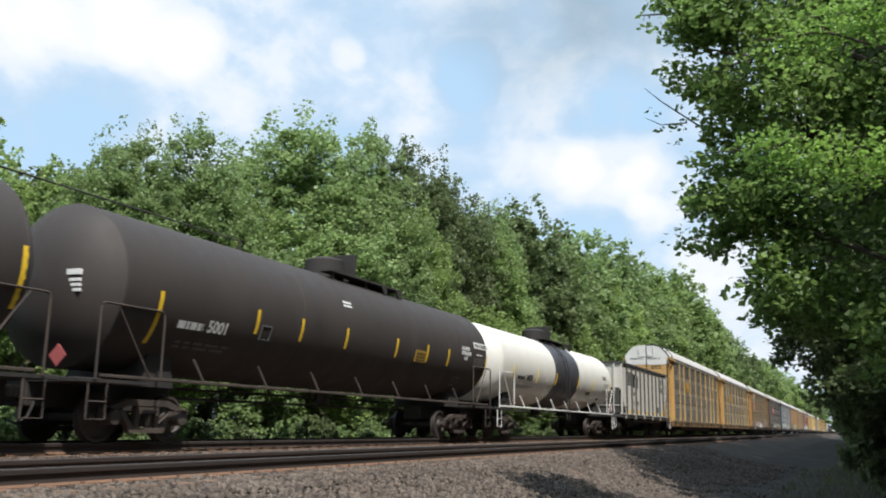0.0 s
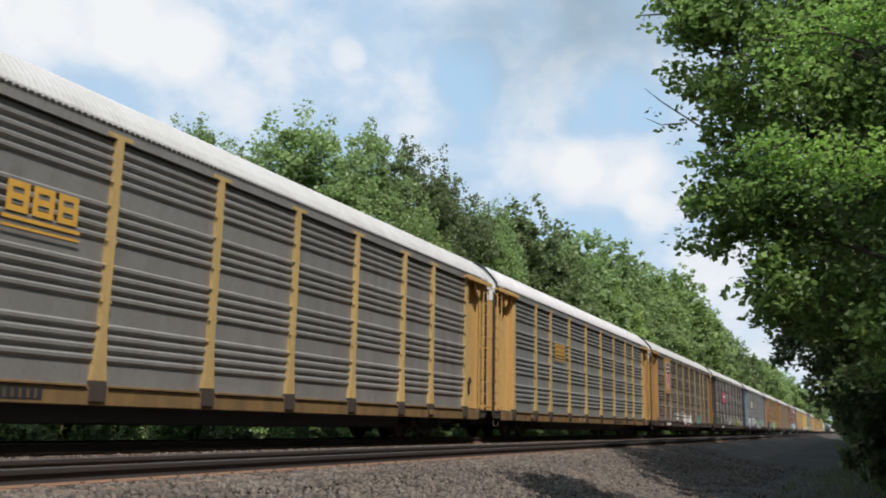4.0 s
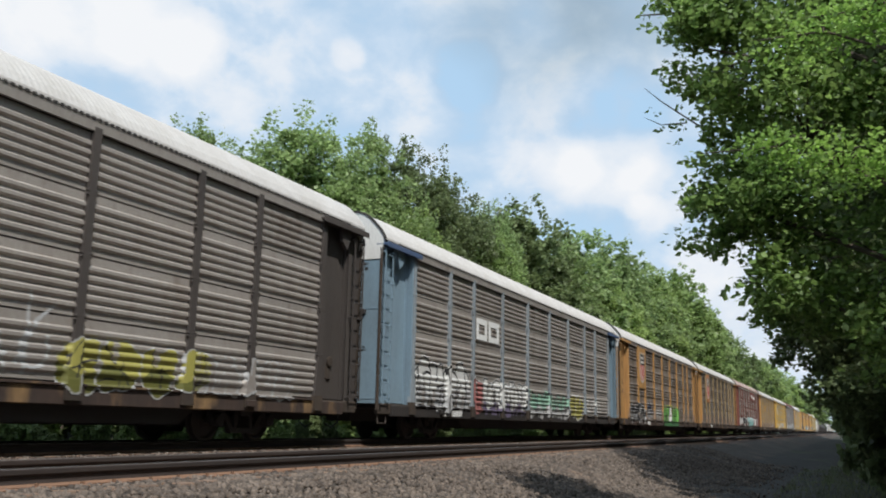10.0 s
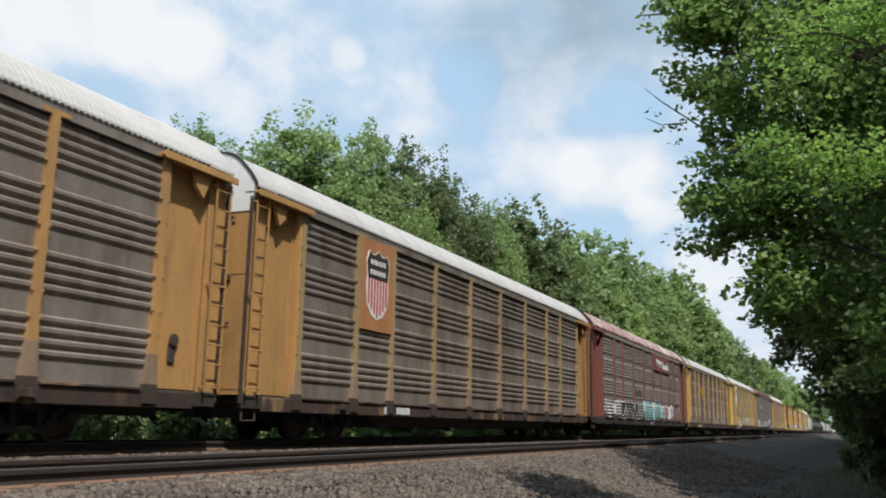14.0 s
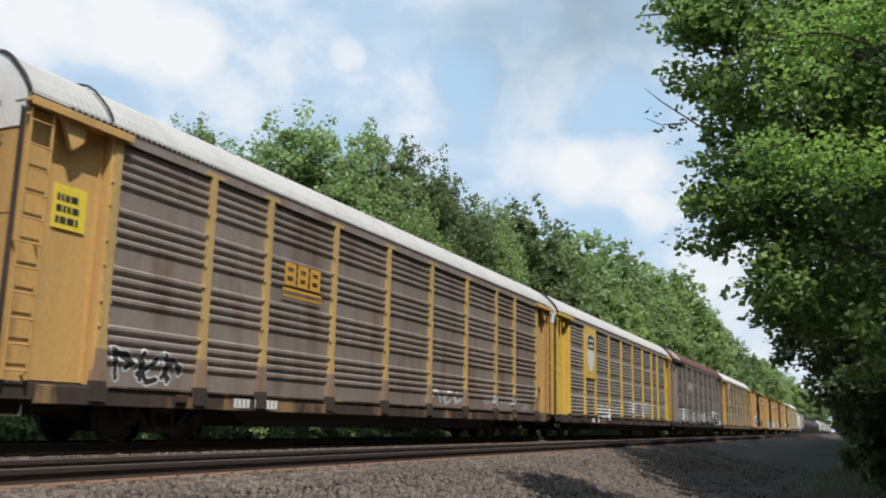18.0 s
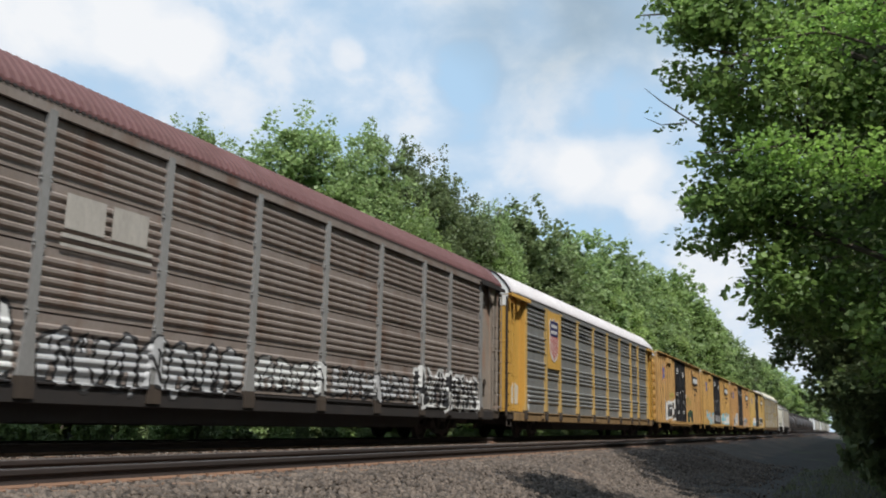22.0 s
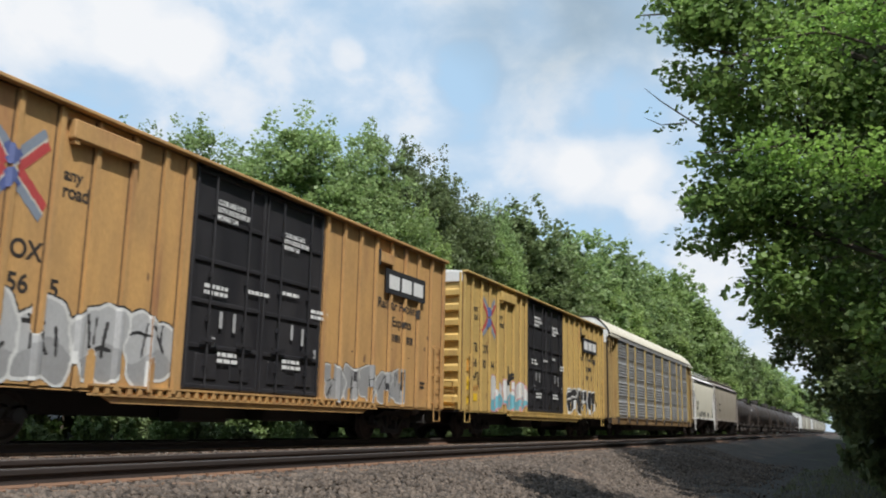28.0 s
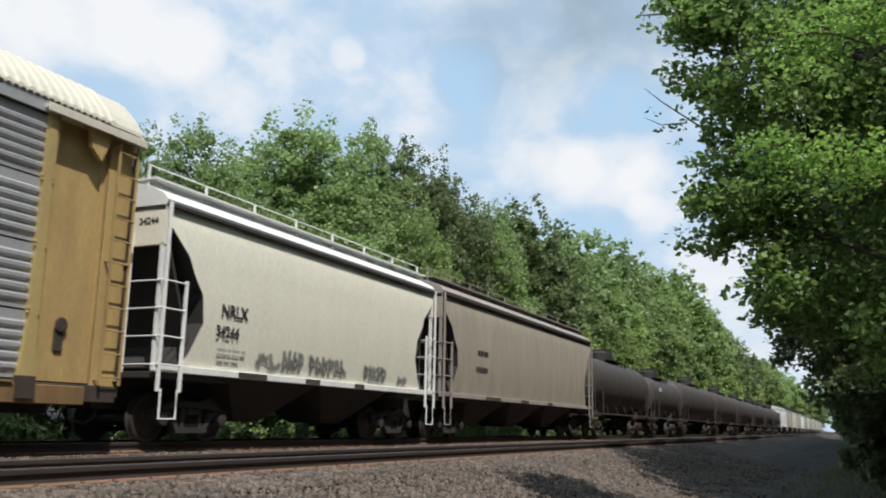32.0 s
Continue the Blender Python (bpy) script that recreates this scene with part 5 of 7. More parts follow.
BOX_POSTS = [0.68, 1.38, 2.23, 3.04, 3.87, 4.70, 5.58, 6.40, 7.06], [12.32, 13.16, 14.02, 14.90, 15.80, 16.70, 17.60, 18.50, 19.42]


def box_front(x, z):
    """y of a boxcar's side at (x, z): sheets and posts."""
    y = -1.532 + 0 * z
    for p in BOX_POSTS[0] + BOX_POSTS[1]:
        y = np.where(np.abs(x - p) < 0.065, -1.616, y)
    return y


def boxcar(s0, label, side_mat):
    c = car("boxcar", label, s0, "boxcar")
    x0, x1, y, zb, zt = 0.61, 19.5, -1.53, 1.0, 5.58
    far = turned_about(BX)
    shade_line = paint("shade_line_brown", (0.10, 0.055, 0.025), 0.8, 0.5)
    ends = BOX_POSTS
    cut = [(x0, zb - 0.12), (5.2, zb - 0.12), (5.6, zb - 0.30), (14.5, zb - 0.30), (14.9, zb - 0.12), (x1, zb - 0.12)]
    for m in (Matrix(), far):
        for a, b, n in ((x0, 7.31, "side_sheet"), (12.19, x1, "side_sheet")):
            o = part(n, shared((n, a), side_mat, lambda: Shape().slab([(a, zb - 0.1), (b, zb - 0.1), (b, zt), (a, zt)], y, y + 0.03)), side_mat, c)
            o.matrix_basis = m
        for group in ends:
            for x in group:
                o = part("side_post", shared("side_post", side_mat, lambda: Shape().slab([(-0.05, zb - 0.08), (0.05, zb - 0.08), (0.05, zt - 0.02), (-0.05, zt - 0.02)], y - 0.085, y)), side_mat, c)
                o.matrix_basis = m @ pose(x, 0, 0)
                # brown strip that paints the shadow line at the post's leading edge
                o = part("post_seam", shared("post_seam", shade_line, lambda: Shape().box(-0.085, -0.05, y - 0.006, y + 0.01, zb - 0.06, zt - 0.03)), shade_line, c, "dark painted shadow line beside the post")
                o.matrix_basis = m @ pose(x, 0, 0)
        for i, x in enumerate((7.33, 9.77)):
            d = part("plug_door", shared("plug_door", BLACK_DOOR, door_shape), BLACK_DOOR, c, "black plug door")
            d.matrix_basis = m @ pose(x, 0, 0) @ Matrix.Diagonal((0.965, 1, 1, 1))
            for q in (0.02, 2.40):
                part("door_edge", shared("door_edge", BLACK_DOOR, lambda: Shape().box(0, 0.08, -1.57, -1.52, 1.05, 5.52, 0.01)), BLACK_DOOR, d, at=(q, 0, 0))
            for q in (0.35, 1.5):
                part("door_panel", shared("door_panel", BLACK_DOOR, lambda: Shape().box(0, 0.7, -1.55, -1.52, 1.25, 1.75, 0.01)), BLACK_DOOR, d, at=(q, 0, 0))
            for q in (0.62, 1.85):
                part("lock_rod", shared("lock_rod", BLACK_DOOR, lambda: rods_shape()), BLACK_DOOR, d, at=(q, 0, 0))
            for z in (1.05, 1.85, 2.75, 3.6, 4.5, 5.42):
                part("batten", shared("batten", BLACK_DOOR, lambda: Shape().box(0.04, 2.46, -1.56, -1.52, 0, 0.09, 0.01)), BLACK_DOOR, d, at=(0, 0, z))
        o = part("door_track", shared("door_track", side_mat, lambda: track_shape()), side_mat, c, "notched door track")
        o.matrix_basis = m
        o = part("side_sill", shared("box_sill", side_mat, lambda: Shape().slab(cut + [(x1, zb - 0.06), (x0, zb - 0.06)], y + 0.0, y + 0.05)), side_mat, c)
        o.matrix_basis = m
        o = part("eave", shared("eave", side_mat, lambda: Shape().box(x0 - 0.03, x1 + 0.03, y - 0.19, y + 0.04, zt, zt + 0.07, 0.012)), side_mat, c)
        o.matrix_basis = m
        o = part("ladder", shared("box_ladder", side_mat, lambda: box_ladder()), side_mat, c)
        o.matrix_basis = m
        o = part("ladder", shared("box_ladder_b", side_mat, lambda: box_ladder(18.75)), side_mat, c)
        o.matrix_basis = m
        e = part("end_wall", shared("box_end", side_mat, box_end_shape), side_mat, c, "ribbed steel end wall")
        e.matrix_basis = m
        for i in range(8):
            q = part("end_rib", shared("end_rib", side_mat, lambda: Shape().slab([(0.62, 0), (0.50, 0.05), (0.50, 0.22), (0.62, 0.30)], -1.42, 1.42)), side_mat, e, at=(0, 0, 1.14 + i * 0.515))
        e = part("end_plate", shared("end_plate", WHITE, lambda: Shape().box(x0 - 0.05, x0 + 0.0, y + 0.02, -y - 0.02, zt - 0.32, zt + 0.05, 0.01)), WHITE, c, "white plate at the top of the end")
        e.matrix_basis = m
    part("roof", shared("box_roof", WHITE, lambda: box_roof()), WHITE, c)
    part("underframe", shared("box_under", DARK, lambda: Shape().box(0.4, BX - 0.4, -0.35, 0.35, 0.48, 0.95, 0.02).box(0.65, 19.45, -1.45, 1.45, 0.88, 0.96).box(8, 9.5, -1.0, -0.4, 0.4, 0.8, 0.04)
         .box(11, 12.5, -0.9, -0.4, 0.45, 0.85, 0.04)), DARK, c)
    for x, way in ((0.1, -1), (BX - 0.1, 1)):
        coupler(c, x, way)
    for x in (3.1, BX - 3.1):
        truck(c, x, DARK)
    return c


def door_shape():
    w, y = 2.5, -1.50
    return Shape().box(0, w, y - 0.02, y + 0.05, 1.02, 5.56, 0.01)


def rods_shape():
    s = Shape()
    s.tube([(0, -1.60, 1.08), (0, -1.60, 5.46)], 0.024, 6)
    for z in (1.5, 2.4, 3.3, 4.6):
        s.box(-0.05, 0.05, -1.62, -1.55, z, z + 0.1)
    return s.box(-0.25, 0.3, -1.64, -1.60, 1.98, 2.05)


def track_shape():
    s = Shape().box(5.0, 15.2, -1.60, -1.50, 0.98, 1.02).box(5.0, 15.2, -1.58, -1.53, 0.82, 0.86)
    x = 5.1
    while x < 15.1:
        s.box(x, x + 0.10, -1.59, -1.53, 0.86, 0.98)
        x += 0.26
    return s


def box_ladder(at=0.72):
    s = ladder_shape(0.5, 1.0, 2.9, 0.42, 0.013, -1.53, 0.08)
    s.tube([(0.03, -1.60, 1.0), (0.03, -1.60, 0.55), (0.47, -1.60, 0.55), (0.47, -1.60, 1.0)], 0.018, 6)
    s.v = [(x + at, y, z) for x, y, z in s.v]
    return s


def box_end_shape():
    s = Shape().box(0.62, 0.66, -1.5, 1.5, 0.95, 5.58)
    for y in (-1.5, 1.42):
        s.box(0.54, 0.66, y, y + 0.08, 0.95, 5.58, 0.01)
    s.tube([(0.45, -1.3, 1.1), (0.45, -1.3, 2.0), (0.45, -0.8, 2.0), (0.45, -0.8, 1.1)], 0.015, 6)
    for z in (1.2, 1.55):
        s.tube([(0.45, -1.3, z), (0.45, -0.8, z)], 0.013, 6)
    return s.box(0.2, 0.62, -1.3, 1.3, 1.0, 1.04)


def box_roof():
    s = Shape().prism([(-1.58, 5.62), (0, 5.80), (1.58, 5.62), (1.58, 5.58), (-1.58, 5.58)], 0.60, 19.52)
    for i in range(19):
        s.prism([(-1.58, 5.625), (0, 5.83), (1.58, 5.625), (0, 5.78)], 0.9 + i * 1.0, 0.98 + i * 1.0)
    return s


# ---- covered hoppers ----
def hopper(s0, length, label, side_mat, trim_mat, detail=True, name="covered_hopper", tall=4.52):
    c = car(name, label, s0, "hopper car")
    a, b = 0.35, length - 0.35
    rings = [(1.45, 0.62, 1.46), (1.75, 0.80, 1.50), (2.35, 1.05, 1.55), (2.9, 0.98, 1.57), (3.3, 0.72, 1.57), (3.6, 0.60, 1.56), (4.1, 0.12, 1.55), (tall - 0.1, 0.0, 1.50), (tall, 0.0, 1.46)]
    v = []
    for z, inset, w in rings:
        v += [(a + inset * 1.2, -w, z), (b - inset * 1.2, -w, z), (b - inset * 1.2, w, z), (a + inset * 1.2, w, z)]
    f = [(i * 4 + j, i * 4 + (j + 1) % 4, i * 4 + 4 + (j + 1) % 4, i * 4 + 4 + j) for i in range(len(rings) - 1) for j in (0, 2)]
    part("hopper_body", Shape().add(v, f + [(3, 2, 1, 0)]), side_mat, c, smooth=True)
    # ends in near black: the open end's shade is put into their colour
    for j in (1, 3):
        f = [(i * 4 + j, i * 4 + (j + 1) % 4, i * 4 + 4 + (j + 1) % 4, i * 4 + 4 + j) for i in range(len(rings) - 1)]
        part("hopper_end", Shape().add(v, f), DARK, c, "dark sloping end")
    rl = [(-1.52, tall), (-1.56, tall + 0.10), (-1.45, tall + 0.22), (-1.05, tall + 0.42), (-0.5, tall + 0.54), (0, tall + 0.57), (0.5, tall + 0.54), (1.05, tall + 0.42), (1.45, tall + 0.22), (1.56, tall + 0.10), (1.52, tall)]
    part("roof", Shape().prism(rl, a - 0.02, b + 0.02), trim_mat, c, smooth=True)
    part("top_chord", Shape().box(a, b, -1.60, -1.50, tall - 0.04, tall + 0.04, 0.01).box(a, b, 1.50, 1.60, tall - 0.04, tall + 0.04, 0.01), DARK, c)
    for y in (-1.56, 1.46):
        part("side_sill", Shape().box(0.3, length - 0.3, y, y + 0.10, 1.32, 1.46, 0.01), trim_mat, c)
        for q0, q1 in ((0.22, 0.30), (0.42, 0.47), (0.60, 0.64)):
            part("sill_patch", Shape().box(length * q0, length * q1, y - 0.004, y + 0.104, 1.33, 1.45), IRON, c)
    n = 2 if length < 14 else 3
    for i in range(n):
        m = a + 2.4 + (b - a - 4.8) * (i + 0.5) / n
        w = (b - a - 4.0) / n / 2 * 0.95
        v = [(m + sx * (w if k == 0 else 0.45), sy * (1.4 if k == 0 else 0.5), 1.46 if k == 0 else 0.42) for k in (0, 1) for sx, sy in ((-1, -1), (1, -1), (1, 1), (-1, 1))]
        part("chute", Shape().add(v, [(0, 1, 5, 4), (1, 2, 6, 5), (2, 3, 7, 6), (3, 0, 4, 7), (4, 5, 6, 7), (3, 2, 1, 0)]), DARK, c)
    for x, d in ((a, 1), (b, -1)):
        # slope behind the ladders, coloured dark for the same shade
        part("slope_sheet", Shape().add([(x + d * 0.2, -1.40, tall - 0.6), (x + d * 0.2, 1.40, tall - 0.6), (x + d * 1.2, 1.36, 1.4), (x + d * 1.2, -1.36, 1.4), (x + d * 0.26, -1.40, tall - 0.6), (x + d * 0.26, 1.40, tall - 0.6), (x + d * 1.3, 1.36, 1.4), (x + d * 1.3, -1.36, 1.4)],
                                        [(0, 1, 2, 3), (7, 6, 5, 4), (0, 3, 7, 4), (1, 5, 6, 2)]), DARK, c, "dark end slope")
        part("end_platform", Shape().box(min(x, x + d * 2.3), max(x, x + d * 2.3), -1.5, 1.5, 1.2, 1.32, 0.01).box(min(x - d * 0.3, x + d * 3), max(x - d * 0.3, x + d * 3), -0.32, 0.32, 0.62, 1.22, 0.02), DARK, c)
        part("end_wall", Shape().box(min(x, x + d * 0.1), max(x, x + d * 0.1), -1.52, 1.52, tall - 0.78, tall + 0.1), side_mat, c, "pale upper end wall")
        for y in (-1.5, 1.42):
            part("corner_post", Shape().box(min(x, x + d * 0.08), max(x, x + d * 0.08), y, y + 0.08, 1.3, tall - 0.75), trim_mat, c)
        lad = Shape()
        for q in (0.02, 0.62):
            lad.box(x + d * q - 0.025, x + d * q + 0.025, -1.64, -1.58, 0.95, tall + 0.05 if q < 0.3 else 3.1)
        for k in range(4):
            lad.tube([(x + d * 0.02, -1.62, 1.45 + k * 0.53), (x + d * 0.62, -1.62, 1.45 + k * 0.53)], 0.018, 6)
        lad.tube([(x + d * 0.1, -1.62, 1.0), (x + d * 0.1, -1.62, 0.45), (x + d * 0.55, -1.62, 0.45), (x + d * 0.55, -1.62, 1.0)], 0.022, 6)
        for y in (-0.75,):
            lad.tube([(x - d * 0.02, y, 1.3), (x - d * 0.02, y, tall - 0.5)], 0.02, 6)
        for k in range(4):
            lad.tube([(x - d * 0.02, -1.62, 1.45 + k * 0.53), (x - d * 0.02, -0.75, 1.45 + k * 0.53)], 0.016, 6)
        part("end_ladder", lad, trim_mat, c)
    run = Shape()
    for y in (-0.95, 0.95):
        k = int((b - a) / 1.7)
        for i in range(k + 1):
            x = a + 0.05 + (b - a - 0.1) * i / k
            run.box(x - 0.022, x + 0.022, y - 0.022, y + 0.022, tall + 0.40, tall + 0.86)
        run.tube([(a, y, tall + 0.86), (b, y, tall + 0.86)], 0.016, 5)
        run.box(a, b, y - 0.25, y + 0.25, tall + 0.55, tall + 0.585)
    part("running_board", run, trim_mat if detail else DARK, c)
    for x, way in ((0.15, -1), (length - 0.15, 1)):
        coupler(c, x, way)
    for x in (2.0, length - 2.0):
        truck(c, x, DARK, False)
    return c


# ---- open coal gondola ----
def gondola(s0):
    c = car("gondola_car", "pale grey high-sided coal gondola with dark ribs and sloping ends", s0, "gondola")
    pale, dark = paint("gondola_grey", (0.64, 0.61, 0.55), 0.6, 0.4, second=(0.43, 0.40, 0.36)), paint("gondola_dark", (0.060, 0.058, 0.056), 0.7, 0.4)
    x0, x1, zt = 2.30, 16.05, 4.06
    ribs = [2.36, 3.71, 5.01, 6.20, 7.42, 8.62, 9.84, 11.08, 12.30, 13.50, 14.76, 15.98]
    sheet = [(x0, 2.62), (x0, zt), (x1, zt), (x1, 2.62), (x1 - 1.15, 1.24), (x0 + 1.45, 1.24)]
    for y in (-1.52, 1.49):
        part("side_sheet", Shape().slab(sheet, y, y + 0.03), pale, c)
        for k, x in enumerate(ribs):
            lo = 1.24
            part("side_rib", Shape().box(x - 0.065, x + 0.065, y - (0.09 if y < 0 else -0.03), y + (0.0 if y < 0 else 0.12), lo, zt, 0.012), pale if k in (0, 11) else paint("gondola_rib", (0.10, 0.097, 0.09), 0.65, 0.4), c)
        part("top_chord", Shape().box(x0 - 0.05, x1 + 0.05, y - 0.09, y + 0.09, zt, zt + 0.13, 0.015), dark, c)
        part("side_sill", Shape().box(0.5, 17.0, y - 0.02, y + 0.05, 1.06, 1.22, 0.01), dark, c)
        part("sill_flange", Shape().box(x0, x1, y - 0.06, y + 0.06, 1.22, 1.29, 0.01), pale, c)
        for x in (3.4, 6.0, 8.5, 11.0, 13.6):
            part("sill_gusset", Shape().box(x - 0.02, x + 0.02, y - 0.07, y - 0.02, 1.0, 1.2), pale, c)
        for i in range(54):
            part("rivet", shared(("gondola_rivet", y > 0), dark, lambda: Shape().box(-0.015, 0.015, y - 0.066, y - 0.058, 1.235, 1.275)), dark, c, at=(2.5 + i * 0.25, 0, 0))
    part("floor", Shape().box(x0 + 1.4, x1 - 1.1, -1.5, 1.5, 1.18, 1.24), dark, c)
    part("centre_sill", Shape().box(0.4, 16.3, -0.33, 0.33, 0.62, 1.10, 0.02).box(4.5, 12.0, -1.25, -1.18, 0.78, 1.0, 0.01).box(6.3, 7.6, -1.0, -0.45, 0.5, 0.95, 0.04), DARK, c)
    for x, d in ((x0, 1), (x1, -1)):
        part("slope_sheet", Shape().slab([(x + d * 0.02, 2.62), (x + d * 1.4, 1.24), (x + d * 1.46, 1.24), (x + d * 0.08, 2.62)], -1.49, 1.49), dark, c, "dark sloping end")
        part("end_sheet", Shape().box(min(x, x + d * 0.05), max(x, x + d * 0.05), -1.52, 1.52, 2.6, zt, 0.005), pale, c)
        for y in (-1.15, 0.55, 1.2):
            part("end_rib", Shape().box(x - d * 0.08 if d > 0 else x, x if d > 0 else x + 0.08, y - 0.05, y + 0.05, 2.5, zt), pale, c)
        part("end_chord", Shape().box(x - 0.08, x + 0.08, -1.55, 1.55, zt, zt + 0.13), dark, c)
        s = Shape()
        for q in (0.05, 0.55):
            s.box(x + d * q - 0.02, x + d * q + 0.02, -1.68, -1.64, 0.6, zt - 0.1)
        for i in range(8):
            s.tube([(x + d * 0.05, -1.66, 0.8 + i * 0.40), (x + d * 0.55, -1.66, 0.8 + i * 0.40)], 0.014, 6)
        if d < 0:
            part("ladder", s, paint("gondola_rib", (0.10, 0.097, 0.09), 0.65, 0.4), c)
        s = Shape()
        for y in (-1.45, -1.0):
            s.tube([(x - d * 1.6, y, 1.1), (x - d * 1.6, y, 2.3), (x - d * 1.5, y, 2.4), (x - d * 0.05, y, 2.4)], 0.022, 6)
        if d < 0:
            part("end_rail", s, pale, c)
        part("end_platform", Shape().box(min(x - d * 1.75, x), max(x - d * 1.75, x), -1.5, 1.5, 1.08, 1.16, 0.01), dark, c)
        part("corner_step", Shape().tube([(x - d * 1.6, -1.5, 1.1), (x - d * 1.6, -1.5, 0.5), (x - d * 1.15, -1.5, 0.5), (x - d * 1.15, -1.5, 1.1)], 0.022, 6), WHITE, c)
    for x, way in ((0.35, -1), (16.3, 1)):
        coupler(c, x, way)
    for x in (3.0, 13.7):
        truck(c, x, DARK, True)
    y = -1.528
    s = Shape()
    for i in range(6):
        s.box(3.80, 5.15 + i * 0.06, y - 0.004, y, 3.62 - i * 0.135, 3.70 - i * 0.135)
    s.slab([(5.15, 2.86), (5.32, 3.66), (6.06, 3.62), (5.88, 2.82)], y - 0.005, y)
    s.slab([(6.30, 2.80), (6.42, 3.60), (6.92, 3.56), (6.80, 2.78)], y - 0.005, y)
    part("emblem", s, LETTER_BLACK, c, "black striped emblem")
    bars(c, 5.58, 2.36, 0.42, 0.36, 1, LETTER_BLACK, y, seed=3)
    letters("27", 5.55, 1.80, 0.25, LETTER_BLACK, c, y, stretch=1.0)
    letters("249", 6.40, 1.80, 0.25, LETTER_BLACK, c, y, stretch=1.05)
    letters("TOP", 13.60, 3.38, 0.34, LETTER_BLACK, c, y, stretch=0.92)
    letters("GON", 13.60, 2.88, 0.34, LETTER_BLACK, c, y, stretch=0.85)
    for x in (4.4, 6.7, 9.2, 11.7, 14.2):
        part("reflector", Shape().box(x, x + 0.45, y - 0.006, y, 1.32, 1.50), SIGN_YELLOW, c, "yellow reflective strip")
    part("notice_plate", Shape().box(12.5, 13.2, y - 0.006, y, 1.5, 1.85), LETTER_BLACK, c)
    bars(c, 5.3, 1.36, 0.5, 0.3, 3, LETTER_BLACK, y, seed=8)
    letters("27249", 0.0, 0.0, 0.2, LETTER_BLACK, c, 0).matrix_basis = pose(2.28, 0.18, 3.52, 90, 0, -90)
    part("end_panel", Shape().box(x0 - 0.012, x0 - 0.004, -1.45, 1.45, 1.3, 2.72), dark, c, "blackened lower end")
    part("guard_rail", Shape().tube([(x0 - 0.06, 1.4, 1.72), (x0 - 0.06, -1.56, 1.72), (3.66, -1.56, 1.72)], 0.022, 6), pale, c)
    part("air_pipe", Shape().tube([(6.0, -1.35, 0.92), (14.6, -1.35, 0.92)], 0.07, 8), dark, c)
    for x in ribs[1:-1]:
        for z in (1.33, 2.22, 2.97, 3.62):
            part("rib_plate", shared("rib_plate", dark, lambda: Shape().box(-0.09, 0.09, y - 0.05, y, -0.03, 0.03)), dark, c, at=(x, 0, z))
    return c


# ---- the train, from its head to its tail ----
YELLOW = paint("rack_yellow", (0.60, 0.36, 0.125), 0.55, 0.4, rust=(0.22, 0.12, 0.06), rust_edge=(0.66, 0.8))
GOLD = paint("rack_gold", (0.45, 0.245, 0.085), 0.6, 0.6, rust=(0.20, 0.10, 0.05), rust_edge=(0.6, 0.78))
BRIGHT = paint("rack_bright_yellow", (0.70, 0.46, 0.09), 0.5, 0.3, rust=(0.25, 0.13, 0.05), rust_edge=(0.64, 0.76))
CLEAN = paint("rack_clean_yellow", (0.60, 0.345, 0.075), 0.45, 0.15)
CHAR = paint("rack_charcoal", (0.055, 0.046, 0.042), 0.65, 0.4)
BLUE = paint("rack_blue", (0.19, 0.275, 0.34), 0.6, 0.4, rust=(0.20, 0.13, 0.09), rust_edge=(0.68, 0.82))
MAROON = paint("rack_maroon", (0.22, 0.075, 0.06), 0.6, 0.4)
GREY = paint("rack_grey", (0.30, 0.30, 0.29), 0.6, 0.5, rust=(0.26, 0.14, 0.08), rust_edge=(0.6, 0.75))
SHEET_BROWN = paint("screen_brown_grey", (0.30, 0.255, 0.22), 0.44, 0.75, second=(0.150, 0.112, 0.087), metal=0.32, rust=(0.085, 0.052, 0.036), rust_edge=(0.53, 0.78))
SHEET_GREY = paint("screen_grey", (0.30, 0.285, 0.265), 0.44, 0.5, second=(0.185, 0.165, 0.145), metal=0.35, rust=(0.13, 0.095, 0.07), rust_edge=(0.60, 0.85))
SHEET_BLUE = paint("screen_blue_grey", (0.262, 0.262, 0.252), 0.44, 0.35, second=(0.19, 0.19, 0.18), metal=0.25)
SHEET_SILVER = paint("screen_silver", (0.44, 0.44, 0.445), 0.44, 0.35, second=(0.25, 0.25, 0.252), metal=0.40)
SHEET_TAN = paint("screen_tan", (0.38, 0.345, 0.315), 0.44, 0.55, second=(0.26, 0.225, 0.195), metal=0.30, rust=(0.16, 0.115, 0.085), rust_edge=(0.60, 0.82))
SHEET_RUSTY = paint("screen_rusty", (0.31, 0.26, 0.23), 0.44, 0.6, second=(0.20, 0.155, 0.125), metal=0.25, rust=(0.18, 0.10, 0.065), rust_edge=(0.55, 0.75))
ROOF_WHITE = paint("roof_white", (0.47, 0.45, 0.425), 0.5, 0.5, second=(0.33, 0.31, 0.285))
ROOF_PINK = paint("roof_pale", (0.50, 0.475, 0.475), 0.5, 0.4, second=(0.38, 0.35, 0.345))
ROOF_CREAM = paint("roof_cream", (0.57, 0.53, 0.43), 0.5, 0.2)
ROOF_RED = paint("roof_red", (0.115, 0.042, 0.038), 0.65, 0.5, second=(0.075, 0.035, 0.032))
ROOF_STRIPED = paint("roof_maroon", (0.20, 0.075, 0.06), 0.6, 0.5, rust=(0.55, 0.50, 0.46), rust_edge=(0.56, 0.60))
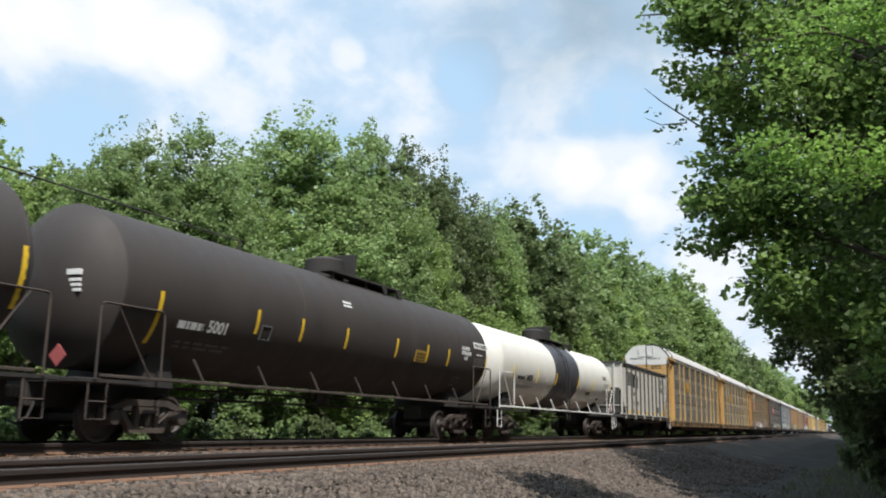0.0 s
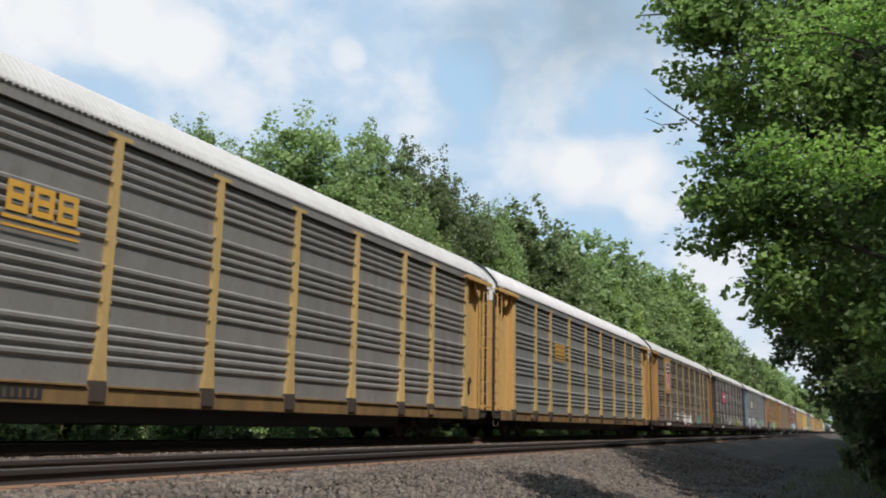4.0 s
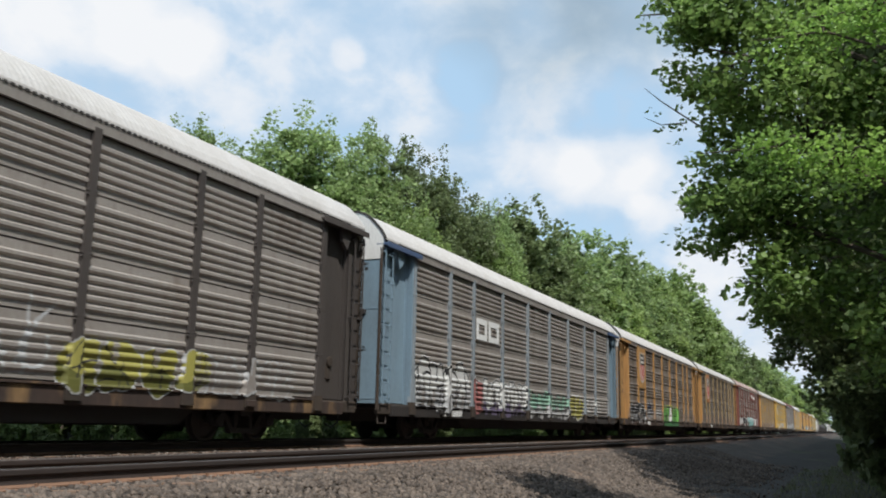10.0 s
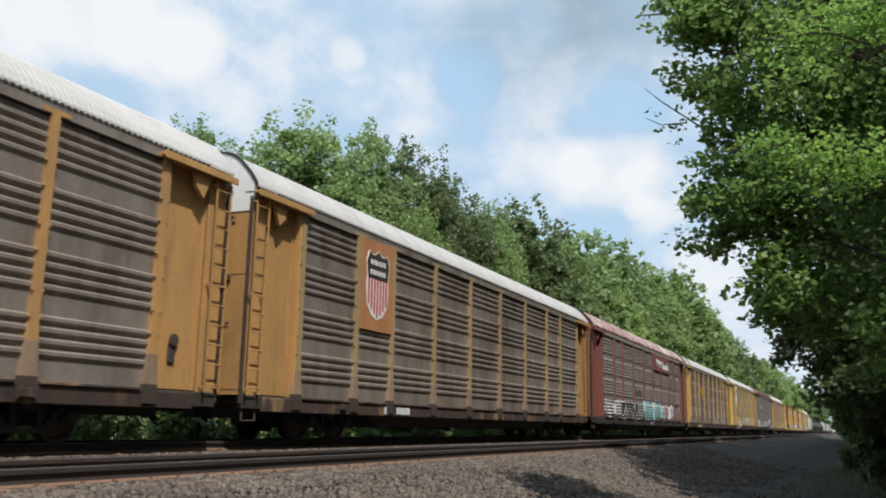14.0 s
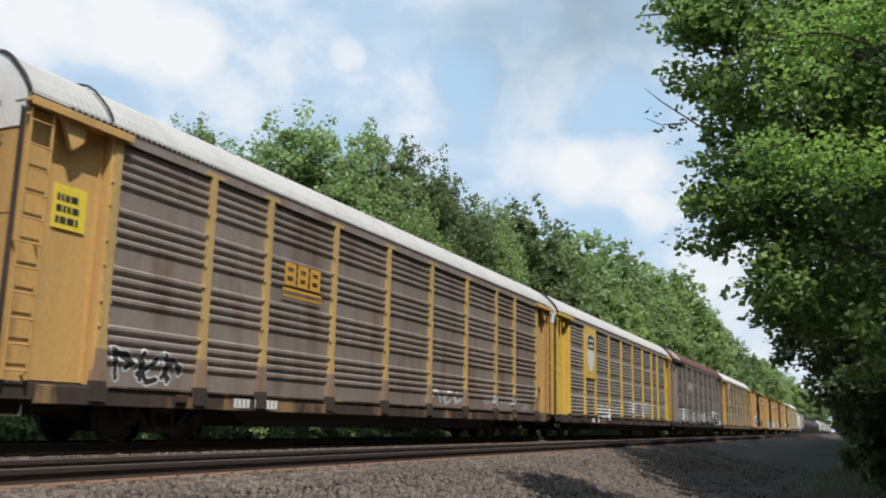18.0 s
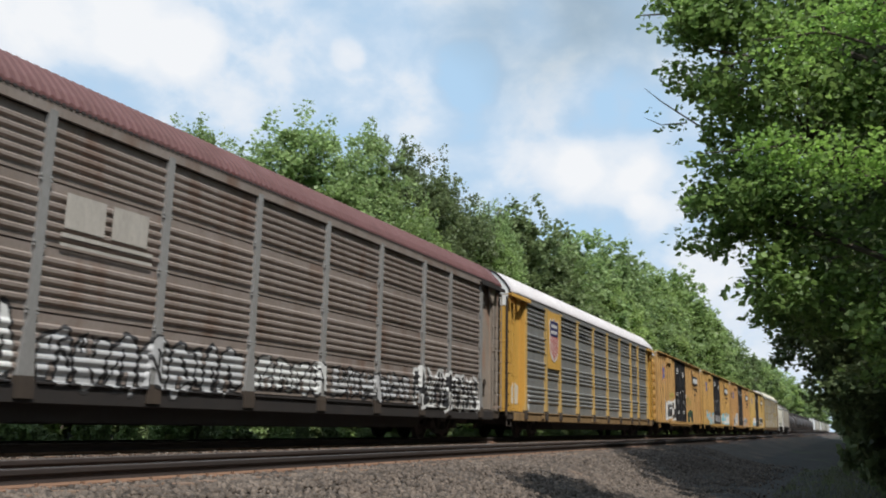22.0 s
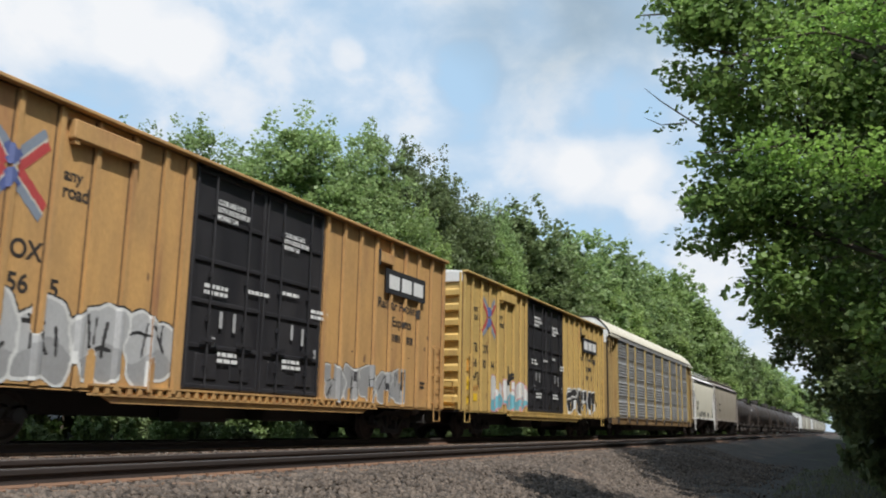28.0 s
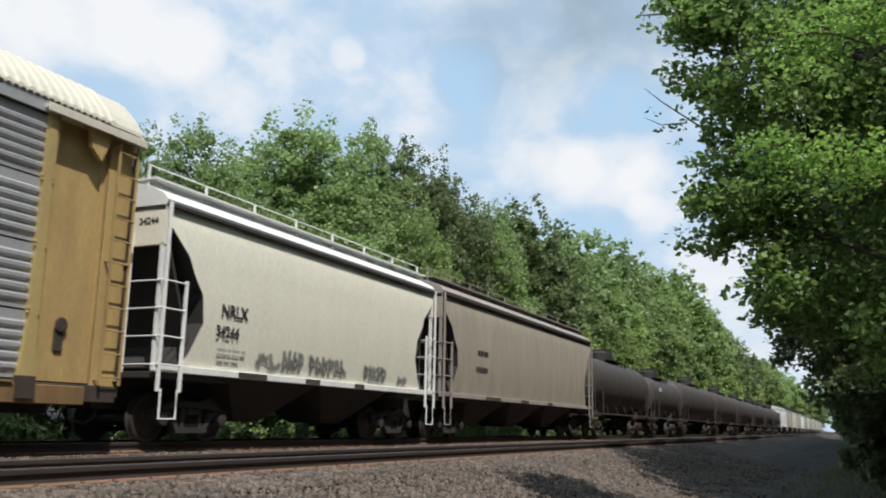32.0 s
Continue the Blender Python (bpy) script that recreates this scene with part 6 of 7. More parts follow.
ROOF_PEELED = paint("roof_peeled_white", (0.60, 0.545, 0.50), 0.65, 0.5, rust=(0.30, 0.13, 0.10), rust_edge=(0.55, 0.64))
SILL_RUST = paint("sill_rusty", (0.055, 0.034, 0.025), 0.8, 0.7, second=(0.022, 0.016, 0.014), rust=(0.24, 0.145, 0.065), rust_edge=(0.54, 0.66))
SILL_DARK = paint("sill_dark", (0.017, 0.014, 0.013), 0.8, 0.6, second=(0.034, 0.026, 0.021))
SILL_GOLD = paint("sill_gold_dirty", (0.22, 0.13, 0.05), 0.65, 0.7, second=(0.085, 0.055, 0.03))
POST_FADED = paint("post_faded_yellow", (0.53, 0.355, 0.135), 0.6, 0.5)
POST_BROWN = paint("post_brown", (0.34, 0.24, 0.115), 0.6, 0.5)
FLARE = paint("post_foot_brown", (0.30, 0.20, 0.13), 0.7, 0.6, second=(0.14, 0.09, 0.065))
POST_GREY = paint("post_pale_grey", (0.25, 0.285, 0.31), 0.6, 0.5)
BLUE_DARK = paint("ledge_blue", (0.06, 0.10, 0.19), 0.6, 0.4)
SPRAY = {n: paint("spray_" + n, c, 0.6, 0.3) for n, c in (("mist", (0.30, 0.30, 0.30)), ("red", (0.42, 0.16, 0.15)), ("dark_olive", (0.13, 0.13, 0.03)), ("rose", (0.56, 0.38, 0.38)), ("maroon", (0.2, 0.05, 0.07)), ("teal_dark", (0.07, 0.13, 0.15)), ("pale_teal", (0.34, 0.56, 0.56)), ("navy", (0.02, 0.025, 0.06)), ("lime", (0.52, 0.6, 0.1)), ("violet", (0.15, 0.12, 0.20)), ("white", (0.62, 0.62, 0.60)), ("black", (0.02, 0.02, 0.022)), ("green", (0.16, 0.42, 0.09)), ("teal", (0.22, 0.45, 0.43)), ("mint", (0.26, 0.44, 0.34)),
                                                             ("pink", (0.55, 0.30, 0.30)), ("silver", (0.42, 0.42, 0.42)), ("blue", (0.16, 0.42, 0.50)), ("olive", (0.36, 0.33, 0.08)), ("dark_green", (0.05, 0.15, 0.06)))}
TANK_BLACK = paint("tank_black", (0.044, 0.036, 0.033), 0.66, 0.4, second=(0.054, 0.043, 0.037), grain=60)
TANK_WHITE = paint("tank_white", (0.76, 0.74, 0.68), 0.45, 0.22, second=(0.62, 0.58, 0.50), grain=60)


def stripes(c, xs, mat=SIGN_YELLOW, a0=-14, a1=10):
    for x in xs:
        curved_patch(c, "reflector", x, x + 0.10, a0, a1, mat, label="yellow reflective strip")


def build_tanks():
    t0 = tank(-8.75, 19.7, "glossy black tank car with yellow reflective strips", TANK_BLACK, spin=True)
    stripes(t0, (18.5,), a0=-30, a1=8)
    tank_plate(t0, "name_plate", 17.0, 3.02, 0.9, 0.15, LETTER_WHITE, "white plate")
    t1 = tank(10.95, 19.7, "glossy black tank car with white numbers and yellow reflective strips", TANK_BLACK, spin=True, dome_at=10.3)
    stripes(t1, (5.02, 6.78, 8.87, 11.7, 13.75, 15.35), a0=-21, a1=-1)
    stripes(t1, (1.95, 18.58), a0=-41, a1=-2)
    grey = paint("grey_lettering", (0.10, 0.10, 0.10), 0.6, 0.2)
    tank_bars(t1, 2.60, 2.20, 0.75, 0.25, 1, LETTER_WHITE, 2, "mark_lettering", 0.0)
    tank_text(t1, "5001", 3.48, 2.20, 0.25, LETTER_WHITE, 0.95)
    tank_bars(t1, 2.75, 1.82, 1.7, 0.22, 2, grey, 4)
    tank_bars(t1, 8.80, 3.40, 0.42, 0.2, 2, LETTER_WHITE, 5)
    for x0, x1, z in ((5.25, 5.29, 2.2), (5.61, 5.65, 2.2)):
        tank_plate(t1, "notice_edge", x0, z, x1 - x0, 0.34, grey)
    for z in (2.2, 2.5):
        tank_plate(t1, "notice_edge", 5.29, z, 0.32, 0.04, grey)
    tank_plate(t1, "yellow_notice", 13.0, 2.28, 0.72, 0.36, paint("notice_ochre", (0.45, 0.28, 0.04), 0.6, 0.4), "ochre notice plate")
    tank_bars(t1, 13.04, 2.31, 0.64, 0.30, 3, paint("notice_brown", (0.16, 0.10, 0.03), 0.6, 0.3), 21, lift=0.017)
    for text, x, z in (("LIQUEFIED", 16.42, 2.93), ("PETROLEUM", 16.42, 2.77), ("GAS", 16.66, 2.61)):
        tank_text(t1, text, x, z, 0.12, LETTER_WHITE, 0.86 if len(text) > 3 else 0.9)
    plate = tank_plate(t1, "name_plate", 17.52, 3.06, 1.08, 0.21, LETTER_WHITE, "white plate with black lettering")
    tank_text(t1, "NON ODORIZED", 17.56, 3.10, 0.13, LETTER_BLACK, 0.80, lift=0.018)
    tank_bars(t1, 17.72, 2.83, 0.5, 0.06, 1, LETTER_WHITE, 6)
    tank_bars(t1, 17.5, 2.36, 1.0, 0.40, 5, paint("dull_lettering", (0.16, 0.155, 0.15), 0.6, 0.2), 7)
    for x, z, w, h in ((16.40, 1.74, 0.42, 0.03), (16.40, 1.99, 0.42, 0.03), (16.40, 1.77, 0.03, 0.22), (16.79, 1.77, 0.03, 0.22)):
        tank_plate(t1, "placard_holder", x, z, w, h, paint("dull_lettering", (0.16, 0.155, 0.15), 0.6, 0.2))
    # writing and a diamond placard on the leading end
    s = Shape()
    for i, (w, z) in enumerate(((0.50, 2.95), (0.58, 2.83), (0.58, 2.74), (0.45, 2.65))):
        s.box(0.50 + 0.012 * i, 0.62, -0.95, -0.95 + w, z, z + (0.10 if i == 0 else 0.055))
    part("end_lettering", s, LETTER_WHITE, t1, "small white lettering")
    part("placard", Shape().add([(0.3, -0.85, 1.30), (0.3, -0.65, 1.50), (0.3, -0.85, 1.70), (0.3, -1.05, 1.50), (0.32, -0.85, 1.30), (0.32, -0.65, 1.50), (0.32, -0.85, 1.70), (0.32, -1.05, 1.50)],
                                [(0, 1, 2, 3), (7, 6, 5, 4), (0, 4, 5, 1), (1, 5, 6, 2), (2, 6, 7, 3), (3, 7, 4, 0)]), paint("placard_red", (0.40, 0.10, 0.10), 0.5, 0.2), t1, "red diamond placard")
    part("safety_cable", Shape().tube([(-1.6, 0.9, 5.02), (7.4, 0.9, 5.02)], 0.022, 5).tube([(-1.6, 0.9, 4.0), (-1.6, 0.9, 5.02)], 0.03, 5).tube([(7.4, 0.9, 4.0), (7.4, 0.9, 5.02)], 0.03, 5), DARK, t1)
    band = paint("tank_band", (0.050, 0.050, 0.058), 0.5, 0.3)
    t2 = tank(30.50, 18.8, "white tank car with a broad black band and black numbers", TANK_WHITE, spin=True, band=(7.65, 11.45, band), pipe_mat=WHITE, dome_at=9.2, r=1.49, zc=2.86)
    fit = dict(r=1.49, zc=2.86)
    stripes(t2, (2.20, 5.1, 13.95, 17.4), paint("strip_pale_yellow", (0.80, 0.62, 0.16), 0.5, 0.1), a0=-24, a1=-4)
    stripes(t2, (7.67, 11.17), a0=-24, a1=-3)
    dull = paint("pale_lettering", (0.40, 0.39, 0.36), 0.6, 0.2)
    tank_bars(t2, 2.85, 2.28, 0.85, 0.24, 1, LETTER_BLACK, 2, "mark_lettering", 0.0, **fit)
    tank_text(t2, "54878", 3.88, 2.28, 0.24, LETTER_BLACK, 0.95, **fit)
    tank_bars(t2, 3.0, 1.95, 2.0, 0.16, 2, dull, 14, **fit)
    tank_plate(t2, "notice_plate", 13.22, 2.02, 0.74, 0.20, paint("notice_soiled", (0.20, 0.155, 0.05), 0.6, 0.5), "soiled ochre notice plate", **fit)
    tank_bars(t2, 15.98, 2.93, 0.70, 0.21, 2, paint("faded_black_lettering", (0.12, 0.12, 0.12), 0.6, 0.2), 15, **fit)
    tank_plate(t2, "data_panel", 16.2, 2.40, 1.0, 0.34, paint("panel_grey", (0.42, 0.42, 0.37), 0.6, 0.4), "grey panel of small lettering", **fit)
    tank_bars(t2, 16.24, 2.44, 0.92, 0.26, 4, paint("pale_lettering_light", (0.58, 0.57, 0.52), 0.6, 0.2), 16, lift=0.016, **fit)
    tank_plate(t2, "notice_plate", 15.75, 1.83, 0.38, 0.15, LETTER_BLACK, "small black plate", **fit)
    s = Shape()
    for i, (w, z) in enumerate(((0.55, 3.02), (0.5, 2.9), (0.5, 2.8), (0.3, 2.7))):
        s.box(0.47 + 0.006 * i, 0.62, -0.75, -0.75 + w, z, z + (0.10 if i == 0 else 0.055))
    part("end_lettering", s, paint("faded_black_lettering", (0.12, 0.12, 0.12), 0.6, 0.2), t2, "small black lettering")
    for z, m, k in ((1.48, paint("placard_red", (0.40, 0.10, 0.10), 0.5, 0.2), 0.24), (1.48, LETTER_WHITE, 0.17)):
        part("placard", Shape().slab([(17.45, z - k), (17.45 + k * 0.8, z), (17.45, z + k), (17.45 - k * 0.8, z)], -1.56 - (0.24 - k) * 0.05, -1.55), m, t2, "white diamond placard with a red edge")
    lad = Shape()
    for x in (9.0, 9.45):
        lad.tube([(x, -1.60, 0.75), (x, -1.60, 2.9), (x, -1.42, 3.55), (x, -0.95, 4.12), (x, -0.5, 4.42)], 0.02, 6)
    for p in ((-1.6, 0.9), (-1.6, 1.25), (-1.6, 1.6), (-1.6, 1.95), (-1.6, 2.3), (-1.6, 2.65), (-1.55, 3.0), (-1.44, 3.4), (-1.22, 3.75), (-0.95, 4.1), (-0.6, 4.34)):
        lad.tube([(9.0, p[0], p[1]), (9.45, p[0], p[1])], 0.016, 5)
    part("side_ladder", lad, DARK, t2, "black curved side ladder")


def logo_plate(c, x0, x1, z0, z1, mat, y=-1.590, name="sign_panel", label="painted sign panel"):
    return part(name, Shape().box(x0, x1, y - 0.012, y, z0, z1, 0.004), mat, c, label)


# how far each autorack stands off an even spacing, by the play of its couplers
SLACK = (0.0, -0.04, -0.08, -0.06, 0.25, 0.28, 0.25, 0.25, 0.25, 0.20, 0.12, 0.10)


def rack(k, *args, **kw):
    return autorack(65.1 + 28.6 * k + SLACK[k], *args, **kw)


def block_logo(c, x0, x1, z0, z1, mat, n, y=-1.560):
    """A railway's initials as hollow blocks over two lines."""
    w = (x1 - x0) / n
    s = Shape()
    lo, t = z0 + (z1 - z0) * 0.34, w * 0.2
    for i in range(n):
        a, b = x0 + i * w, x0 + i * w + w * 0.84
        s.box(a, a + t, y - 0.006, y, lo, z1).box(b - t, b, y - 0.006, y, lo, z1)
        for z in (lo, (lo + z1) / 2 - t / 2, z1 - t):
            s.box(a + t, b - t, y - 0.006, y, z, z + t)
    s.box(x0 - 0.05, x1, y - 0.006, y, z0 + (z1 - z0) * 0.17, z0 + (z1 - z0) * 0.25).box(x0 - 0.05, x1, y - 0.006, y, z0, z0 + (z1 - z0) * 0.06)
    part("emblem", s, mat, c, "plain block emblem")


def shield_panel(c, mat, z0=3.05, plain=False, chief=None):
    logo_plate(c, 4.88, 6.75, lift(z0), 5.40, mat, -1.58)
    shield(c, 5.82, lift(z0 + 0.28), 1.96, plain, chief)


def sill_bars(c, x, mat=LETTER_WHITE):
    """The car's initials and number on the sill, as narrow bars."""
    for a, n in ((x, 4), (x + 0.73, 6)):
        s = Shape().box(a, a + n * 0.145 - 0.04, -1.571, -1.569, 0.71, 0.735)
        for i in range(n):
            s.box(a + i * 0.145, a + i * 0.145 + 0.105, -1.574, -1.569, 0.735, 0.90)
        part("sill_lettering", s, mat, c, "small illegible lettering")


def roof_patch(c, x0, x1, mat, n=7):
    """A strip where the roof's paint has faded or peeled."""
    v = [(x, a * 1.004, b + 0.036) for x in (x0, x1) for a, b in ROOF_LINE[1:n + 1]]
    v += [(x, a * 0.99, b - 0.02) for x in (x0, x1) for a, b in ROOF_LINE[1:n + 1]]
    f = [(i, i + 1, n + i + 1, n + i) for i in range(n - 1)] + [(2 * n + i, 3 * n + i, 3 * n + i + 1, 2 * n + i + 1) for i in range(n - 1)]
    f += [(k * n + i, 2 * n + k * n + i, 2 * n + k * n + i + 1, k * n + i + 1) for k in (0, 1) for i in range(n - 1)]
    part("faded_patch", Shape().add(v, f), mat, c, "strip of faded roof paint")


def build_racks():
    fa, fb = front_of("banded"), front_of("rows")
    S = SPRAY
    logo = paint("emblem_orange", (0.62, 0.33, 0.05), 0.55, 0.3)
    c = rack(0, "tan-yellow autorack car with grey ribbed sides and white roof", YELLOW, SHEET_GREY, ROOF_WHITE, latch=False, hoop=1.45, ribs=(0.14, 0.012), sill_mat=SILL_GOLD, post_mat=POST_FADED)
    block_logo(c, 7.5, 9.0, 3.34, 4.09, logo, 3)
    part("notice", Shape().box(0.98, 1.68, -1.39, -1.362, 3.55, 4.3, 0.004), paint("notice_yellow", (0.75, 0.58, 0.06), 0.5, 0.2), c, "yellow notice with small lettering")
    bars(c, 1.04, 3.64, 0.56, 0.58, 3, LETTER_BLACK, -1.391, seed=3)
    part("notice", Shape().box(0.75, 1.6, -1.39, -1.362, 1.28, 1.55, 0.004), paint("notice_yellow", (0.75, 0.58, 0.06), 0.5, 0.2), c)
    sill_bars(c, 7.0, LETTER_BLACK)
    c = rack(1, "golden autorack car with blue-grey ribbed sides and bright roof", YELLOW, SHEET_BLUE, ROOF_PINK, ribs=(0.2, 0.06), sill_mat=SILL_GOLD, post_mat=POST_FADED)
    block_logo(c, 7.5, 9.0, 3.34, 4.09, logo, 3)
    bars(c, 18.6, 0.72, 1.4, 0.18, 1, LETTER_BLACK, -1.570, "sill_lettering", 0.1, 5)
    sill_bars(c, 11.2, paint("dim_lettering", (0.30, 0.20, 0.10), 0.6, 0.2))
    c = rack(2, "weathered golden autorack car with brown ribbed sides, faded shield", GOLD, SHEET_BROWN, ROOF_WHITE, flare_mat=FLARE, sill_mat=SILL_RUST, ribs=(0.14, 0.012), post_mat=POST_BROWN)
    shield_panel(c, GOLD)
    graffiti(c, 8.4, 12.4, 1.02, 1.84, fa, S["white"], S["black"], 5, 3, 0.03, 0.025, "tag")
    graffiti(c, 12.3, 16.2, 0.80, 1.74, fa, S["white"], S["pink"], 4, 9, 0.11, 0.05)
    graffiti(c, 18.7, 20.9, 0.80, 1.79, fa, S["teal"], S["black"], 3, 5, 0.14, 0.04)
    sill_bars(c, 5.0)
    c = rack(3, "dark charcoal autorack car with grey ribbed sides and red sign", CHAR, SHEET_TAN, ROOF_WHITE, "rows", sill_mat=SILL_RUST, ribs=(0.14, 0.012), end_mat=CHAR, cap_mat=WHITE)
    logo_plate(c, 6.93, 9.6, 3.18, 4.27, paint("sign_pink_red", (0.50, 0.12, 0.16), 0.6, 0.35))
    bars(c, 7.5, 3.72, 1.6, 0.3, 1, LETTER_WHITE, -1.604, "sign_lettering", 0.0, 4)
    graffiti(c, 2.5, 4.5, 1.20, 1.74, fb, S["dark_green"], S["dark_green"], 2, 13, 0.2, 0.02)
    graffiti(c, 7.2, 12.0, 1.04, 1.90, fb, S["black"], S["silver"], 5, 14, 0.02, 0.03, "tag")
    graffiti(c, 12.3, 16.6, 1.04, 1.74, fb, S["silver"], S["white"], 4, 15, 0.01, 0.03, "tag")
    graffiti(c, 18.0, 21.9, 0.80, 1.86, fb, S["olive"], S["silver"], 4, 16, 0.17, 0.03, second=S["dark_olive"], cut=S["black"])
    graffiti(c, 16.2, 18.0, 0.95, 2.45, fb, S["silver"], S["silver"], 2, 18, 0.02, 0.012, "tag")
    graffiti(c, 21.4, 24.9, 0.86, 1.80, fb, SHEET_TAN, S["silver"], 5, 17, 0.012, 0.035)
    part("notice", Shape().box(0.85, 1.25, -1.38, -1.362, 2.75, 3.15), LETTER_WHITE, c)
    part("notice", Shape().box(0.80, 1.5, -1.38, -1.362, 1.85, 2.1), SIGN_YELLOW, c)
    sill_bars(c, 6.2)
    c = rack(4, "pale blue autorack car with weathered ribbed sides and graffiti", BLUE, SHEET_TAN, ROOF_WHITE, "rows", sill_mat=SILL_DARK, ribs=(0.14, 0.012), cap_mat=WHITE, post_mat=POST_GREY, ledge_mat=BLUE_DARK)
    for x0, x1 in ((7.1, 8.1), (8.25, 9.3)):
        s = Shape().box(x0, x0 + 0.22, -1.565, -1.550, 3.4, 4.15).box(x1 - 0.22, x1, -1.565, -1.550, 3.4, 4.15)
        for z in (3.4, 3.95):
            s.box(x0 + 0.22, x1 - 0.22, -1.565, -1.550, z, z + 0.2)
        part("emblem", s, LETTER_WHITE, c, "plain white block emblem")
    graffiti(c, 2.25, 6.6, 0.70, 2.55, fb, S["white"], S["black"], 4, 23, 0.10, 0.06, second=S["silver"], halo=S["white"])
    graffiti(c, 6.8, 12.5, 0.69, 2.20, fb, S["white"], S["black"], 6, 24, 0.15, 0.05, second=S["violet"], cut=S["black"], halo=S["white"], odd=(0, S["red"]), split=0.3)
    graffiti(c, 12.7, 18.3, 0.70, 1.95, fb, S["mint"], S["black"], 6, 26, 0.18, 0.045, second=S["silver"])
    graffiti(c, 18.4, 20.9, 0.72, 2.0, fb, S["olive"], S["white"], 2, 27, 0.16, 0.05, cut=S["black"])
    graffiti(c, 21.5, 24.4, 0.95, 1.95, fb, S["silver"], S["white"], 4, 28, 0.012, 0.03, "tag")
    sill_bars(c, 4.3)
    c = rack(5, "golden autorack car with brown ribbed sides and green graffiti", GOLD, SHEET_BROWN, ROOF_WHITE, flare_mat=FLARE, sill_mat=SILL_RUST, ribs=(0.14, 0.014))
    shield_panel(c, GOLD)
    graffiti(c, 2.2, 6.7, 0.74, 2.05, fa, S["black"], S["silver"], 6, 31, 0.06, 0.04, cut=S["white"])
    graffiti_leaf(c, 8.15, 1.52, 0.88, fa, S["white"], S["navy"], 0.045)
    graffiti(c, 7.0, 9.6, 1.10, 1.62, fa, S["silver"], S["silver"], 3, 32, 0.012, 0.012, "tag")
    graffiti(c, 9.9, 12.2, 1.10, 1.80, fa, S["silver"], S["white"], 4, 33, 0.015, 0.03, "tag")
    graffiti(c, 12.55, 18.5, 0.70, 2.16, fa, S["green"], S["black"], 5, 34, 0.19, 0.07, second=S["dark_green"], odd=(2, S["white"]), halo=S["lime"], split=0.17)
    sprayed_cells(c, "graffiti", 12.7, 18.4, 0.66, 1.06, fa, lambda X, Z: (Z < 1.0 + 0.05 * np.sin(X * 7)).astype(int), [S["dark_green"]], "dark green sprayed ground of the graffiti")
    scr = Shape()
    pr = random.Random(2)
    for i in range(4):
        z = 2.4 + i * 0.55
        scr.tube([(0.95 + pr.uniform(-0.15, 0.5), -1.37, z + pr.uniform(-0.2, 0.3)) for _ in range(6)], 0.022, 4)
    part("graffiti", scr, S["black"], c, "black scrawled tag")
    sill_bars(c, 6.5)
    c = rack(6, "golden autorack car with brown-grey ribbed sides and a faded orange sign", GOLD, SHEET_BROWN, ROOF_WHITE, flare_mat=FLARE, sill_mat=SILL_RUST, ribs=(0.14, 0.012), post_mat=POST_BROWN)
    shield_panel(c, paint("sign_orange_faded", (0.42, 0.18, 0.07), 0.65, 0.5))
    sill_bars(c, 6.5)
    c = rack(7, "maroon autorack car with striped roof and teal graffiti", MAROON, SHEET_TAN, ROOF_STRIPED, "rows", mark="", sill_mat=SILL_DARK, ribs=(0.22, 0.03), cap_mat=MAROON)
    pr, x = random.Random(8), 0.6
    while x < 27:
        w = pr.uniform(0.10, 0.42)
        roof_patch(c, x, x + w, ROOF_PEELED, pr.choice((4, 5, 6, 7)))
        x += w + pr.uniform(0.25, 0.75)
    logo_plate(c, 15.6, 21.1, 4.29, 5.36, MAROON)
    s = Shape().slab([(16.4, 4.78), (16.4, 4.72), (18.6, 4.55), (18.6, 4.60)], -1.618, -1.604)
    for i in range(8):
        s.box(16.5 + i * 0.26, 16.68 + i * 0.26, -1.614, -1.604, 4.84 - i * 0.012, 5.08 - i * 0.012)
    for i in range(7):
        s.box(18.75 + i * 0.30, 18.97 + i * 0.30, -1.614, -1.604, 4.52, 4.84 + (0.16 if i in (0, 5) else 0.0))
    part("sign_lettering", s, LETTER_WHITE, c, "white lettering bars over a swash")
    graffiti(c, 2.3, 6.4, 0.98, 2.05, fb, S["white"], S["black"], 4, 41, 0.09, 0.05)
    graffiti(c, 6.5, 10.9, 0.98, 2.10, fb, S["black"], S["white"], 5, 42, 0.12, 0.05)
    graffiti(c, 9.9, 11.9, 2.33, 2.81, fb, S["black"], S["black"], 4, 43, 0.02, 0.02, "tag")
    graffiti(c, 12.4, 18.3, 0.98, 2.36, fb, S["pale_teal"], S["teal_dark"], 5, 44, 0.22, 0.045, halo=S["white"], cut=S["white"], second=S["teal"])
    graffiti(c, 18.6, 22.8, 0.98, 2.25, fb, S["white"], S["maroon"], 4, 45, 0.15, 0.04, odd=(1, S["rose"]))
    graffiti(c, 23.3, 24.8, 1.90, 2.33, fb, S["black"], S["black"], 3, 46, 0.02, 0.02, "tag")
    sill_bars(c, 14.2, paint("dim_grey_lettering", (0.25, 0.25, 0.25), 0.6, 0.2))
    c = rack(8, "yellow autorack car with brown-grey ribbed sides and orange emblem", YELLOW, SHEET_RUSTY, ROOF_WHITE, latch=False, hoop=1.85, flare_mat=FLARE, sill_mat=SILL_RUST, ribs=(0.14, 0.014), post_mat=POST_FADED)
    block_logo(c, 7.5, 9.1, 3.29, 4.09, logo, 3)
    graffiti(c, 2.3, 4.4, 1.02, 1.74, fa, S["black"], S["white"], 3, 51, 0.05, 0.03, "tag")
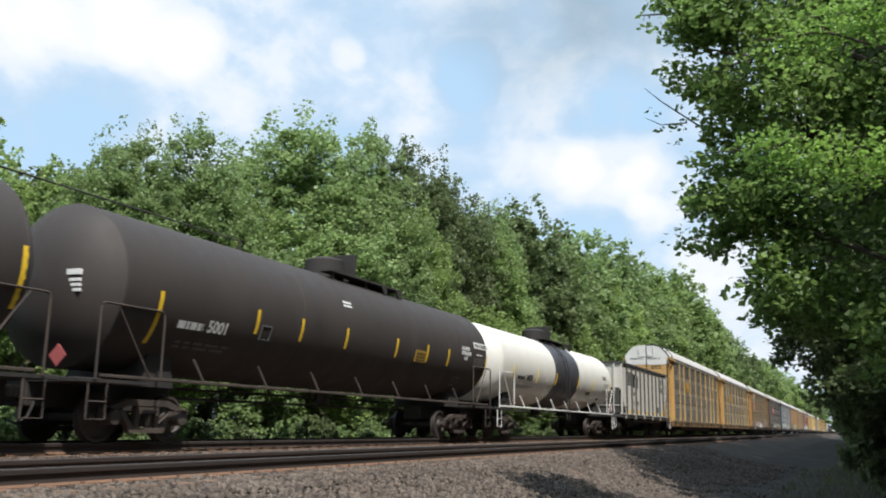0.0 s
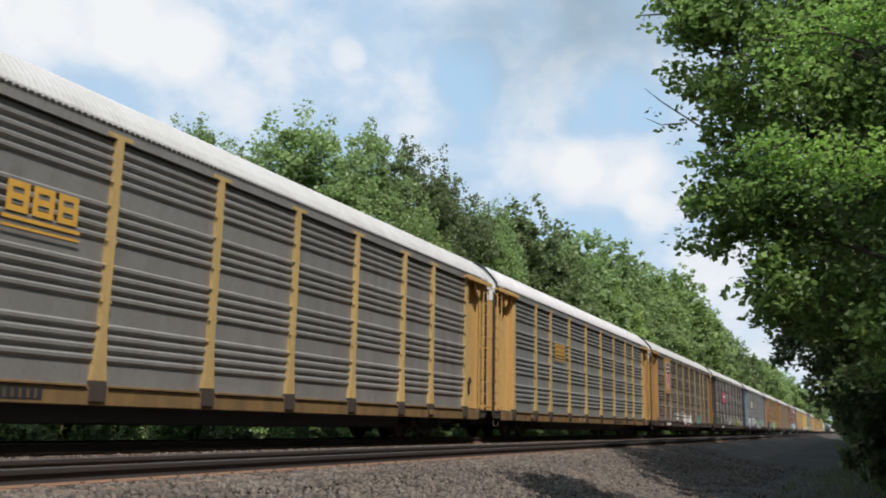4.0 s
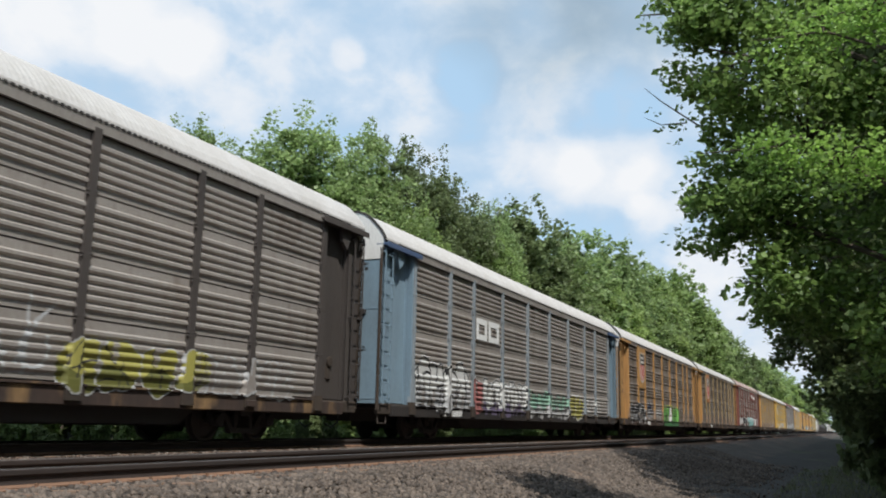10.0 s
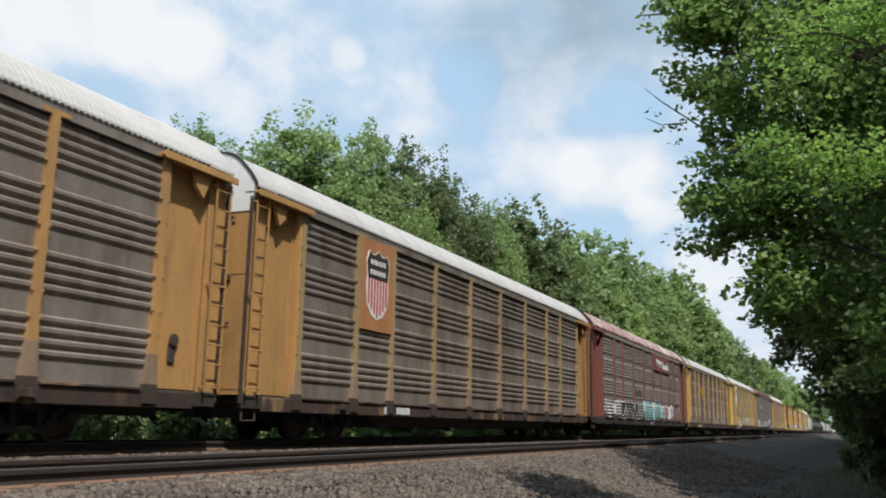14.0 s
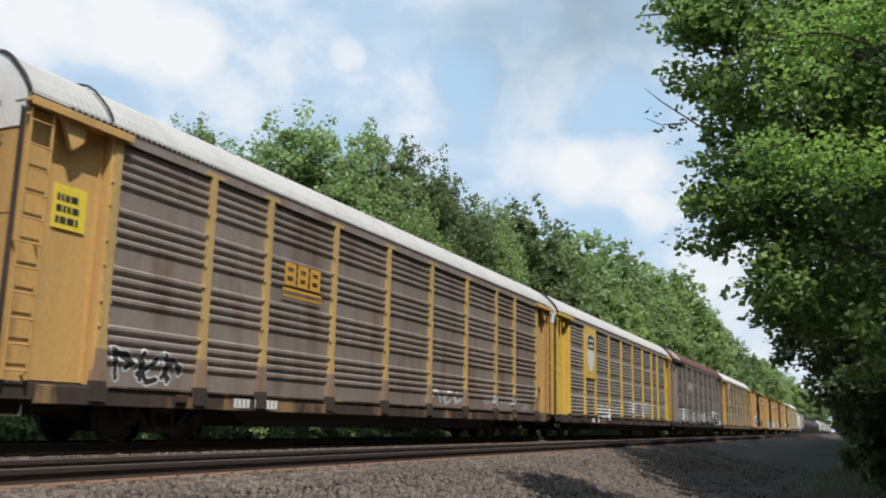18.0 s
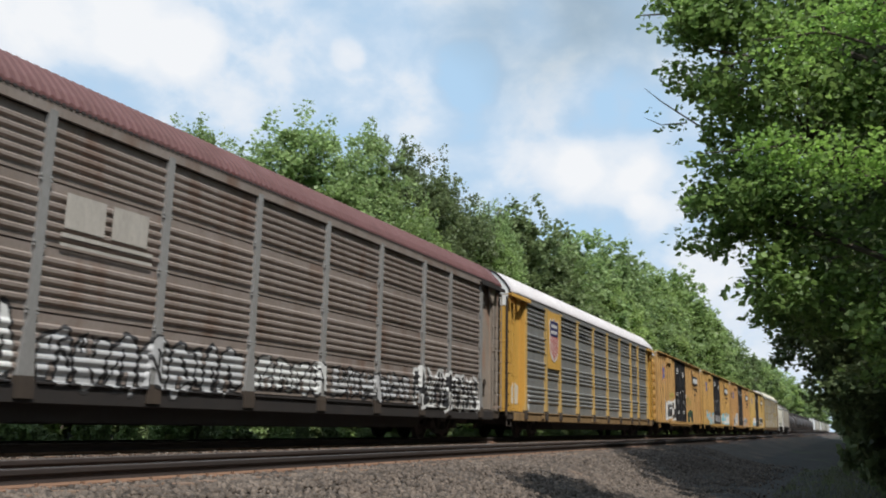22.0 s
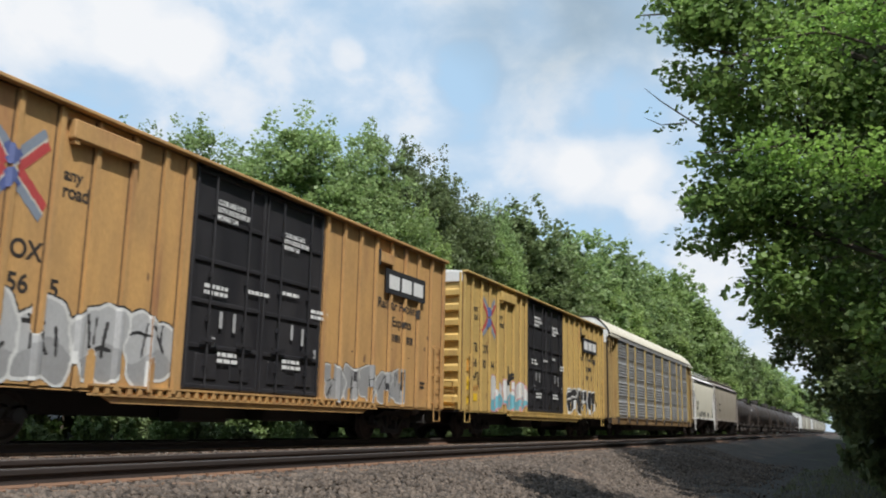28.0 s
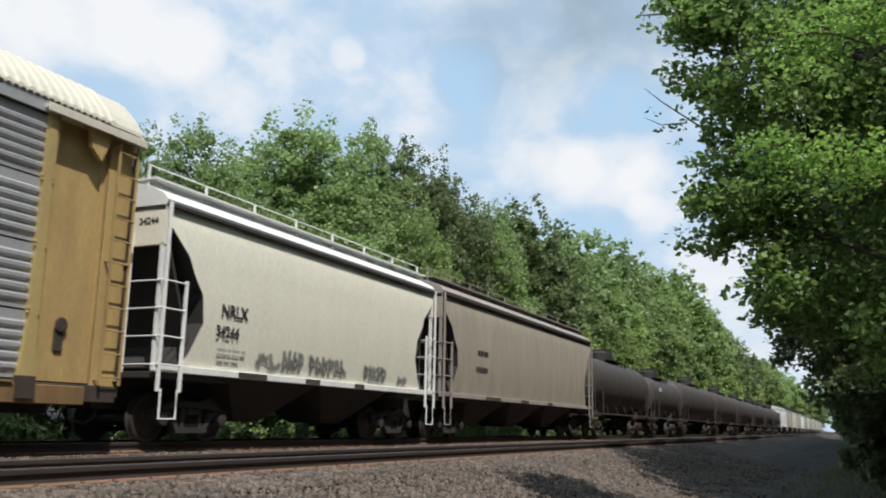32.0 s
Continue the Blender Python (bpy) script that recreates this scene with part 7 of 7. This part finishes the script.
    graffiti(c, 15.7, 18.2, 1.04, 1.58, fa, S["silver"], S["white"], 3, 52, 0.012, 0.025, "tag")
    graffiti(c, 20.0, 25.0, 1.04, 1.52, fa, S["silver"], S["silver"], 6, 53, 0.015, 0.02, "tag")
    sill_bars(c, 5.9)
    part("notice", Shape().box(0.98, 1.68, -1.39, -1.362, 3.55, 4.3, 0.004), paint("notice_yellow", (0.75, 0.58, 0.06), 0.5, 0.2), c)
    bars(c, 1.04, 3.64, 0.56, 0.58, 3, LETTER_BLACK, -1.391, seed=4)
    c = rack(9, "bright yellow autorack car with dark sides, half-white shield sign", BRIGHT, SHEET_TAN, ROOF_WHITE, "rows", sill_mat=SILL_RUST, ribs=(0.14, 0.012))
    shield_panel(c, BRIGHT, 3.0, True)
    graffiti(c, 6.95, 9.6, 0.80, 1.74, fb, S["white"], SHEET_TAN, 4, 61, 0.09, 0.03)
    graffiti(c, 9.75, 12.4, 1.01, 1.68, fb, S["silver"], S["white"], 4, 62, 0.03, 0.03, "tag")
    graffiti(c, 14.2, 17.2, 1.15, 2.1, fb, S["silver"], S["white"], 3, 63, 0.03, 0.05, "tag")
    graffiti(c, 17.4, 20.9, 1.15, 2.15, fb, S["silver"], S["white"], 3, 64, 0.11, 0.05, "tag")
    sill_bars(c, 6.0)
    c = rack(10, "grey autorack car with rusty red roof and black and white graffiti", GREY, SHEET_RUSTY, ROOF_RED, "rows", mark="", latch=False, ribbed_end=paint("end_blue_grey", (0.20, 0.19, 0.20), 0.65, 0.6, second=(0.30, 0.20, 0.17)), sill_mat=SILL_DARK, end_mat=paint("end_rusty_grey", (0.30, 0.25, 0.205), 0.65, 0.6, rust=(0.30, 0.15, 0.085), rust_edge=(0.52, 0.7)), ribs=(0.2, 0.028), cap_mat=GREY, post_mat=paint("post_grey", (0.25, 0.245, 0.235), 0.6, 0.5), ledge_mat=SILL_DARK)
    part("long_ledge", Shape().box(2.4, 5.3, -1.70, -1.45, 5.42, 5.48, 0.01), SILL_DARK, c)
    for x0, x1, m in ((1.25, 1.5, "roof_faded_pink"), (1.62, 1.8, "roof_bare_white"), (2.0, 2.75, "roof_faded_red"), (2.75, 3.65, "roof_bare_white"), (3.75, 3.85, "roof_faded_pink")):
        roof_patch(c, x0, x1, paint(m, {"roof_faded_pink": (0.42, 0.22, 0.19), "roof_bare_white": (0.62, 0.55, 0.49), "roof_faded_red": (0.30, 0.09, 0.075)}[m], 0.65, 0.5))
    block_logo(c, 7.3, 9.4, 3.23, 4.14, paint("faded_blocks", (0.40, 0.37, 0.33), 0.6, 0.6), 2)
    graffiti(c, 2.25, 6.6, 0.80, 2.27, fb, S["white"], S["black"], 6, 71, 0.09, 0.06)
    graffiti(c, 7.0, 12.4, 0.80, 2.00, fb, S["silver"], S["black"], 7, 72, 0.06, 0.06)
    graffiti(c, 12.8, 15.8, 1.01, 1.90, fb, S["white"], S["black"], 4, 75, 0.06, 0.05)
    graffiti(c, 16.0, 20.4, 1.01, 1.90, fb, S["silver"], S["black"], 6, 74, 0.13, 0.06)
    graffiti(c, 20.6, 25.7, 0.80, 2.22, fb, S["black"], S["white"], 7, 73, 0.13, 0.07)
    c = rack(11, "clean yellow autorack car with dark grey sides, striped shield", CLEAN, SHEET_BLUE, ROOF_PINK, ribs=(0.2, 0.06), sill_mat=paint("sill_brown_gold", (0.25, 0.155, 0.065), 0.7, 0.6), post_mat=paint("post_weathered", (0.51, 0.335, 0.115), 0.6, 0.5))
    shield_panel(c, CLEAN, chief=paint("shield_navy", (0.035, 0.03, 0.10), 0.5, 0.2))
    graffiti(c, 2.2, 2.75, 1.02, 1.79, fa, S["white"], S["silver"], 1, 81, 0.10, 0.04)
    part("graffiti", Shape().slab([(0.8, 1.3), (1.7, 1.3), (1.75, 2.0), (1.3, 2.15), (0.9, 1.9)], -1.372, -1.362), paint("spray_cream", (0.68, 0.62, 0.5), 0.6, 0.4), c, "pale sprayed patch")
    relief_text("BUILDING", 7.15, 4.68, 0.25, LETTER_BLACK, c, fa, 1.25)
    relief_text("AMERICA", 9.95, 4.70, 0.25, LETTER_BLACK, c, fa, 1.25)
    sill_bars(c, 12.0, paint("dim_lettering", (0.30, 0.20, 0.10), 0.6, 0.2))
    c = autorack(490.4, "yellow autorack car with silvery ribbed sides and a cream roof", CLEAN, SHEET_SILVER, ROOF_CREAM, "rows", ribs=(0.22, 0.035), sill_mat=SILL_GOLD, end_mat=paint("end_gold", (0.44, 0.305, 0.12), 0.65, 0.6, second=(0.26, 0.16, 0.075), rust=(0.20, 0.12, 0.06), rust_edge=(0.62, 0.76)), ledge_mat=ROOF_CREAM, post_mat=paint("post_tan", (0.42, 0.31, 0.125), 0.6, 0.4))
    sill_bars(c, 9.8, paint("dim_lettering", (0.30, 0.20, 0.10), 0.6, 0.2))


def box_marks(c, number, seed, side_mat):
    """Emblem, slogans and numbers on the near side of a boxcar."""
    y = -1.576
    blue, red = paint("emblem_blue", (0.10, 0.13, 0.30), 0.55, 0.3), paint("emblem_red", (0.48, 0.07, 0.07), 0.55, 0.3)
    cx, cz = 3.02, 4.29

    def crossed(X, Z):
        """Four arms: blue towards the top and bottom, red towards the sides, pale lines between."""
        out = np.zeros(X.shape, int)
        for ex, ez in ((2.28, 4.93), (2.22, 3.62), (3.66, 4.92), (3.70, 3.68)):
            bend = 0.10 if ex < cx else 0.0
            dx, dz = ex - cx, ez - cz
            ln = math.hypot(dx, dz)
            t = ((X - cx) * dx + (Z - cz) * dz) / ln
            up = 1 if dz > 0 else -1
            d = ((Z - cz) * dx - (X - cx) * dz) / ln * (1 if dx * up > 0 else -1) - bend * np.sin(np.clip(t / ln, 0, 1) * math.pi)
            on = (t > -0.02) & (t < ln + 0.05 * np.sin(d * 9))
            out[on & (d > 0.015) & (d < 0.17)] = np.where(t < ln * 0.35, 1, 4)[on & (d > 0.015) & (d < 0.17)]
            out[on & (d < -0.015) & (d > -0.17) & (t > 0.10)] = 2
            out[on & (np.abs(d) <= 0.015)] = 3
        return out

    sprayed_cells(c, "emblem", 2.0, 3.95, 3.4, 5.15, box_front, crossed, [blue, red, paint("emblem_pale", (0.62, 0.58, 0.48), 0.6, 0.3), paint("emblem_faded_blue", (0.24, 0.28, 0.34), 0.55, 0.3)], "red and blue crossed emblem", (0.02, 0.02))
    for x, z, w, h, m in ((0.82, 2.25, 0.34, 0.42, paint("placard_orange", (0.70, 0.33, 0.05), 0.6, 0.3)), (0.84, 1.62, 0.34, 0.42, SIGN_YELLOW), (0.84, 1.12, 0.34, 0.30, SIGN_YELLOW)):
        part("notice", Shape().box(x, x + w, -1.545, -1.531, z, z + h, 0.003), m, c, "coloured notice plate")
    graffiti(c, 1.5, 2.2, 1.95, 2.3, lambda x, z: -1.534 + 0 * z, SPRAY["black"], SPRAY["black"], 3, seed + 300, 0.012, 0.006, "tag", label="small black tag")
    graffiti(c, 1.5, 2.1, 1.55, 1.85, lambda x, z: -1.534 + 0 * z, paint("spray_orange", (0.55, 0.25, 0.06), 0.6, 0.3), SPRAY["black"], 3, seed + 310, 0.012, 0.004, "tag", label="small orange tag")
    y = -1.534
    if seed == 2:
        cols, lz, groups, gx = (2.33, 3.16), 2.90, (number[0], number[1:3], number[3:5], number[5]), (1.78, 2.33, 3.16, 3.98)
    else:
        cols, lz, groups, gx = (1.50, 2.36), 2.98, (number[:2], number[2:4], number[4:]), (1.50, 2.36, 3.18)
    for text, x, z, h, st in (("next", 1.47, 4.38, 0.22, 0.9), ("load", 1.47, 4.08, 0.25, 0.88), ("any", 4.05, 4.36, 0.22, 0.95), ("road", 4.05, 4.06, 0.25, 0.88), ("TB", cols[0], lz, 0.30, 0.95), ("OX", cols[1], lz, 0.30, 0.95),
                              *((t, x, lz - 0.54, 0.30, 1.0) for t, x in zip(groups, gx))):
        letters(text, x, z, h, paint("brown_lettering", (0.035, 0.028, 0.024), 0.6, 0.2), c, y, stretch=st)
    for text, x, z, st in (("Railcar Pooling", 15.1, 3.64, 1.10), ("Experts", 15.98, 3.18, 1.02)):
        relief_text(text, x, z, 0.28, paint("brown_lettering", (0.035, 0.028, 0.024), 0.6, 0.2), c, box_front, st)
    bars(c, 15.87, 2.74, 0.7, 0.34, 1, paint("brown_lettering", (0.035, 0.028, 0.024), 0.6, 0.2), y, seed=seed)
    bars(c, 16.78, 2.74, 0.6, 0.34, 1, paint("brown_lettering", (0.035, 0.028, 0.024), 0.6, 0.2), y, seed=seed + 1)
    p = part("name_plate", Shape().box(15.38, 17.95, -1.628, -1.612, 4.06, 4.76, 0.003), LETTER_BLACK, c, "black plate with white block letters")
    s = Shape()
    for x in (15.58, 16.36, 17.14):
        s.box(x, x + 0.64, -1.634, -1.626, 4.20, 4.60, 0.003)
    part("plate_lettering", s, LETTER_WHITE, p)
    for x, z, h in ((8.02, 4.86, 0.11), (10.45, 4.66, 0.10)):
        for n, text in enumerate(("CLOSE AND LOCK", "BOTH DOORS BEFORE", "MOVING CAR")):
            letters(text, x, z - n * h * 1.45, h, LETTER_WHITE, c, -1.575, "door_lettering", 0.72)
    for x, z, n, q in ( (7.75, 2.95, 2, 3), (10.4, 3.3, 1, 4), (11.7, 2.9, 2, 5), (8.3, 1.6, 2, 6), (10.6, 1.62, 2, 7), (9.2, 3.15, 1, 8)):
        bars(c, x, z, 0.75, 0.13 * n, n, LETTER_WHITE, -1.575, "door_lettering", 0.3, seed * 10 + q)
    for x, z, w, h in ((8.3, 2.3, 0.10, 0.35), (8.75, 2.25, 0.09, 0.4), (10.9, 2.3, 0.09, 0.35), (11.35, 2.2, 0.09, 0.4), (8.1, 1.9, 0.1, 0.2), (11.9, 1.95, 0.1, 0.2)):
        part("worn_paint", Shape().box(x, x + w, -1.572, -1.566, z, z + h), SPRAY["silver"], c, "worn pale patch")
    part("notice", Shape().box(1.35, 1.95, -1.545, -1.532, 1.28, 1.52), SIGN_YELLOW, c, "yellow notice plate")
    pr = random.Random(seed + 50)
    scuff = paint("scuffed_brown", (0.20, 0.11, 0.055), 0.75, 0.6)
    for k in range(14):
        x = pr.choice((pr.uniform(1.5, 7.2), pr.uniform(12.9, 18.4)))
        z, w, h = pr.uniform(1.1, 3.4), pr.uniform(0.03, 0.16), pr.uniform(0.03, 0.22)
        part("rust_spot", Shape().slab([(x, z), (x + w * 0.7, z - h * 0.2), (x + w, z + h * 0.5), (x + w * 0.6, z + h), (x + w * 0.1, z + h * 0.7)], -1.5335, -1.5305), scuff, c)
    bars(c, 2.0, 1.75, 0.5, 0.25, 3, paint("brown_lettering", (0.035, 0.028, 0.024), 0.6, 0.2), y, seed=seed + 3)
    bars(c, 17.9, 1.5, 0.3, 0.25, 2, LETTER_BLACK, -1.54, seed=seed + 4)
    part("bracket", Shape().box(4.05, 5.62, -1.69, -1.53, 5.06, 5.40, 0.02).slab([(4.1, 4.98), (4.2, 4.98), (4.2, 5.06), (4.1, 5.06)], -1.66, -1.53), side_mat, c, "plate hanging under the eave")
    part("bracket", Shape().box(14.98, 15.75, -1.69, -1.53, 4.86, 5.16, 0.015), side_mat, c, "plate hanging under the eave")
    part("bracket_arm", Shape().box(14.93, 14.975, -1.68, -1.53, 4.76, 5.22, 0.008), LETTER_BLACK, c, "dark bracket")


def build_boxcars():
    S = SPRAY
    flat = box_front
    tones = [paint("boxcar_yellow_tan", (0.58, 0.35, 0.13), 0.6, 0.55, rust=(0.33, 0.17, 0.07), rust_edge=(0.58, 0.80)), paint("boxcar_yellow", (0.60, 0.37, 0.12), 0.6, 0.55, rust=(0.35, 0.18, 0.07), rust_edge=(0.58, 0.80)),
             paint("boxcar_tan", (0.57, 0.33, 0.125), 0.65, 0.6, rust=(0.32, 0.15, 0.08), rust_edge=(0.55, 0.78)), paint("boxcar_light_yellow", (0.62, 0.42, 0.14), 0.6, 0.5, rust=(0.40, 0.20, 0.09), rust_edge=(0.60, 0.80))]
    marks = ["660992", "661085", "670565", "660094"]
    looks = ["black and white graffiti", "pale blue graffiti", "silver graffiti", "blue and white graffiti"]
    for i in range(4):
        c = boxcar(408.3 + 20.5 * i, f"weathered yellow boxcar with black plug doors and {looks[i]}", tones[i])
        box_marks(c, marks[i], i, tones[i])
        if i == 0:
            graffiti(c, 3.0, 7.4, 0.92, 2.6, flat, S["black"], S["white"], 5, 91, 0.15, 0.10)
            graffiti(c, 4.6, 6.7, 2.55, 3.1, flat, S["olive"], S["olive"], 5, 92, 0.012, 0.012, "tag")
            graffiti(c, 12.9, 15.6, 0.98, 2.0, flat, S["black"], S["dark_green"], 4, 93, 0.12, 0.05)
            graffiti(c, 12.9, 15.4, 2.3, 3.0, flat, S["dark_green"], S["olive"], 5, 94, 0.012, 0.012, "tag")
        elif i == 1:
            graffiti(c, 2.6, 7.4, 0.92, 2.2, flat, S["silver"], S["blue"], 4, 95, 0.16, 0.08)
            graffiti(c, 12.8, 18.6, 0.95, 2.3, flat, S["white"], S["blue"], 5, 96, 0.16, 0.10)
            graffiti(c, 7.7, 12.4, 1.1, 1.9, lambda x, z: -1.578 + 0 * z, S["silver"], S["black"], 4, 97, 0.06, 0.03)
        elif i == 2:
            graffiti(c, 2.2, 7.0, 0.92, 2.45, flat, S["silver"], S["white"], 4, 98, 0.22, 0.06, cut=S["black"], second=S["mist"], halo=S["black"])
            graffiti(c, 12.5, 16.9, 0.92, 2.0, flat, S["mist"], S["white"], 5, 99, 0.15, 0.035, cut=S["black"], halo=S["black"])
            graffiti(c, 0.75, 2.15, 2.5, 5.1, flat, S["black"], S["black"], 3, 100, 0.014, 0.014, "tag")
        else:
            graffiti(c, 3.0, 7.3, 0.92, 2.3, flat, S["white"], S["pink"], 3, 101, 0.26, 0.05, second=S["blue"])
            graffiti(c, 4.9, 5.6, 1.9, 2.7, flat, S["black"], S["black"], 1, 102, 0.03, 0.03, "tag")
            graffiti(c, 12.8, 17.6, 0.95, 2.3, flat, S["black"], S["white"], 4, 103, 0.15, 0.08)


def build_tail():
    cream, tan = paint("hopper_cream", (0.76, 0.725, 0.60), 0.55, 0.25, second=(0.58, 0.56, 0.47)), paint("hopper_tan", (0.36, 0.32, 0.255), 0.6, 0.45, second=(0.24, 0.205, 0.165))
    pale_brown = paint("hopper_trim_brown", (0.32, 0.28, 0.25), 0.6, 0.4)
    h = hopper(518.8, 12.9, "short cream covered hopper with white ladders and black smudges", cream, WHITE)
    letters("NRLX", 2.12, 2.56, 0.26, LETTER_BLACK, h, -1.585, stretch=0.95)
    letters("34244", 2.0, 2.14, 0.23, LETTER_BLACK, h, -1.572, stretch=0.95)
    bars(h, 2.1, 1.72, 1.0, 0.22, 2, paint("faint_lettering", (0.35, 0.34, 0.30), 0.6, 0.2), -1.556, seed=2)
    front = lambda x, z: np.interp(z, [1.45, 1.75, 2.35, 2.9], [-1.465, -1.505, -1.555, -1.575]) - 0.004
    smear = paint("smudge_black", (0.09, 0.088, 0.075), 0.7, 0.8, second=(0.26, 0.25, 0.21))
    for x0, x1, z1, k in ((3.4, 4.5, 1.95, 2), (4.4, 5.4, 2.1, 4), (5.5, 7.4, 2.05, 6), (8.2, 9.6, 2.0, 5), (10.2, 10.9, 1.8, 2)):
        graffiti(h, x0, x1, 1.50, z1, front, smear, paint("smudge_grey", (0.40, 0.39, 0.34), 0.7, 0.5), k, int(x0 * 10), 0.035, 0.04, "tag", label="smudged black tag")
    letters("34244", 0, 0, 0.14, LETTER_BLACK, h, 0).matrix_basis = pose(0.345, -0.85, 4.15, 90, 0, -90)
    h2 = hopper(531.7, 18.8, "long tan-grey covered hopper with a brown top edge", tan, pale_brown, tall=4.62)
    bars(h2, 3.3, 2.85, 1.0, 0.28, 1, LETTER_BLACK, -1.58, "mark_lettering", 0.0, 3)
    bars(h2, 3.2, 2.3, 1.1, 0.24, 1, LETTER_BLACK, -1.57, "number_lettering", 0.0, 4)
    bars(h2, 0.0, 0.0, 0.6, 0.35, 2, LETTER_BLACK, 0.0).matrix_basis = pose(0.30, 0.2, 4.1, 0, 0, -90)
    s = 550.5
    for i, ln in enumerate((15.2, 12.0, 19.4, 18.0, 18.0, 18.0, 17.0, 15.2)):
        t = tank(s, ln, "dull black tank car in a line of tank cars", TANK_BLACK, detail=i < 3, r=1.5 if i != 1 else 1.36, zc=2.8 if i != 1 else 2.66)
        if i == 1:
            bars(t, 3.0, 3.0, 1.0, 0.3, 2, LETTER_WHITE, -1.38, seed=3)
        s += ln
    white2, beige = paint("hopper_white", (0.74, 0.74, 0.72), 0.5, 0.2), paint("hopper_beige", (0.52, 0.49, 0.40), 0.6, 0.3)
    for i, ln in enumerate((17.5, 18.5, 18.5, 18.5, 18.5, 18.5, 18.5, 18.5, 18.5, 18.5, 18.5, 18.5, 18.5, 18.5)):
        m = white2 if i in (0, 4) else (beige, tan)[i % 2]
        hopper(s, ln, "white covered hopper near the end of the train" if m is white2 else "beige covered hopper near the end of the train", m, m, False)
        s += ln


build_tanks()
gondola(48.1)
build_racks()
build_boxcars()
build_tail()


# ---- what moves ----
def motions():
    for t, s0 in CAR_LIST:
        walk(t, [(k, pose(s0 - SPEED * k, FAR, 0)) for k in range(0, 33, 2)])
    # wheels roll: one row for each thirtieth of a second
    turn = math.degrees(SPEED / 0.457)
    for w, d in WHEELS:
        walk(w, [(k / 30, pose(d, 0, 0.457, 0, -turn * k / 30, 0)) for k in range(961)])


motions()
